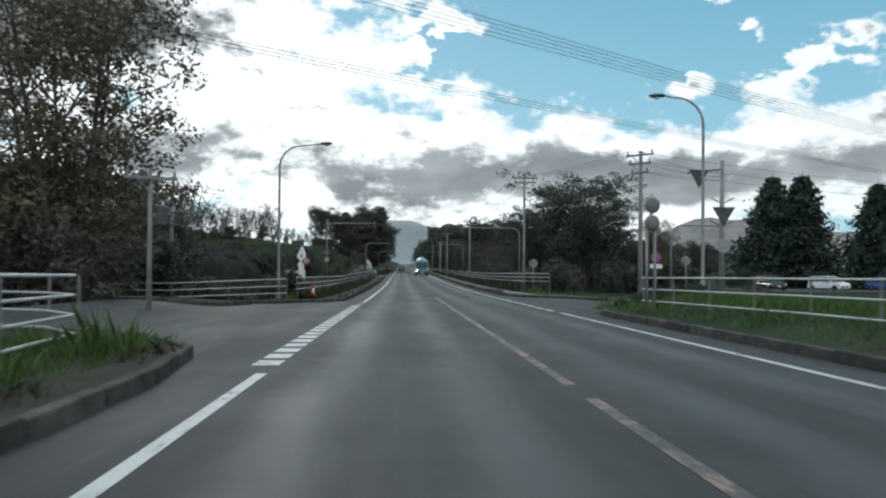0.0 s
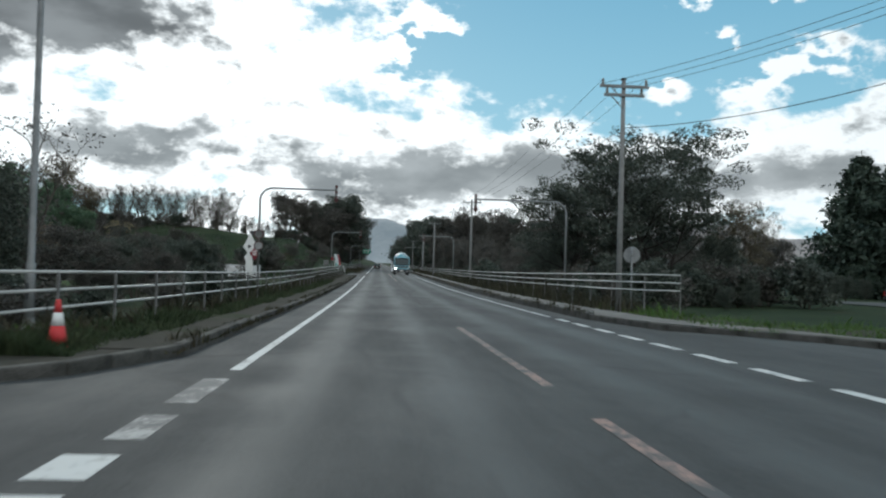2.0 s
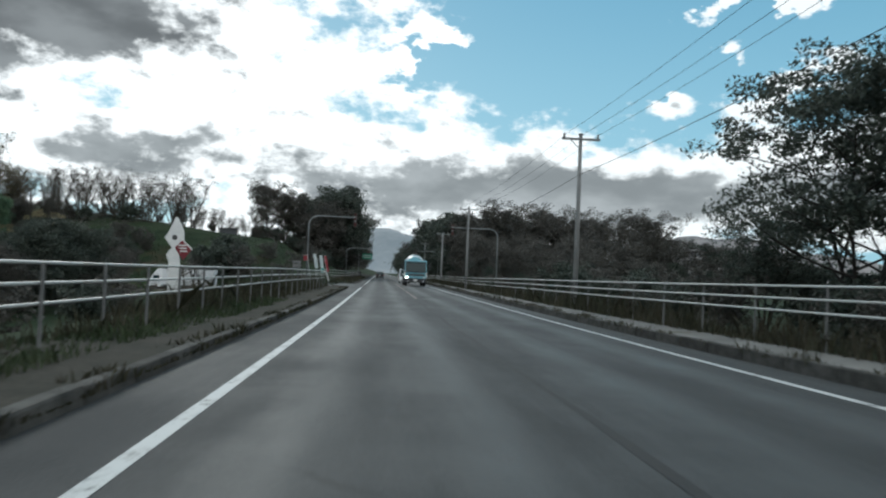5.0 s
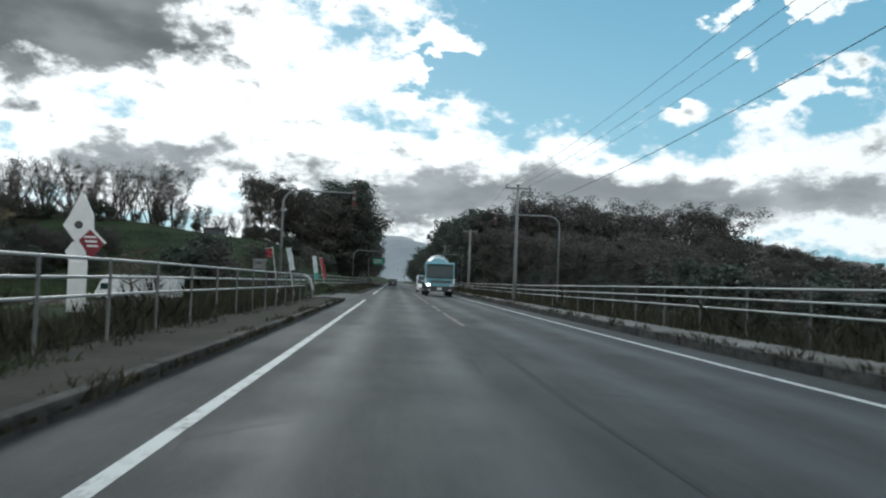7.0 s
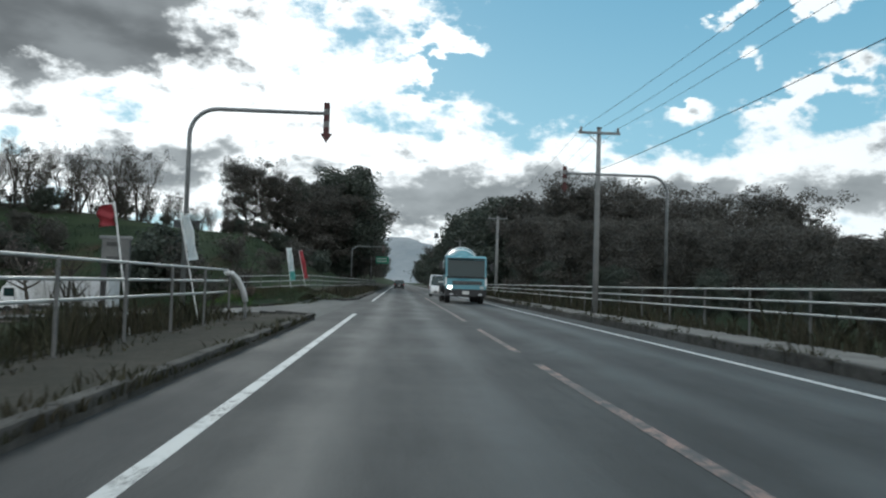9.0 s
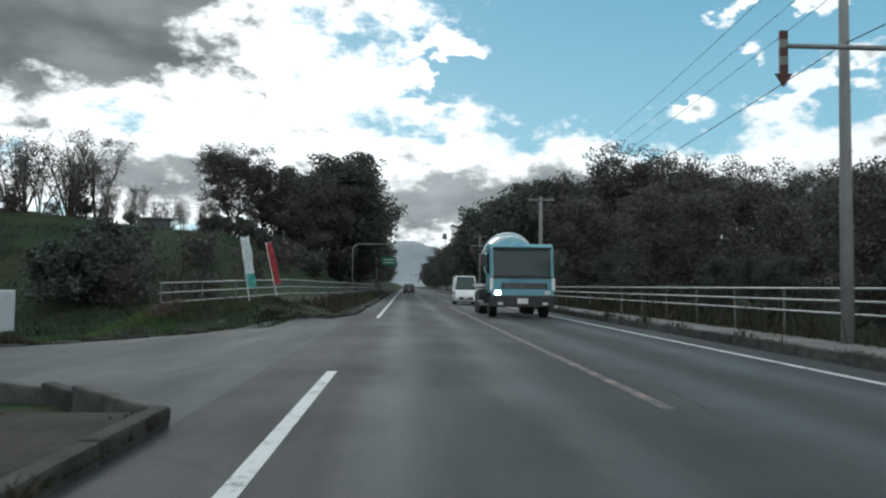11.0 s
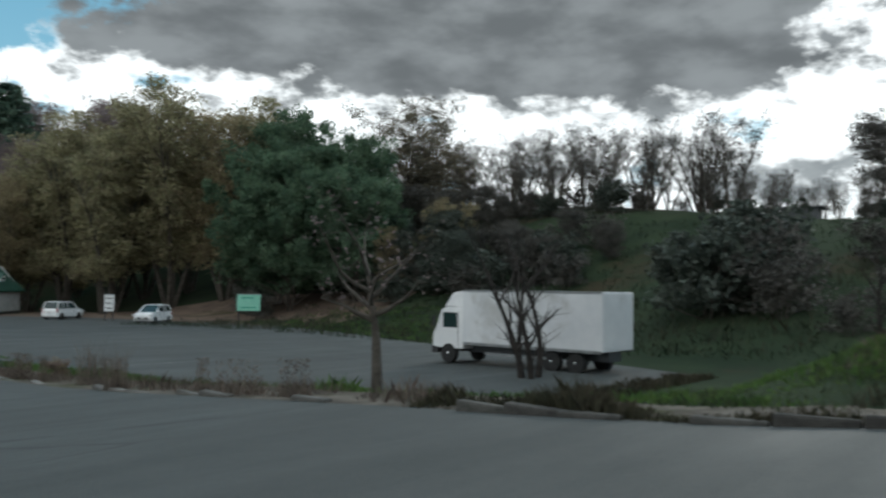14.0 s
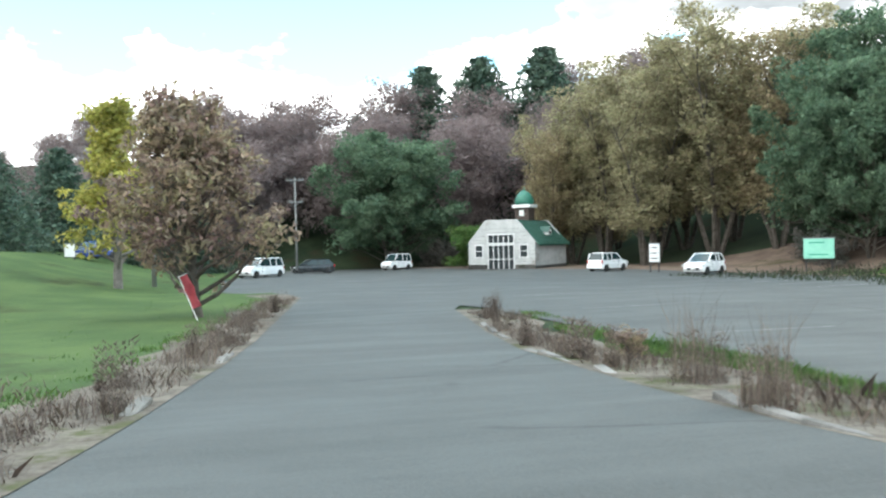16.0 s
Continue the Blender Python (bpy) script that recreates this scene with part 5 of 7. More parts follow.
def box_truck(m):
    ob = thing("box_truck", "white box truck parked in the sunken car park", "truck", "parked cars", m=m)
    W = 1.02
    cab = part("cab", slab([(0, 0.55), (0, 1.1), (0.12, 1.25), (0.42, 1.98), (0.62, 2.08), (1.5, 2.1), (1.5, 0.55)], -W * 0.9, W * 0.9, "x", 0.03), M_CARW, ob)
    part("windscreen", turned(boxed((-0.8, -0.015, -0.36), (0.8, 0.015, 0.36), 0.01), pose(0, 0.25, 1.62, -22)), M_GLASS, cab)
    body = part("box_body", boxed((-W, 1.55, 0.78), (W, 7.4, 2.72), 0.02), M_BOX, ob, "white ribbed box body")
    part("fairing", slab([(0.5, 2.1), (0.9, 2.62), (1.55, 2.72), (1.55, 2.1)], -W * 0.8, W * 0.8, "x", 0.03), M_CARW, ob)
    for s in (-1, 1):
        part("side_window", boxed((s * W * 0.9 - 0.02, 0.5, 1.32), (s * W * 0.9 + 0.01, 1.2, 1.88), 0.01), M_GLASS, cab)
        part("mirror", boxed((s * (W + 0.06) - 0.06, 0.15, 1.35), (s * (W + 0.06) + 0.06, 0.24, 1.75), 0.02), M_TRIM, cab)
        part("door_seam", boxed((s * W * 0.9 - 0.004, 1.24, 0.62), (s * W * 0.9 + 0.006, 1.26, 1.95)), M_TRIM, cab)
        part("headlight", boxed((s * 0.68 - 0.12, -0.02, 0.66), (s * 0.68 + 0.12, 0.04, 0.82), 0.01), M_LENS, ob)
        part("rail", boxed((s * W - 0.01, 1.6, 0.72), (s * W + 0.015, 7.38, 0.82), 0.005), M_GALV, body)
        part("top_rail", boxed((s * W - 0.02, 1.58, 2.66), (s * W + 0.012, 7.38, 2.73), 0.005), M_GALV, body)
        for k in range(7):
            part("rib", boxed((s * W - 0.004, 2.3 + 0.72 * k, 0.84), (s * W + 0.008, 2.33 + 0.72 * k, 2.64)), M_BOX, body)
        part("side_guard", boxed((s * W - 0.06, 2.6, 0.42), (s * W - 0.02, 5.2, 0.5)), M_GALV, ob)
        for y in (0.8, 5.4, 6.35):
            wheel(ob, s * (W - 0.17), y, 0.36, 0.24)
    part("bumper", boxed((-W * 0.9, -0.06, 0.34), (W * 0.9, 0.25, 0.62), 0.03), M_TRIM, ob)
    part("grille", boxed((-0.5, -0.02, 0.7), (0.5, 0.01, 0.84), 0.005), M_TRIM, ob)
    part("chassis", boxed((-0.4, 0.5, 0.42), (0.4, 7.3, 0.78), 0.01), M_DARK, ob)
    part("number_plate", boxed((-0.17, -0.075, 0.4), (0.17, -0.06, 0.56)), M_PLATE, ob)
    part("rear_door", boxed((-W + 0.05, 7.4, 0.86), (W - 0.05, 7.42, 2.64), 0.005), M_BOX, body)
    return ob


box_truck(pose(-28.6, 163.4, floor_at(-27, 163.4), 0, 0, -92))

# ---- car park building ----


def pavilion(m):
    """A small hall with a gambrel gable that faces its own -y, a green roof and a domed turret."""
    ob = thing("pavilion", "small pale block pavilion with green gambrel roof and domed turret", "building", m=m)
    W, D, E, K, T = 3.5, 8.0, 2.45, 1.55, 4.45
    gable = [(-W, -0.3), (W, -0.3), (W, E + 0.12), (K + 0.1, T + 0.26), (-K - 0.1, T + 0.26), (-W, E + 0.12)]
    hole = [(-1.35, 1.35, 0.0, 2.25), (-1.35, 1.35, 2.5, 3.25), (-2.75, -1.95, 1.15, 2.25), (1.95, 2.75, 1.15, 2.25)]
    part("front_wall", slab(gable, 0.0, 0.25, "y"), M_STONE, ob)
    part("back_wall", slab(gable, D - 0.25, D, "y"), M_STONE, ob)
    part("plinth", boxed((1.45, -0.05, -0.3), (W + 0.04, 0.0, 0.42), 0.01), M_KERB, ob)
    part("plinth", boxed((-W - 0.04, -0.05, -0.3), (-1.45, 0.0, 0.42), 0.01), M_KERB, ob)
    for s in (-1, 1):
        part("side_wall", boxed((s * W - (0.25 if s > 0 else 0), 0.25, -0.3), (s * W + (0.25 if s < 0 else 0), D - 0.25, E)), M_STONE, ob)
        part("plinth", boxed((s * W - 0.03, -0.04, -0.3), (s * W + 0.05 * s, D, 0.3), 0.01), M_KERB, ob)
        eave = slab([(s * (W + 0.35), E - 0.28), (s * (W + 0.35), E - 0.14), (s * K, T + 0.16), (s * K, T + 0.02)], 0.27, D + 0.3, "y")
        slope = part("roof_slope", eave, M_ROOF, ob, "green standing-seam roof slope")
        for k in range(13):
            y = 0.35 + 0.63 * k
            part("seam", tubed([(s * (W + 0.35), y, E - 0.13), (s * K, y, T + 0.17)], 0.02, 4), M_ROOF, slope)
    part("roof_top", boxed((-K - 0.02, 0.27, T + 0.04), (K + 0.02, D + 0.3, T + 0.2), 0.02), M_ROOF, ob)
    for k in range(12):
        z = 0.35 * k
        part("block_course", boxed((-W + 0.02, -0.008, z - 0.012), (W - 0.02, 0.002, z)) if z < E else boxed((-W + 0.02 + (z - E) * 0.97, -0.008, z - 0.012), (W - 0.02 - (z - E) * 0.97, 0.002, z)), M_KERB, ob)
    for n, (x0, x1, z0, z1) in enumerate(hole):
        w = part("door" if n == 0 else "window", boxed((x0, -0.02, z0), (x1, 0.03, z1)), M_PANE, ob, "glazed double door" if n == 0 else "")
        part("window_frame", boxed((x0 - 0.08, -0.05, z1), (x1 + 0.08, 0.02, z1 + 0.1), 0.01), M_TRIMW, w)
        count = 5 if n < 2 else 1
        for k in range(count + 1):
            x = x0 + (x1 - x0) * k / count
            part("mullion", boxed((x - 0.03, -0.055, z0), (x + 0.03, 0.0, z1)), M_TRIMW, w)
        if n != 1:
            zc = z0 + (z1 - z0) * (0.5 if n > 1 else 0.42)
            part("crossbar", boxed((x0, -0.05, zc - 0.03), (x1, -0.01, zc + 0.03)), M_TRIMW, w)
        if n:
            part("sill", boxed((x0 - 0.1, -0.09, z0 - 0.08), (x1 + 0.1, 0.02, z0), 0.01), M_TRIMW, w)
    part("step", boxed((-1.7, -0.9, -0.3), (1.7, -0.02, 0.02), 0.02), M_KERB, ob)
    dorm = part("dormer", slab([(-0.45, 0), (0.45, 0), (0.45, 0.35), (0, 0.75), (-0.45, 0.35)], -0.5, 0.6, "y"), M_TRIMW, ob, "small white dormer on the roof slope")
    dorm.matrix_basis = pose(W - 0.75, 4.4, E + 0.75, 0, 0, 90)
    part("dormer_roof", slab([(-0.6, 0.28), (0, 0.82), (0.6, 0.28), (0, 0.72)], -0.6, 0.6, "y"), M_ROOF, dorm)
    part("dormer_pane", boxed((-0.25, -0.52, 0.05), (0.25, -0.49, 0.38)), M_PANE, dorm)
    tw = part("turret", boxed((-0.75, 5.0, T + 0.1), (0.75, 6.5, T + 1.55), 0.03), M_BROWNW, ob, "brown timber turret")
    part("turret_band", boxed((-0.98, 4.77, T + 1.55), (0.98, 6.73, T + 1.85), 0.02), M_TRIMW, tw)
    part("turret_window", boxed((-0.25, 4.97, T + 0.7), (0.25, 5.01, T + 1.3)), M_TRIMW, tw)
    part("dome", turned(lathe([(0.9, 0), (0.98, 0.25), (0.93, 0.62), (0.7, 1.05), (0.36, 1.34), (0.08, 1.45), (0.03, 1.8)], 20), pose(0, 5.75, T + 1.85)), M_DOME, tw, "green copper dome", smooth=True)
    return ob


pavilion(pose(-91.0, 167.2, floor_at(-91, 167.2), 0, 0, 46))

# ---- boards, flags, totem ----


def board(label, m, w, h, z, face, bars=0):
    ob = thing("notice_board", label, "sign board", m=m)
    for s in (-1, 1):
        part("post", boxed((s * w * 0.42 - 0.05, -0.05, -0.3), (s * w * 0.42 + 0.05, 0.05, z + h), 0.01), M_TRIM, ob)
    b = part("panel", boxed((-w / 2, -0.1, z), (w / 2, -0.05, z + h), 0.01), face, ob)
    part("panel_frame", boxed((-w / 2 - 0.05, -0.11, z + h), (w / 2 + 0.05, -0.04, z + h + 0.07), 0.01), M_GALV, b)
    for k in range(bars):
        part("bar", boxed((-w * 0.32, -0.108, z + h * (0.2 + 0.6 * k / max(1, bars - 1)) - 0.04), (w * (0.3 - 0.12 * (k % 2)), -0.101, z + h * (0.2 + 0.6 * k / max(1, bars - 1)) + 0.04)), M_BAR if face is not M_SIGNG else M_SIGNR, b)
    return ob


board("mint green guide board on two posts at the car park's edge", pose(-64.2, 180.8, land(-64.2, 180.8), 0, 0, 52), 1.9, 1.35, 0.95, M_SIGNG, 2)
board("tall white notice board beside a parked wagon", pose(-72.0, 172.8, floor_at(-72.0, 172.8), 0, 0, 60), 0.75, 1.35, 0.75, M_TRIMW, 3)
board("white notice board on the far lawn", pose(-86.2, 130.1, -0.4, 0, 0, 75), 0.8, 1.0, 0.3, M_TRIMW, 0)


board("small weathered notice board on posts behind the fence", pose(-7.9, 124.2, -0.4, 0, 0, 6), 0.55, 0.5, 1.75, M_POST, 2)
board("small pale teal sign behind the pavement fence", pose(10.6, 121.0, -0.3, 0, 0, -10), 0.42, 0.5, 1.05, M_GALV, 1)


def banner(label, x, y, z0, high, lean, turn, cloth, second=None, wide=0.5, long=1.7, group="roadside banners"):
    """A cloth banner on a leaning pole."""
    ob = thing("banner", label, "banner", group, m=pose(x, y, z0, 0, lean, turn))
    part("pole", tubed([(0, 0, -0.4), (0, 0, high)], 0.016, 6), M_TRIMW, ob)
    part("spar", tubed([(0, 0, high - 0.03), (wide + 0.04, 0, high - 0.03)], 0.01, 5), M_TRIMW, ob)
    def sheet(z_top, z_bottom):
        bm = bmesh.new()
        n, mcol, rows = 12, 5, []
        for k in range(n + 1):
            z = z_top + (z_bottom - z_top) * k / n
            rows.append([bm.verts.new((0.02 + wide * j / mcol * (1 - 0.08 * math.sin(k * 0.8)), 0.06 * math.sin(k * 0.9 + j * 0.9), z)) for j in range(mcol + 1)])
        for r0, r1 in zip(rows, rows[1:]):
            for j in range(mcol):
                bm.faces.new((r0[j], r0[j + 1], r1[j + 1], r1[j]))
        bmesh.ops.solidify(bm, geom=bm.faces[:], thickness=0.006)
        return bm
    mid = high - 0.05 - long * (0.72 if second else 1.0)
    c = part("cloth", sheet(high - 0.05, mid), cloth, ob, smooth=True)
    if second:
        part("cloth_foot", sheet(mid, high - 0.05 - long), second, ob, smooth=True)
    for k in range(4 if wide > 0.29 else 0):
        z = high - 0.3 - 0.28 * k
        part("bar", boxed((0.16, -0.085, z - 0.07), (wide - 0.12, -0.078, z + 0.07)), M_CLOTHT if cloth is M_CLOTHW else M_CLOTHW, c)
    return ob


banner("small red flag on a leaning thin pole behind the fence", -6.5, 121.0, -0.1, 2.5, 9, 180, M_CLOTHR, wide=0.27, long=0.36)
banner("narrow white cloth banner leaning behind the fence", -6.3, 125.0, -0.1, 2.65, -12, 0, M_CLOTHW, wide=0.2, long=1.0)
banner("white and teal cloth banner beyond the driveway", -8.15, 154.2, land(-8.15, 154.2) - 0.05, 2.55, -9, 0, M_CLOTHW, M_CLOTHT, wide=0.30, long=1.85)
banner("red cloth banner beyond the driveway", -7.75, 158.3, land(-7.75, 158.3) - 0.05, 2.6, -13, 0, M_CLOTHR, wide=0.24, long=1.75)
banner("red and white cloth banner leaning under a russet tree", -44.4, 141.2, land(-44.4, 141.2), 1.6, -22, 75, M_CLOTHR, wide=0.28, long=1.1)


def totem(x, y, z0):
    """A white painted signpost of two diamonds on a shaft, with a maroon pointer."""
    ob = thing("totem_sign", "white totem sign of stacked diamonds with a maroon pointer", "sign", m=pose(x, y, z0, 0, 0, 12))
    part("shaft", boxed((-0.42, -0.2, -0.3), (0.42, 0.2, 2.2), 0.03), M_TRIMW, ob)
    part("lower_diamond", slab([(-0.42, 2.2), (0.42, 2.2), (0.3, 2.8), (0, 3.2), (-0.3, 3.2), (-0.62, 2.72)], -0.14, 0.14, "y", 0.02), M_TRIMW, ob)
    d = part("upper_diamond", slab([(-0.18, 3.2), (0.18, 3.2), (0.66, 3.75), (0.6, 4.6), (0.12, 5.6), (-0.05, 5.6), (-0.5, 4.5), (-0.78, 4.0)], -0.14, 0.14, "y", 0.02), M_TRIMW, ob)
    part("emblem", turned(lathe([(0.2, 0), (0.2, 0.012)], 16), pose(-0.05, -0.142, 4.05, 90)), M_BAR, d)
    p = part("pointer", slab([(0.0, 3.3), (0.5, 3.85), (1.2, 3.15), (0.62, 2.35)], -0.19, -0.15, "y"), M_MAROON, ob, "maroon pointer board")
    part("pointer_edge", slab([(0.5, 3.85), (0.58, 3.93), (1.3, 3.2), (1.2, 3.15)], -0.2, -0.15, "y"), M_TRIMW, p)
    for k in range(3):
        part("bar", boxed((0.22 + 0.08 * k, -0.2, 3.42 - 0.22 * k), (0.8 + 0.05 * k, -0.192, 3.52 - 0.22 * k)), M_TRIMW, p)
    return ob


totem(-17.6, 129.0, -0.7)


def shed(x, y, z0):
    ob = thing("shed", "small dark flat-roofed hut on the ridge", "hut", m=pose(x, y, z0, 0, 0, 10))
    part("wall", boxed((-1.5, -1.2, -0.5), (1.5, 1.2, 1.45), 0.03), M_DARK, ob)
    part("roof", boxed((-1.8, -1.5, 1.45), (1.8, 1.5, 1.6), 0.03), M_DARK, ob)
    part("door", boxed((-0.4, -1.23, 0), (0.4, -1.2, 1.35)), M_DARK, ob)
    return ob


shed(-28.5, 209.5, land(-28.5, 209.5) - 0.6)

# ---- trees ----


def leaf_mesh(name, centres, sizes, rng, m, stretch=1.0, droop=0.0):
    """Many small leaf blades as one mesh; each is a pointed three-cornered blade."""
    n = len(centres)
    a = rng.normal(size=(n, 3))
    a[:, 2] = a[:, 2] * 0.7 - droop
    a /= np.linalg.norm(a, axis=1, keepdims=True)
    b = np.cross(a, rng.normal(size=(n, 3)))
    b /= np.linalg.norm(b, axis=1, keepdims=True)
    s = np.asarray(sizes)[:, None]
    v = np.stack([centres - a * s * stretch - b * s * 0.5, centres + b * s * 0.75, centres + a * s * stretch * 1.25 - b * s * 0.2], 1).reshape(-1, 3)
    me = bpy.data.meshes.new(name)
    me.vertices.add(3 * n)
    me.vertices.foreach_set("co", v.ravel())
    me.loops.add(3 * n)
    me.loops.foreach_set("vertex_index", np.arange(3 * n))
    me.polygons.add(n)
    me.polygons.foreach_set("loop_start", np.arange(0, 3 * n, 3))
    me.materials.append(m)
    me.update(calc_edges=True)
    return me


def limb(bm, rng, start, way, length, r0, r1, wobble=0.12, lift=0.0, steps=5, sides=5):
    """A wavering branch; returns its points."""
    pts, p, d = [Vector(start)], Vector(start), Vector(way).normalized()
    for i in range(steps):
        d = (d + Vector(rng.normal(size=3)) * wobble + Vector((0, 0, lift))).normalized()
        p = p + d * (length / steps)
        pts.append(p.copy())
    add_tube(bm, pts, [r0 + (r1 - r0) * i / steps for i in range(steps + 1)], sides, cap=False)
    return pts


def broadleaf(seed, label, high, spread, first=0.25, stems=1, limbs=13, twigs=5, per=26, leaf=0.2, bark=None, leaves=None, shape="round", cluster=0.55, bare=0.0, rise=0.55, group="roadside trees", category="tree", twigging=True, girth=1.0, flat_=0.7, droop=0.0, stretch=1.0):
    """A tree: trunk and limbs in one part, a crown of single leaf blades in the other."""
    rng = np.random.default_rng(seed)
    ob = thing("bush" if category == "bush" else "tree", label, category, group)
    bm, spots = bmesh.new(), []
    for s in range(stems):
        az_ = 2 * math.pi * s / stems + rng.uniform(0, 1)
        lean = 0.0 if stems == 1 else 0.16 + 0.12 * rng.random()
        top = high * (0.82 + 0.12 * rng.random())
        r = (0.02 * high / math.sqrt(stems) + 0.03) * girth
        trunk = limb(bm, rng, (0.25 * math.cos(az_) * (stems > 1), 0.25 * math.sin(az_) * (stems > 1), -0.3), (math.cos(az_) * lean, math.sin(az_) * lean, 1), top, r, r * 0.18, 0.06, 0.0, 8, 7)
        count = max(4, limbs // stems)
        for i in range(count):
            f = first + (0.97 - first) * (i + rng.random() * 0.6) / count
            k = f * (len(trunk) - 1)
            base = trunk[int(k)].lerp(trunk[min(int(k) + 1, len(trunk) - 1)], k % 1)
            g_ = (f - first) / (1 - first)
            wide = {"round": math.sqrt(max(0.06, 1 - (g_ * 1.5 - 0.62) ** 2 * 0.9)), "vase": 0.45 + 0.6 * g_, "cone": 1.08 - g_ * 0.95, "tall": 0.55 + 0.25 * math.sin(g_ * 3)}[shape]
            a = 2.4 * i + rng.uniform(-0.5, 0.5) + az_
            up = rise + 0.7 * g_ + rng.uniform(-0.2, 0.2)
            pts = limb(bm, rng, base, (math.cos(a), math.sin(a), up), spread * wide * (0.8 + 0.4 * rng.random()), r * 0.42 * (1 - 0.6 * g_) + 0.012, 0.012, 0.14, 0.02, 5, 5)
            spots.append((pts[-1], 1.0))
            for j in range(twigs):
                q = pts[1 + int(rng.integers(0, 5))].lerp(pts[-1], rng.random() * 0.5)
                aa = rng.uniform(0, 6.28)
                ln = spread * (0.16 + 0.22 * rng.random())
                if twigging:
                    tw = limb(bm, rng, q, (math.cos(aa), math.sin(aa), 0.25 + 0.5 * rng.random()), ln, 0.012, 0.004, 0.15, 0.03, 3, 3)
                    spots.append((tw[-1], 0.8))
                else:
                    spots.append((q + Vector((math.cos(aa), math.sin(aa), 0.5)) * ln * 0.8, 0.8))
    part("trunk", bm, bark or M_BARK, ob, smooth=True)
    cs = []
    for p, w in spots:
        if rng.random() < bare:
            continue
        n = int(per * (0.5 + rng.random()))
        c = rng.normal(size=(n, 3))
        far = np.linalg.norm(c, axis=1, keepdims=True)
        c = c / far * np.minimum(far, 1.55) * cluster * w * (0.7 + 0.6 * rng.random())
        c[:, 2] *= flat_
        cs.append(np.array(p) + c)
    cs = np.concatenate(cs)
    cs = cs[cs[:, 2] > 0.35]
    part("crown", leaf_mesh("crown", cs, leaf * rng.uniform(0.6, 1.35, len(cs)), rng, leaves, stretch, droop), None, ob)
    return ob


def conifer(seed, label, high, spread, leaves, group="conifers", whorls=22, clear=0.08):
    rng = np.random.default_rng(seed)
    ob = thing("conifer", label, "tree", group)
    bm, cs = bmesh.new(), []
    add_tube(bm, [(0, 0, -0.3), (0.05, 0, high * 0.5), (0, 0, high)], [0.02 * high, 0.011 * high, 0.02], 7, cap=False)
    for i in range(whorls):
        f = i / whorls
        z = high * (clear + (0.97 - clear) * f)
        reach = spread * (1 - f) ** 0.75 * (0.7 + 0.5 * rng.random()) + 0.25
        n = 7
        for k in range(n):
            a = 2 * math.pi * (k + 0.5 * (i % 2)) / n + rng.uniform(-0.3, 0.3)
            ln = reach * (0.7 + 0.5 * rng.random())
            tip = Vector((math.cos(a) * ln, math.sin(a) * ln, z - ln * 0.22))
            add_tube(bm, [(0, 0, z), tip], [0.025, 0.006], 3, cap=False)
            m = int(20 + 60 * ln / spread)
            t = rng.random(m) ** 0.7
            pts = np.outer(1 - t, (0, 0, z)) + np.outer(t, tip) + rng.normal(size=(m, 3)) * (0.05 + 0.13 * ln) * np.array((1, 1, 0.55))
            cs.append(pts)
    part("trunk", bm, M_BARK, ob, smooth=True)
    cs = np.concatenate(cs)
    part("crown", leaf_mesh("crown", cs, 0.018 * high * rng.uniform(0.6, 1.3, len(cs)), rng, leaves, 1.2, 0.35), None, ob)
    return ob


def plant(proto, x, y, s=1.0, z=None, sxy=None, turn=None):
    w = s if sxy is None else sxy
    a = random.uniform(0, 360) if turn is None else turn
    return copy_thing(proto, pose(x, y, (land(x, y) if z is None else z) - 0.05, 0, 0, a) @ Matrix.Diagonal((w, w, s, 1)))


def wood(label, places, seed, step=2):
    """Far trees too many to count, joined: thinned crowns of the given kinds over plain trunks."""
    rng = np.random.default_rng(seed)
    rows, slots, mats = [], [], []
    bm = bmesh.new()
    for proto, x, y, s in places:
        crown = [c for c in proto.children if c.name.startswith("crown")][0].data
        v = np.empty(len(crown.vertices) * 3)
        crown.vertices.foreach_get("co", v)
        v = v.reshape(-1, 3, 3)[int(rng.integers(0, step))::step]
        mid = v.mean(1, keepdims=True)
        v = mid + (v - mid) * math.sqrt(step * 0.95)
        a = rng.uniform(0, 6.28)
        turn_ = np.array(((math.cos(a), -math.sin(a), 0), (math.sin(a), math.cos(a), 0), (0, 0, 1)))
        z = land(x, y) - 0.05
        rows.append((v @ turn_.T) * s + np.array((x, y, z)))
        if crown.materials[0] not in mats:
            mats.append(crown.materials[0])
        slots.append(np.full(len(v), mats.index(crown.materials[0])))
        add_tube(bm, [(x, y, z - 0.3), (x + 0.1, y, z + 4 * s), (x, y + 0.1, z + 8 * s)], [0.25 * s, 0.16 * s, 0.05], 6, cap=False)
    v = np.concatenate(rows).reshape(-1, 3)
    n = len(v) // 3
    me = bpy.data.meshes.new("woods")
    me.vertices.add(3 * n)
    me.vertices.foreach_set("co", v.ravel())
    me.loops.add(3 * n)
    me.loops.foreach_set("vertex_index", np.arange(3 * n))
    me.polygons.add(n)
    me.polygons.foreach_set("loop_start", np.arange(0, 3 * n, 3))
    for m in mats:
        me.materials.append(m)
    me.polygons.foreach_set("material_index", np.concatenate(slots).astype(np.int32))
    me.update(calc_edges=True)
    ob = thing("woods", label, "woods", kind="stuff")
    part("trunks", bm, M_BARK, ob, smooth=True)
    part("crowns", me, None, ob)
    return ob


def settle_first(proto, x, y, s=1.0, z=None, turn=0):
    proto.matrix_basis = pose(x, y, (land(x, y) if z is None else z) - 0.05, 0, 0, turn) @ Matrix.Diagonal((s, s, s, 1))
    return proto


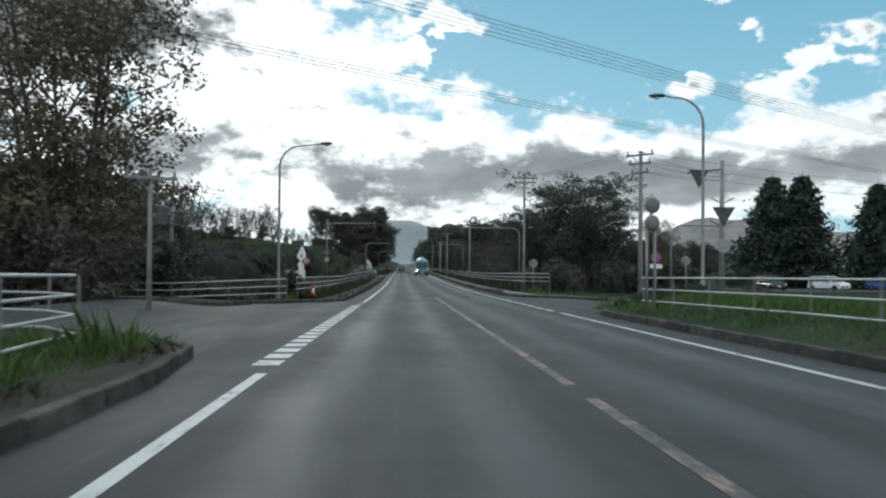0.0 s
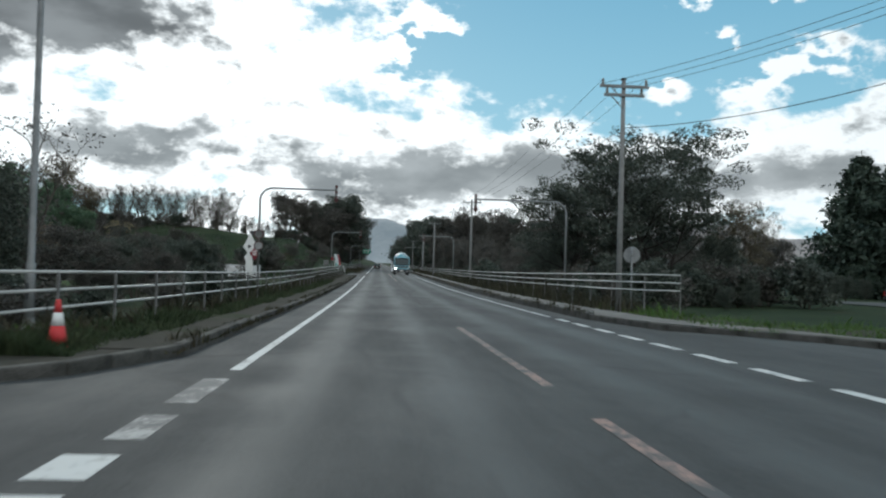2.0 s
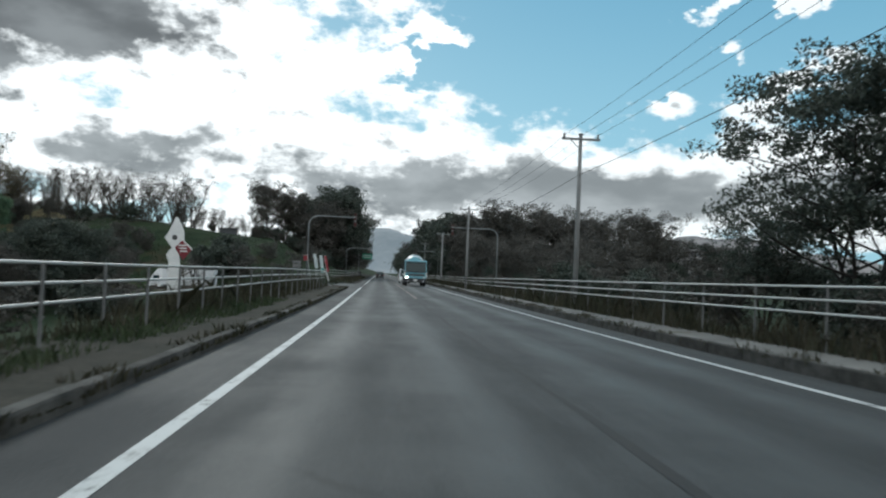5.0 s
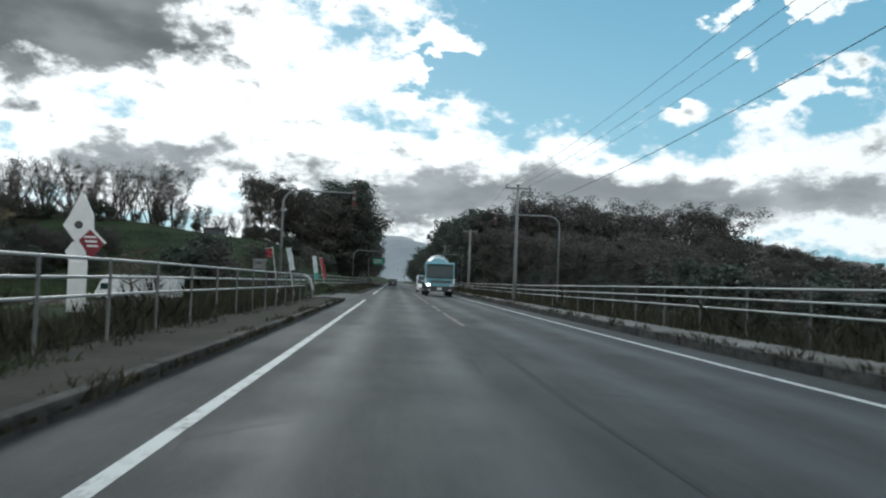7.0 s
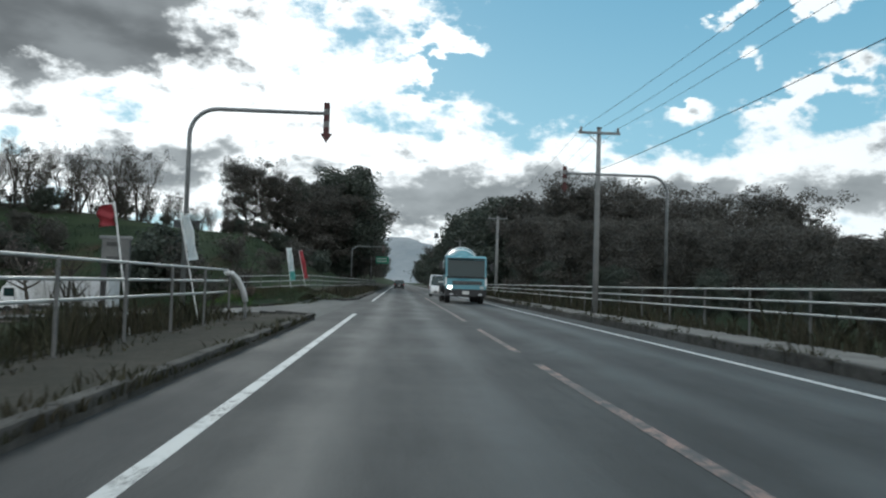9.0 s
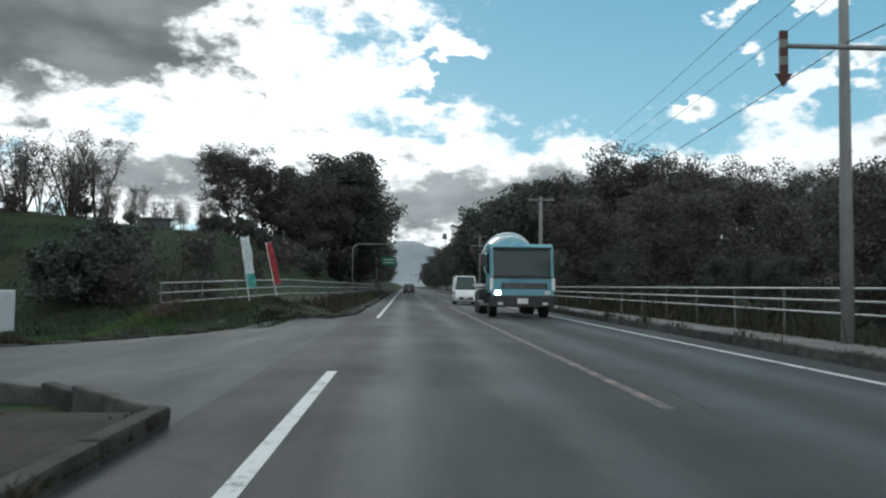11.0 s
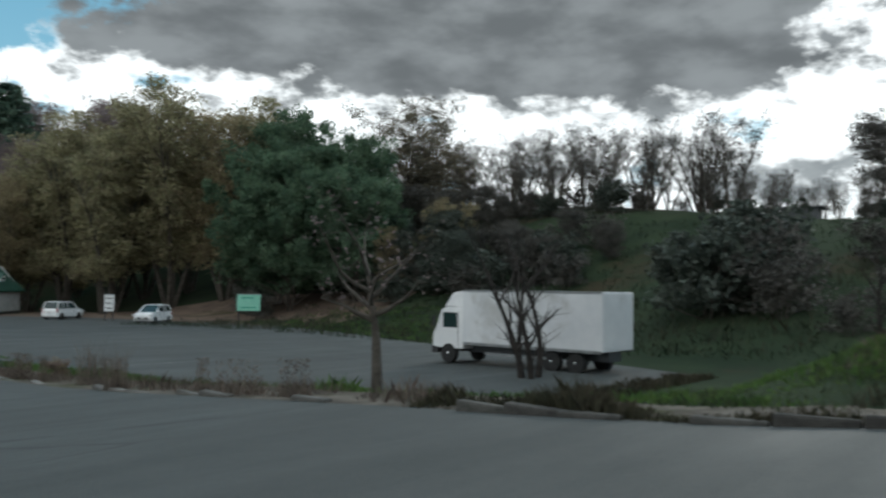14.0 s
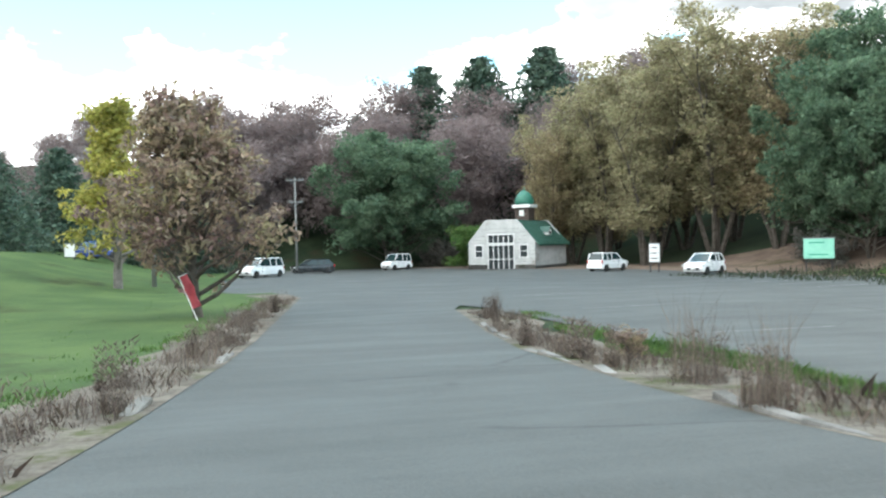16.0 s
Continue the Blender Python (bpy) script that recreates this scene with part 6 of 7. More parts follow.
# kinds (heights in metres)
T_STEMS = broadleaf(11, "tall many-stemmed tree with thinning brown leaves", 15, 5.6, 0.2, 5, 50, 10, 46, 0.11, M_BARK, L_TAN, "vase", 0.6, 0.05, 0.7)
T_DARK = broadleaf(12, "dense dark green broadleaf tree in the roadside wood", 11, 4.6, 0.10, 1, 28, 8, 66, 0.155, M_BARK, L_DARK, "round", 0.86, twigging=False)
T_DARK2 = broadleaf(13, "dense brown-green broadleaf tree in the roadside wood", 12, 4.4, 0.08, 2, 30, 8, 60, 0.155, M_BARK, L_BROWN, "round", 0.86, twigging=False)
T_FEATHER = broadleaf(14, "wide feathery dark tree overhanging the pavement", 12.5, 6.6, 0.30, 4, 46, 9, 62, 0.12, M_BARKD, L_DARK, "round", 0.70, 0.04, 0.5, flat_=0.5)
T_CROWN = broadleaf(31, "tall dark tree with a rounded crown on a bare trunk", 12, 5.0, 0.2, 3, 44, 9, 56, 0.12, M_BARKD, L_BROWN, "round", 0.7, 0.03, 0.6, flat_=0.6)
T_THIN = broadleaf(15, "slender half-bare tree on the ridge", 9, 2.6, 0.3, 3, 33, 10, 13, 0.085, M_BARK, L_BROWN, "vase", 0.42, 0.12, 1.1, "ridge trees")
T_THIN2 = broadleaf(16, "slender nearly bare tree on the ridge", 9.5, 2.8, 0.26, 4, 40, 10, 7, 0.085, M_BARK, L_BROWN, "vase", 0.42, 0.25, 1.2, "ridge trees")
T_BUSH = broadleaf(17, "dark untidy bush beside the road", 3.2, 2.0, 0.04, 4, 20, 5, 26, 0.16, M_BARK, L_DARK, "round", 0.42, 0.0, 0.5, "bushes", "bush", False)
T_BUSHB = broadleaf(18, "brown half-bare bush on rough ground", 3.0, 1.9, 0.04, 5, 22, 5, 16, 0.13, M_BARK, L_BROWN, "round", 0.4, 0.1, 0.6, "bushes", "bush", False)
T_BUSHR = broadleaf(29, "dry russet bush at the kerb", 3.0, 1.7, 0.03, 6, 24, 5, 26, 0.12, M_BARK, L_RED, "vase", 0.4, 0.1, 1.0, "russet bushes", "bush", False)
T_BUSHG = broadleaf(32, "bright yellow-green bush beside the pavilion", 4.4, 2.2, 0.04, 4, 24, 6, 60, 0.13, M_BARK, M_BLADE, "round", 0.5, 0.0, 0.6, "bushes", "bush", False)
settle_first(T_BUSHG, -97.0, 166.4, 1.0)
settle_first(T_BUSHR, -29.0, 148.4, 0.16)
T_YELLOW = broadleaf(19, "tall yellowing tree of the slope wood", 20, 5.2, 0.17, 4, 52, 9, 58, 0.145, M_BARK, L_YELLOW, "vase", 0.78, 0.08, 1.6, "slope wood")
T_OLIVE = broadleaf(20, "tall olive-leaved tree of the slope wood", 18, 5.0, 0.16, 4, 48, 9, 54, 0.145, M_BARK, L_OLIVE, "vase", 0.78, 0.10, 1.6, "slope wood")
T_MAUVE = broadleaf(21, "bare russet-twigged tree on the slope", 11, 4.4, 0.1, 3, 30, 8, 46, 0.15, M_BARK, L_MAUVE, "round", 0.85, 0.04, 0.8, "slope wood", twigging=False)
T_GREEN = broadleaf(22, "broad round deep green tree", 11.5, 8.2, 0.08, 3, 48, 10, 90, 0.18, M_BARK, L_GREEN, "round", 0.72, 0.0, 0.35, "round green trees", twigging=False)
T_RUSSET = broadleaf(23, "young tree with large russet and yellowing leaves", 8.9, 3.8, 0.10, 1, 54, 9, 20, 0.115, M_BARK, L_RED, "cone", 0.34, 0.04, 0.75, "lawn trees", droop=0.7, stretch=1.25)
T_GINKGO = broadleaf(24, "conical yellow-green ginkgo on the lawn", 10, 2.6, 0.14, 1, 40, 6, 34, 0.12, M_BARKL, L_GINKGO, "cone", 0.36, 0.0, 0.9, "lawn trees")
T_SPRUCE = conifer(25, "dark spruce in the distant yard", 12.5, 4.6, L_SPRUCE, whorls=30)
T_FIR = conifer(26, "dark fir rising from the hilltop wood", 11, 5.2, L_FIR, "hilltop firs", 20)

# western side at the start
settle_first(T_STEMS, -16.6, 36.5, 1.1, None, 40)
plant(T_STEMS, -27, 44, 0.8, turn=200)
settle_first(T_BUSH, -13, 38.5, 0.8)
settle_first(T_BUSHB, -15, 43.5, 0.8)
settle_first(T_DARK2, -19.5, 47, 0.75)
for i in range(40):
    y = 41 + i * 2.2 + random.uniform(-0.8, 0.8)
    x = -17 - 5.5 * (i % 3) - random.uniform(0, 3) - 0.05 * y
    kind = (T_DARK, T_DARK2, T_DARK2, T_THIN2)[i % 4]
    plant(kind, x, y, (random.uniform(0.55, 0.74) if kind is not T_THIN2 else random.uniform(1.0, 1.2)) * (1 - 0.36 * ease(72, 92, y)))
for i in range(16):
    plant((T_BUSH, T_BUSHB)[i % 2], -12.5 - random.uniform(0, 4), 40 + 4.4 * i + random.uniform(-1, 1), random.uniform(0.6, 0.95))
for x, y, s in ((-24, 30, 0.7), (-30, 24, 0.75), (-33, 34, 0.9), (-22, 41, 0.7), (-38, 16, 0.8)):
    plant(T_DARK2, x, y, s)

for x, y, s in ((-14, 33.5, 1.1), (-17, 34.5, 1.3), (-20, 33, 1.35), (-23.5, 35.5, 1.4), (-16, 38.5, 1.3), (-20.5, 38, 1.5), (-26, 31, 1.5), (-28, 37, 1.6)):
    plant(T_BUSHB, x, y, s)

# ridge of the grassy hill
settle_first(T_THIN, -35, 211, 1.0)
settle_first(T_THIN2, -38, 212, 0.95)
for i in range(26):
    x = -37.5 - 1.5 * i + random.uniform(-0.6, 0.6)
    plant((T_THIN, T_THIN2, T_THIN2)[i % 3], x, 212 + 2.5 * math.sin(i * 1.7), random.uniform(0.7, 0.9) + 0.006 * i)
for i in range(14):
    plant((T_BUSHB, T_BUSH)[i % 2], -14 - 3.6 * i, 216 + 3 * math.sin(i), random.uniform(0.45, 0.9))
plant(T_STEMS, -71, 209, 0.84, turn=10)
plant(T_STEMS, -64, 207, 0.55, turn=100)
for x, y, s in ((-56, 204, 0.55), (-60.5, 203, 0.62), (-66, 203, 0.7), (-76, 205, 0.75)):
    plant(T_DARK2, x, y, s)
settle_first(T_CROWN, -23.2, 222.5, 0.84, None, 70)
for i in range(9):
    plant((T_BUSHB, T_BUSH)[i % 2], -14.5 - 1.25 * i, 214 + 3 * random.random(), random.uniform(0.6, 0.95))
plant(T_CROWN, -20.0, 225.5, 0.88, turn=190)
for i in range(16):
    plant((T_THIN2, T_THIN)[i % 2], -23.5 - 0.95 * i, 211 + 2 * math.sin(i * 2.3), random.uniform(0.28, 0.46))
for i in range(15):
    plant((T_BUSHB, T_BUSH, T_BUSHB)[i % 3], -43 - 2.4 * i, 209.5 + random.uniform(-1, 2), random.uniform(0.75, 1.15))

# dark trees that close the western side of the road further on
for i, (x, y, s) in enumerate(((-13.0, 223, 1.22), (-10.4, 229, 1.3), (-16.2, 228, 0.95), (-16.4, 233, 1.0), (-10.2, 238, 1.3), (-10.6, 247, 1.25), (-10.2, 256, 1.05), (-13.4, 263, 1.1), (-10.4, 273, 1.05), (-10.6, 293, 1.1), (-10.8, 316, 1.1), (-14, 331, 1.2), (-11, 346, 1.1), (-11, 381, 1.1), (-11.5, 421, 1.1), (-12, 471, 1.1), (-12.5, 541, 1.1), (-13.5, 641, 1.2), (-16, 781, 1.2))):
    plant((T_DARK2, T_DARK)[i % 2], x, y, s)
for i in range(12):
    plant(T_BUSH, -10.5 - random.uniform(0, 3), 200 + 6.5 * i, random.uniform(0.7, 1.0))
for i in range(14):
    x = -38 - 18 * (i / 14) - random.uniform(0, 1.5)
    plant((T_BUSHB, T_BUSH, T_BUSH)[i % 3], x, 187 + 7 * random.random(), random.uniform(0.8, 1.25))
for x, y, s in ((-41, 190, 0.4), (-45, 192, 0.46), (-49, 189, 0.42), (-53, 193, 0.5), (-57, 191, 0.46), (-62, 195, 0.55)):
    plant((T_DARK2, T_DARK)[int(y) % 2], x, y, s)
for x, y, s in ((-20.6, 178, 1.1), (-22.2, 180, 1.5), (-24.2, 179, 1.6), (-26.3, 181.5, 1.4), (-23.2, 183, 1.7)):
    plant((T_BUSHB, T_BUSH)[int(y) % 2], x, y, s)
for i in range(9):
    plant((T_DARK2, T_BUSHB)[i % 2], -38 - 2.6 * i, 194 + 5 * random.random(), random.uniform(0.3, 0.4) if i % 2 == 0 else 1.1)
for i in range(14):
    plant((T_DARK2, T_DARK)[i % 2], -20 - 11 * random.random(), 108 + 1.5 * i, random.uniform(0.36, 0.46))
for x, y, s in ((-17.2, 176, 0.7), (-16.0, 181, 0.75), (-14.5, 188, 0.9), (-18.5, 189, 1.0), (-13, 196, 1.0)):
    plant(T_BUSHB, x, y, s)

# eastern side: feathery trees over the pavement, woods, spruces
settle_first(T_FEATHER, 16.9, 81.0, 0.82, None, 20)
plant(T_FEATHER, 13.1, 90.2, 0.78, turn=130)
plant(T_FEATHER, 19.0, 88.0, 0.80, turn=60)
plant(T_FEATHER, 12.6, 95.5, 0.42, turn=250)
plant(T_STEMS, 25.5, 86, 0.42, turn=20)
settle_first(T_DARK, 21, 80, 0.36)
for i, (x, y, s) in enumerate(((26.5, 101, 0.66), (30, 103, 0.64), (33.5, 99, 0.56), (37, 105, 0.62), (41, 101, 0.56))):
    plant((T_DARK, T_DARK2)[i % 2], x, y, s)
for i in range(26):
    plant((T_BUSH, T_BUSHB)[i % 2], 12.5 + 13 * random.random(), 74 + 26 * random.random(), random.uniform(0.7, 1.05))
# scrub that grows taller towards the wood's front
for i in range(58):
    y = 104 + 1.5 * i + random.uniform(-0.7, 0.7)
    x = 10.8 + (2.5 + 0.22 * (y - 100)) * (i % 4) / 3 * random.uniform(0.75, 1.1)
    high = 1.1 + 0.108 * max(0.0, y - 102)
    if high < 3.4:
        plant((T_BUSH, T_BUSHB)[i % 2], x, y, high / 3.3)
    else:
        plant((T_DARK, T_DARK2, T_DARK)[i % 3], x, y, high / 11.5)
# the front of a deep wood set back from the road
for i in range(17):
    x = 12.5 + 2.1 * i + random.uniform(-0.5, 0.5)
    plant((T_DARK, T_DARK2, T_DARK, T_CROWN)[i % 4], x, 196 + 5 * math.sin(i * 1.9) + 0.12 * x, random.uniform(1.14, 1.28))
for i in range(16):
    plant((T_DARK, T_DARK2)[i % 2], 46 + 3.4 * i, 205 + 3 * i, 1.12 - 0.02 * i)
settle_first(T_SPRUCE, 49.3, 110, 1.27)
for x, y, s in ((52.5, 108, 1.0), (56.5, 97, 0.86), (62, 99, 0.8), (68, 100, 0.95), (75, 98, 0.9)):
    plant(T_SPRUCE, x, y, s)
far_east = []
for i in range(36):
    y = 142 + i * 4.2
    x = 11.6 + 5.0 * (i % 3) + random.uniform(-0.8, 1.2) - 0.008 * (y - 140)
    s = (random.uniform(0.84, 1.02) + 0.001 * (y - 140)) * (1 if y > 174 else 0.7)
    if y > 203:
        far_east.append(((T_DARK, T_DARK2, T_DARK)[i % 3], x, y, s))
for i in range(16):
    far_east.append(((T_DARK, T_DARK2)[i % 2], 11.5 + 4 * (i % 2), 300 + 24 * i + random.uniform(-3, 3), random.uniform(1.0, 1.2)))
wood("dark woods along the eastern side further on", far_east, 51)
for x, y, s in ((14, 74, 0.36), (17, 70, 0.3), (20, 73, 0.36), (23, 77, 0.4), (40, 97, 0.5), (45, 102, 0.45), (54, 101, 0.5), (36, 92, 0.4)):
    plant(T_DARK, x, y, s)
for i in range(16):
    plant((T_BUSH, T_BUSHB)[i % 2], 9.3 + random.uniform(0, 3), 62 + 2.4 * i, random.uniform(0.55, 0.8))
for x, y, s in ((6.6, 28.6, 0.2), (7.6, 29.4, 0.26), (5.6, 27.2, 0.14), (9.6, 30.6, 0.3), (11.5, 30.2, 0.34)):
    plant((T_BUSH, T_BUSHB)[int(10 * x) % 2], x, y, s, z=0.12)
plant(T_BUSH, 6.6, 60.5, 0.36)
plant(T_BUSHB, 6.5, 63.5, 0.3)

# slope wood behind the car park
settle_first(T_YELLOW, -92, 184, 1.03)
for i, (x, y, s) in enumerate(((-86, 187, 1.14), (-80.5, 190, 1.05), (-97, 181, 1.02), (-103, 180, 0.86), (-90, 192, 1.09), (-84, 196, 0.95), (-96, 190, 1.05), (-107, 186, 0.9), (-101, 190, 1.0), (-88.5, 181, 0.86), (-111, 182, 0.86))):
    plant((T_YELLOW, T_OLIVE, T_YELLOW)[i % 3] if i else T_YELLOW, x, y, s * 0.95, sxy=s)
settle_first(T_OLIVE, -100, 175.5, 0.72)
settle_first(T_GREEN, -112.5, 160.5, 1.05, None, 15)
for x, y, s in ((-71, 189.5, 1.0), (-67, 187.5, 0.82), (-61.5, 190.5, 0.76), (-76.5, 196, 1.08), (-68, 196, 0.9)):
    plant(T_GREEN, x, y, s, sxy=s * 0.72)
for x, y, s in ((-57, 190, 0.45), (-54, 194, 0.5), (-112, 190, 0.95), (-106, 196, 1.05), (-99, 200, 1.1)):
    plant(T_OLIVE, x, y, s)
settle_first(T_MAUVE, -128, 152, 1.0)
slope = []
for i in range(38):
    x, y = -120 - 5.5 * (i % 5) - random.uniform(0, 3), 98 + 2.9 * i + random.uniform(-2, 2)
    slope.append((T_MAUVE, x, y, random.uniform(1.15, 1.5) * (1.0 if y > 136 else 0.55)))
wood("bare mauve-brown wood covering the slope", slope, 52, 1)
for i in range(9):
    plant(T_BUSHB, -104 - random.uniform(0, 14), 168 + random.uniform(-3, 14), random.uniform(0.8, 1.2))
for i in range(3):
    plant((T_BUSHB, T_BUSH)[i % 2], -67 - 2.6 * i, 184.5 + random.uniform(-1.0, 2.5), random.uniform(0.7, 1.1))
settle_first(T_FIR, -149, 162.5, 1.1)
for x, y, s in ((-147, 173.5, 1.78), (-143.5, 182, 1.97), (-141, 192, 1.9), (-150, 152, 1.0), (-148, 140, 0.8), (-138, 190, 1.0)):
    plant(T_FIR, x, y, s)

# lawn trees south of the driveway, and two thin trunks by the car park
settle_first(T_RUSSET, -45.8, 141.2, 0.9, None, 0)
settle_first(T_GINKGO, -66.8, 136.0, 1.22)
plant(T_RUSSET, -96, 120, 0.9)
plant(T_RUSSET, -57, 130.3, 0.62)
for x, y, s in ((-88, 124, 0.75), (-99, 127, 0.85), (-107, 133, 0.8), (-112, 138, 0.8)):
    plant(T_FIR, x, y, s)
for x, y, s in ((-105, 126, 0.7), (-115, 132, 0.8), (-98, 118, 0.7)):
    plant(T_MAUVE, x, y, s)
T_FORK = broadleaf(27, "bare forked tree on the island by the parked truck", 4.4, 2.0, 0.18, 4, 24, 7, 2, 0.05, M_BARKD, L_BROWN, "vase", 0.25, 0.7, 1.2, "island trees", girth=1.7)
settle_first(T_FORK, -22.5, 159.9, 1.0, None, 30)
T_LEAN = broadleaf(28, "half-bare spreading tree with a thick pale trunk", 4.6, 3.0, 0.62, 1, 9, 8, 4, 0.07, M_BARK, L_MAUVE, "vase", 0.4, 0.4, 0.25, "island trees", girth=1.7)
settle_first(T_LEAN, -22.3, 152.9, 0.85, None, 200)
plant(T_FORK, -13.2, 164, 0.8)

# small russet bushes on the planted island and beside the driveway
for i, (x, y, s) in enumerate(((-24.5, 147.6, 0.2), (-27, 148.0, 0.26), (-30.5, 148.1, 0.3), (-33.5, 148.5, 0.24), (-37.5, 149.2, 0.26), (-40.5, 149.9, 0.28), (-27.5, 140.9, 0.24), (-30, 141.4, 0.3), (-32.5, 141.6, 0.36), (-36, 142.0, 0.3), (-41, 142.6, 0.28), (-47, 144.2, 0.3), (-50, 144.6, 0.28))):
    plant(T_BUSHR, x, y, s * 0.62)

# far woods towards the horizon
rng_far = np.random.default_rng(40)
cs = []
for i in range(150):
    a = rng_far.uniform(-1.25, 1.25)
    d = rng_far.uniform(260, 900)
    x, y = d * math.sin(a), d * math.cos(a)
    if -13 < x < 13:
        continue
    r = rng_far.uniform(5, 9)
    cs.append(np.array((x, y, 1.0)) + rng_far.normal(size=(130, 3)) * np.array((r, r, 3.6)) * 0.55 + np.array((0, 0, 4.0)))
cs = np.concatenate(cs)
woods = part("far_woods", leaf_mesh("far_woods", cs, rng_far.uniform(0.5, 1.3, len(cs)), rng_far, L_DARK), None)
tagged(woods, "dark distant woods along the plain", "woods", kind="stuff")

# ---- grass and weeds ----


def tufts(name, label, region, count, m, high, seed, height, wide=0.012, lean=0.35):
    """Blades of grass or weed stalks: region gives a place for two random numbers."""
    rng = np.random.default_rng(seed)
    p = np.array([region(rng.random(), rng.random()) for _ in range(count)])
    z = np.array([height(x, y) for x, y in p])
    h = high * rng.uniform(0.4, 1.3, count) * (0.2 + 1.3 * np.array([max(0.0, 0.45 + 1.3 * noise.noise((x * 0.7, y * 0.7, seed))) for x, y in p]))
    a = rng.uniform(0, 6.28, count)
    w = wide * rng.uniform(0.6, 1.5, count)
    off = rng.normal(size=(count, 2)) * lean * h[:, None]
    base = np.column_stack([p, z - 0.03])
    sidev = np.column_stack([np.cos(a) * w, np.sin(a) * w, 0 * a])
    mid = base + np.column_stack([off * 0.35, h * 0.6])
    tip = base + np.column_stack([off, h])
    v = np.stack([base - sidev, base + sidev, mid + sidev * 0.8, tip, mid - sidev * 0.8], 1).reshape(-1, 3)
    me = bpy.data.meshes.new(name)
    me.vertices.add(5 * count)
    me.vertices.foreach_set("co", v.ravel())
    me.loops.add(5 * count)
    me.loops.foreach_set("vertex_index", np.arange(5 * count))
    me.polygons.add(count)
    me.polygons.foreach_set("loop_start", np.arange(0, 5 * count, 5))
    me.materials.append(m)
    me.update(calc_edges=True)
    return tagged(part(name, me, None), label, "grass" if "grass" in name else "weeds", kind="stuff")


tufts("weeds", "dark dry weeds overgrowing the pavement edge", lambda a, b: (-4.42 - 0.6 * b * b - 0.9 * (b > 0.85) * b, 38 + 93 * a), 9000, M_WEEDG, 0.12, 1, lambda x, y: 0.10)
tufts("weeds", "tall dark weeds on the bank behind the fence", lambda a, b: (-6.3 - 1.5 * b, 84 + 42.5 * a), 11000, M_WEEDG, 0.5, 33, lambda x, y: 0.16, 0.007)
tufts("weeds", "dry weeds under the shoulder fence", lambda a, b: (-6.0 - 1.3 * b, 38 + 92 * a), 8000, M_WEEDG, 0.4, 2, lambda x, y: 0.12 - 0.45 * ease(6.4, 8.6, -x))
tufts("grass", "dull green grass on the verge before the fence", lambda a, b: (-5.4 - 1.2 * b, 37 + 60 * a * a), 16000, M_BLADEM, 0.20, 22, lambda x, y: 0.12)
tufts("grass", "bright grass on the corner under the fence", lambda a, b: (-6.5 - 7 * b, 34.5 + 6 * a), 6000, M_BLADE, 0.22, 3, lambda x, y: 0.1 - 0.4 * ease(6.4, 8.6, -x))
tufts("grass", "long green grass on the corner island", lambda a, b: (-5.2 - 6 * b, 2 + 10.5 * a), 6000, M_BLADE, 0.35, 4, lambda x, y: 0.14 - 0.5 * ease(7, 13, -x))
tufts("grass", "bright green grass on the bank behind the kerb", lambda a, b: (4.9 + 8 * b, 2 + 26 * a), 12000, M_BLADE, 0.28, 5, lambda x, y: 0.15 + 0.35 * ease(5.0, 7.5, x) - 0.6 * ease(9, 16, x))
tufts("grass", "green grass beyond the far corner", lambda a, b: (6 + 14 * a, 44 + 12 * b), 7000, M_BLADE, 0.25, 6, lambda x, y: max(land(x, y), 0.17 - 0.6 * ease(6.2, 9.5, x)))
tufts("weeds", "dry brown weeds along the eastern pavement", lambda a, b: (4.44 + 0.3 * b * b, 51 + 150 * a), 7000, M_WEEDG, 0.16, 7, lambda x, y: 0.15)
tufts("weeds", "tall dark weeds under the eastern fence", lambda a, b: (5.75 + 1.6 * b, 54 + 150 * a), 15000, M_WEEDG, 0.6, 8, lambda x, y: 0.17 - 0.6 * ease(6.2, 9.5, x))
tufts("grass", "green grass on the mound by the driveway mouth", lambda a, b: (-9.0 - 6.5 * b, 148.5 + 9 * a), 6000, M_BLADE, 0.13, 9, lambda x, y: land(x, y) + 0.03 if not on_asphalt(x, y) else -3.0)
tufts("weeds", "dry weeds along the verge beyond the driveway", lambda a, b: (-4.8 - 2.2 * b, 157 + 70 * a), 7000, M_WEEDG, 0.35, 10, lambda x, y: 0.12 + 0.3 * ease(5, 8, -x))
tufts("weeds", "tall russet weeds on the planted island", lambda a, b: (-16 - 26 * a, along(-16 - 26 * a, WEST_X, WEST_N) + 0.2 + 1.3 * b), 9000, M_WEED, 0.21, 11, lambda x, y: land(x, y), 0.005)
tufts("grass", "bright grass strip on the planted island", lambda a, b: (-17 - 25 * a, along(-17 - 25 * a, WEST_X, WEST_N) + 1.9 + (1.7 - 0.9 * a) * b), 9000, M_BLADE, 0.16, 12, lambda x, y: land(x, y))
tufts("weeds", "tall russet weeds beside the driveway", lambda a, b: (-17 - 36 * a, along(-17 - 36 * a, WEST_X, WEST_S) - 0.1 - 1.2 * b), 11000, M_WEED, 0.23, 13, lambda x, y: land(x, y), 0.005)
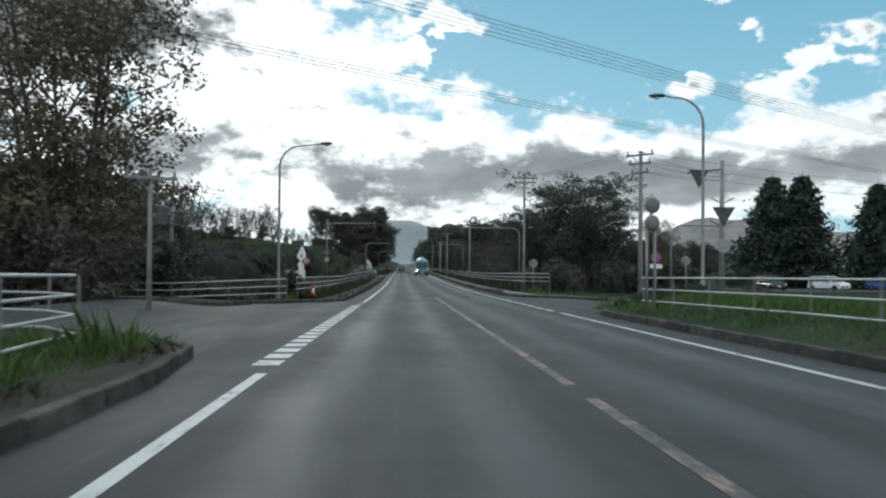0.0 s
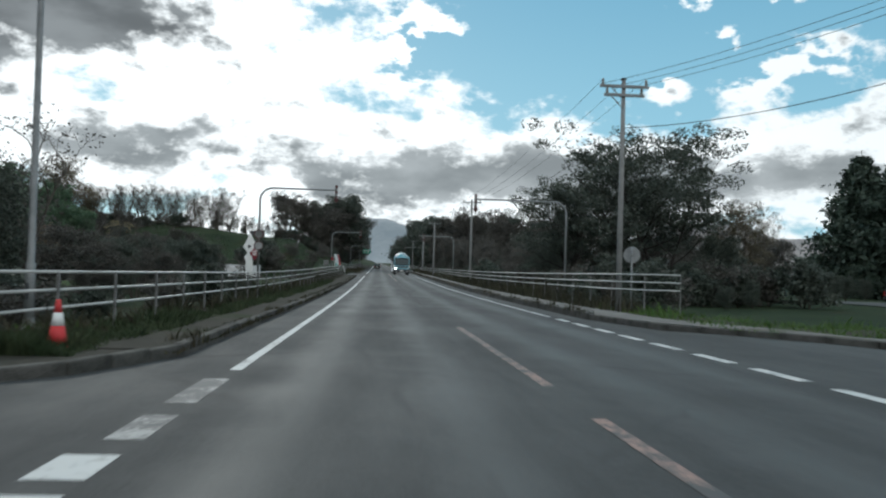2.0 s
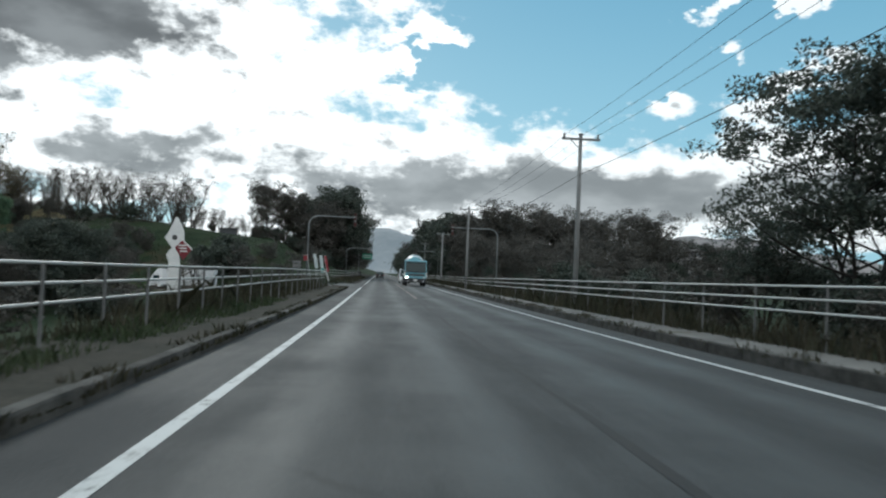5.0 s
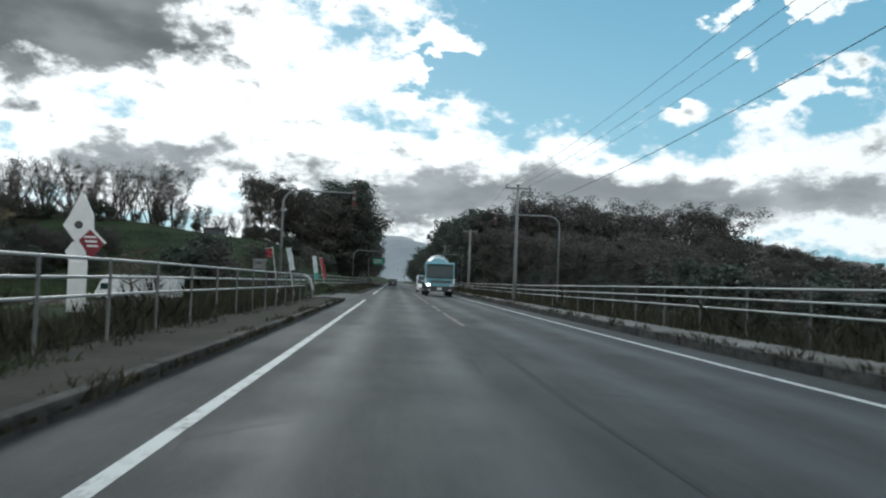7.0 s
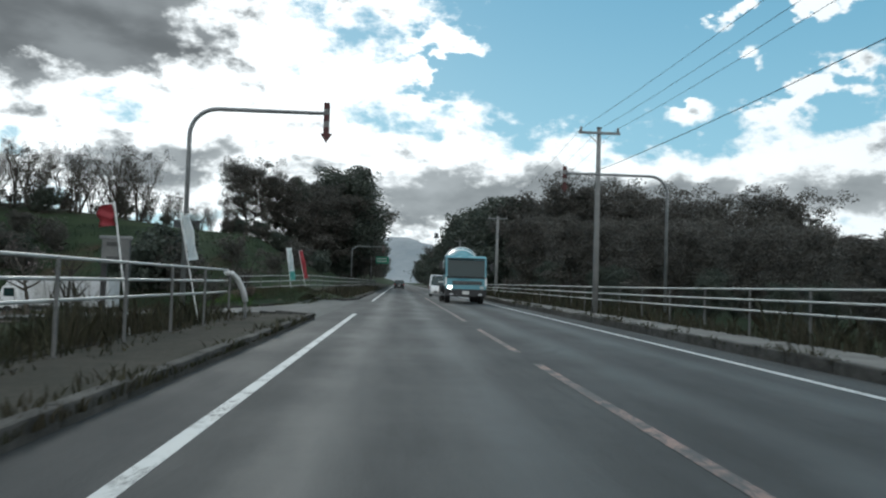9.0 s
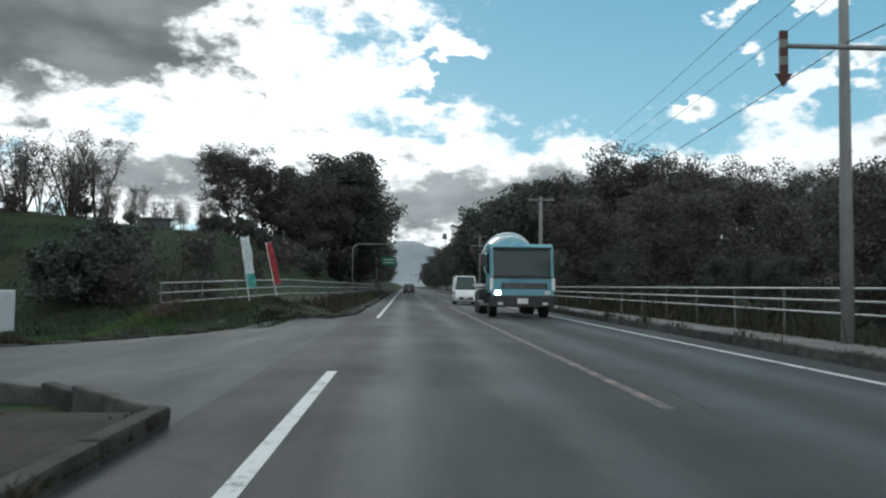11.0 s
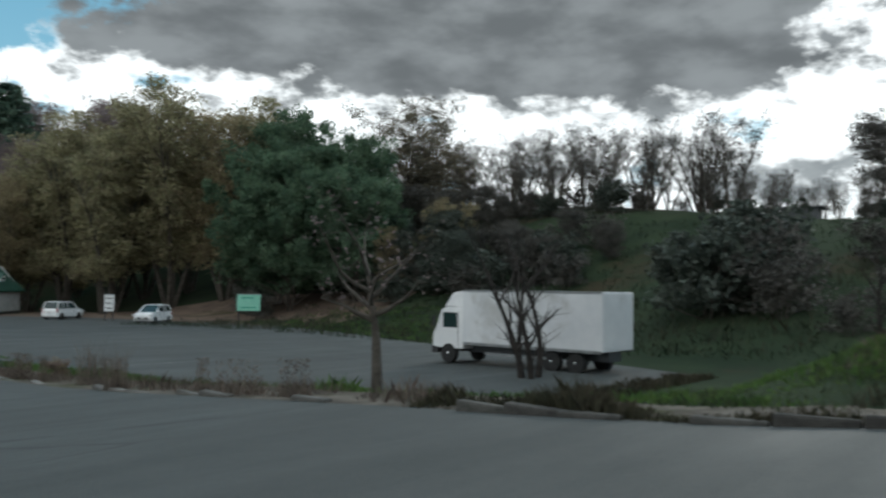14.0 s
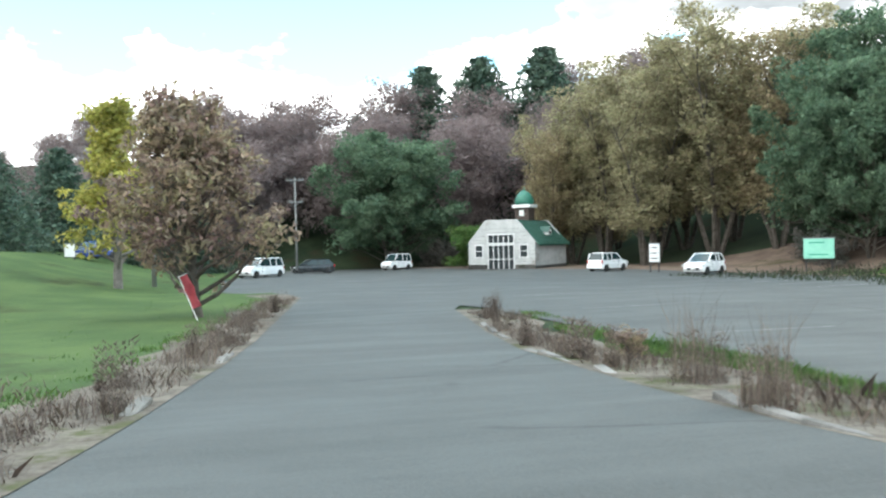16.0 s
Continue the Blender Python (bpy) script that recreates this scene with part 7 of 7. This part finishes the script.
def clumped(start, reach, number, line, away, spread):
    """A region of separate clumps strewn along an edge of the driveway."""
    def region(a, b):
        k = int(a * number)
        turn = (a * number - k) * 6.283
        x = start - reach * (k + 0.5 + 0.35 * math.sin(k * 5.3)) / number
        r = spread * math.sqrt(b) * (0.7 + 0.4 * math.sin(k * 2.1))
        x += 1.6 * r * math.cos(turn)
        return x, along(x, WEST_X, line) + away + 0.3 * math.sin(k * 3.7) + r * math.sin(turn)
    return region


def seeded(x, y):
    """Height of a seed head or withered leaf on its stalk."""
    f = abs(math.sin(x * 731.7 + y * 317.3) * 437.58) % 1.0
    return land(x, y) + 0.04 + 0.62 * f * f


for where, region, seed in (("on the planted island", clumped(-18, 22, 13, WEST_N, 0.5, 0.3), 25), ("along the lawn's edge", clumped(-23, 28, 17, WEST_S, -0.65, 0.38), 28)):
    tufts("weeds", "clumps of thin dry brown stalks " + where, region, 2200, M_WEED, 0.50, seed, land, 0.003, 0.16)
    tufts("weeds", "withered brown leaves and seed heads of weeds " + where, region, 9000, M_WEED, 0.05, seed + 1, seeded, 0.007, 0.9)
tufts("grass", "bright longer grass along the lawn's edge", lambda a, b: (-20 - 34 * a, along(-20 - 34 * a, WEST_X, WEST_S) - 1.35 - 0.8 * b), 6000, M_BLADE, 0.12, 27, lambda x, y: land(x, y) + 0.02, 0.01)
tufts("grass", "mown green lawn south of the driveway", lambda a, b: (-22 - 60 * a * a, along(-22 - 60 * a * a, WEST_X, WEST_S) - 1.2 - 16 * b), 9000, M_BLADE, 0.07, 14, lambda x, y: land(x, y) + 0.02, 0.012)
tufts("grass", "rough grass on the hillside", lambda a, b: (-16 - 50 * a, 170 + 34 * b), 16000, M_BLADED, 0.3, 15, lambda x, y: land(x, y), 0.03)
tufts("weeds", "dark weeds and dry stalks over the driveway kerb", lambda a, b: (-5.0 - 11 * a, along(-5.0 - 11 * a, WEST_X, WEST_N) - 0.1 + 0.8 * b), 8000, M_WEEDG, 0.2, 16, lambda x, y: land(x, y) + 0.05, 0.01)
tufts("weeds", "tan dry grass tussock at the fence end", lambda a, b: (-10.45 + 1.7 * (a - 0.5), 150.8 + 1.4 * (b - 0.5)), 2600, M_WEED, 0.17, 17, lambda x, y: land(x, y) + 0.08, 0.006, 0.5)
tufts("grass", "dull green grass over the corner mound", lambda a, b: (-5.2 - 8.5 * b, 148.2 + 9.5 * a), 11000, M_BLADEM, 0.14, 35, lambda x, y: land(x, y) + 0.05 if not on_asphalt(x, y) else -3.0, 0.009)
tufts("weeds", "brown dry weeds over the corner mound", lambda a, b: (-4.9 - 4.5 * b - 1.5 * (1 - a), 148.6 + 9.5 * a), 12000, M_WEEDG, 0.15, 18, lambda x, y: land(x, y) + 0.05 if not on_asphalt(x, y) else -3.0, 0.01)
tufts("grass", "green grass on the slope beyond the car park", lambda a, b: (-29 - 34 * a, along(-29 - 34 * a, LOT_X, LOT_N) + 0.3 + 12 * b), 15000, M_BLADE, 0.2, 34, lambda x, y: land(x, y), 0.02)
tufts("weeds", "dry bramble stalks on the hillside", lambda a, b: (-18 - 44 * a, 171 + 16 * b), 4500, M_WEEDG, 0.42, 19, lambda x, y: land(x, y), 0.02)
tufts("grass", "bright grass between the driveway and the parked truck", lambda a, b: (-9.5 - 12 * a, 148.6 + 6.0 * b), 20000, M_BLADE, 0.15, 20, lambda x, y: land(x, y) + 0.03 if not on_asphalt(x, y) else -3.0)
tufts("weeds", "dry stalks on the dirt of the corner island", lambda a, b: (-4.8 - 4.5 * a, 5.5 + 6.0 * b), 2500, M_WEEDG, 0.14, 21, lambda x, y: 0.12)
tufts("grass", "ragged grass along the car park's near edge", lambda a, b: (-18.6 - 14 * a, along(-18.6 - 14 * a, LOT_X, LOT_S) - 0.7 + 0.9 * b), 9000, M_BLADE, 0.2, 23, lambda x, y: land(x, y) + 0.03, 0.007)
tufts("weeds", "dry weeds along the car park's eastern edge", lambda a, b: (-19.4 + 1.0 * b, 152.2 + 12.5 * a), 3500, M_WEEDG, 0.22, 24, lambda x, y: land(x, y) + 0.03)

# ---- the road's long profile: it falls gently towards the middle of the walk, and everything stands on it ----
SAG_FROM, SAG_TO, FALL = 30.0, 115.0, 0.015


def lift(y):
    """How far the place lies above the level of the car park's end at a distance along the road."""
    if y >= SAG_TO:
        return 0.0
    u = max(0.0, (y - SAG_FROM) / (SAG_TO - SAG_FROM))
    return (SAG_TO - SAG_FROM) * FALL * (0.5 - u + u ** 3 - u ** 4 / 2) + FALL * max(0.0, SAG_FROM - max(y, -60.0))


def raise_mesh(me):
    n = len(me.vertices)
    v = np.empty(3 * n)
    me.vertices.foreach_get("co", v)
    v = v.reshape(-1, 3)
    if v[:, 1].min() < SAG_TO:
        at = np.linspace(-60.0, SAG_TO, 400)
        v[:, 2] += np.interp(v[:, 1], at, [lift(y) for y in at])
        me.vertices.foreach_set("co", v.ravel())
        me.update()


def raise_thing(ob):
    at_origin = ob.matrix_basis == Matrix.Identity(4)
    if at_origin and ob.type == "MESH":
        raise_mesh(ob.data)
    elif at_origin:
        for child in ob.children:
            raise_thing(child)
    else:
        ob.location.z += lift(ob.location.y)


for ob in [o for o in scene.objects if o.parent is None and o.type in ("MESH", "EMPTY")]:
    raise_thing(ob)
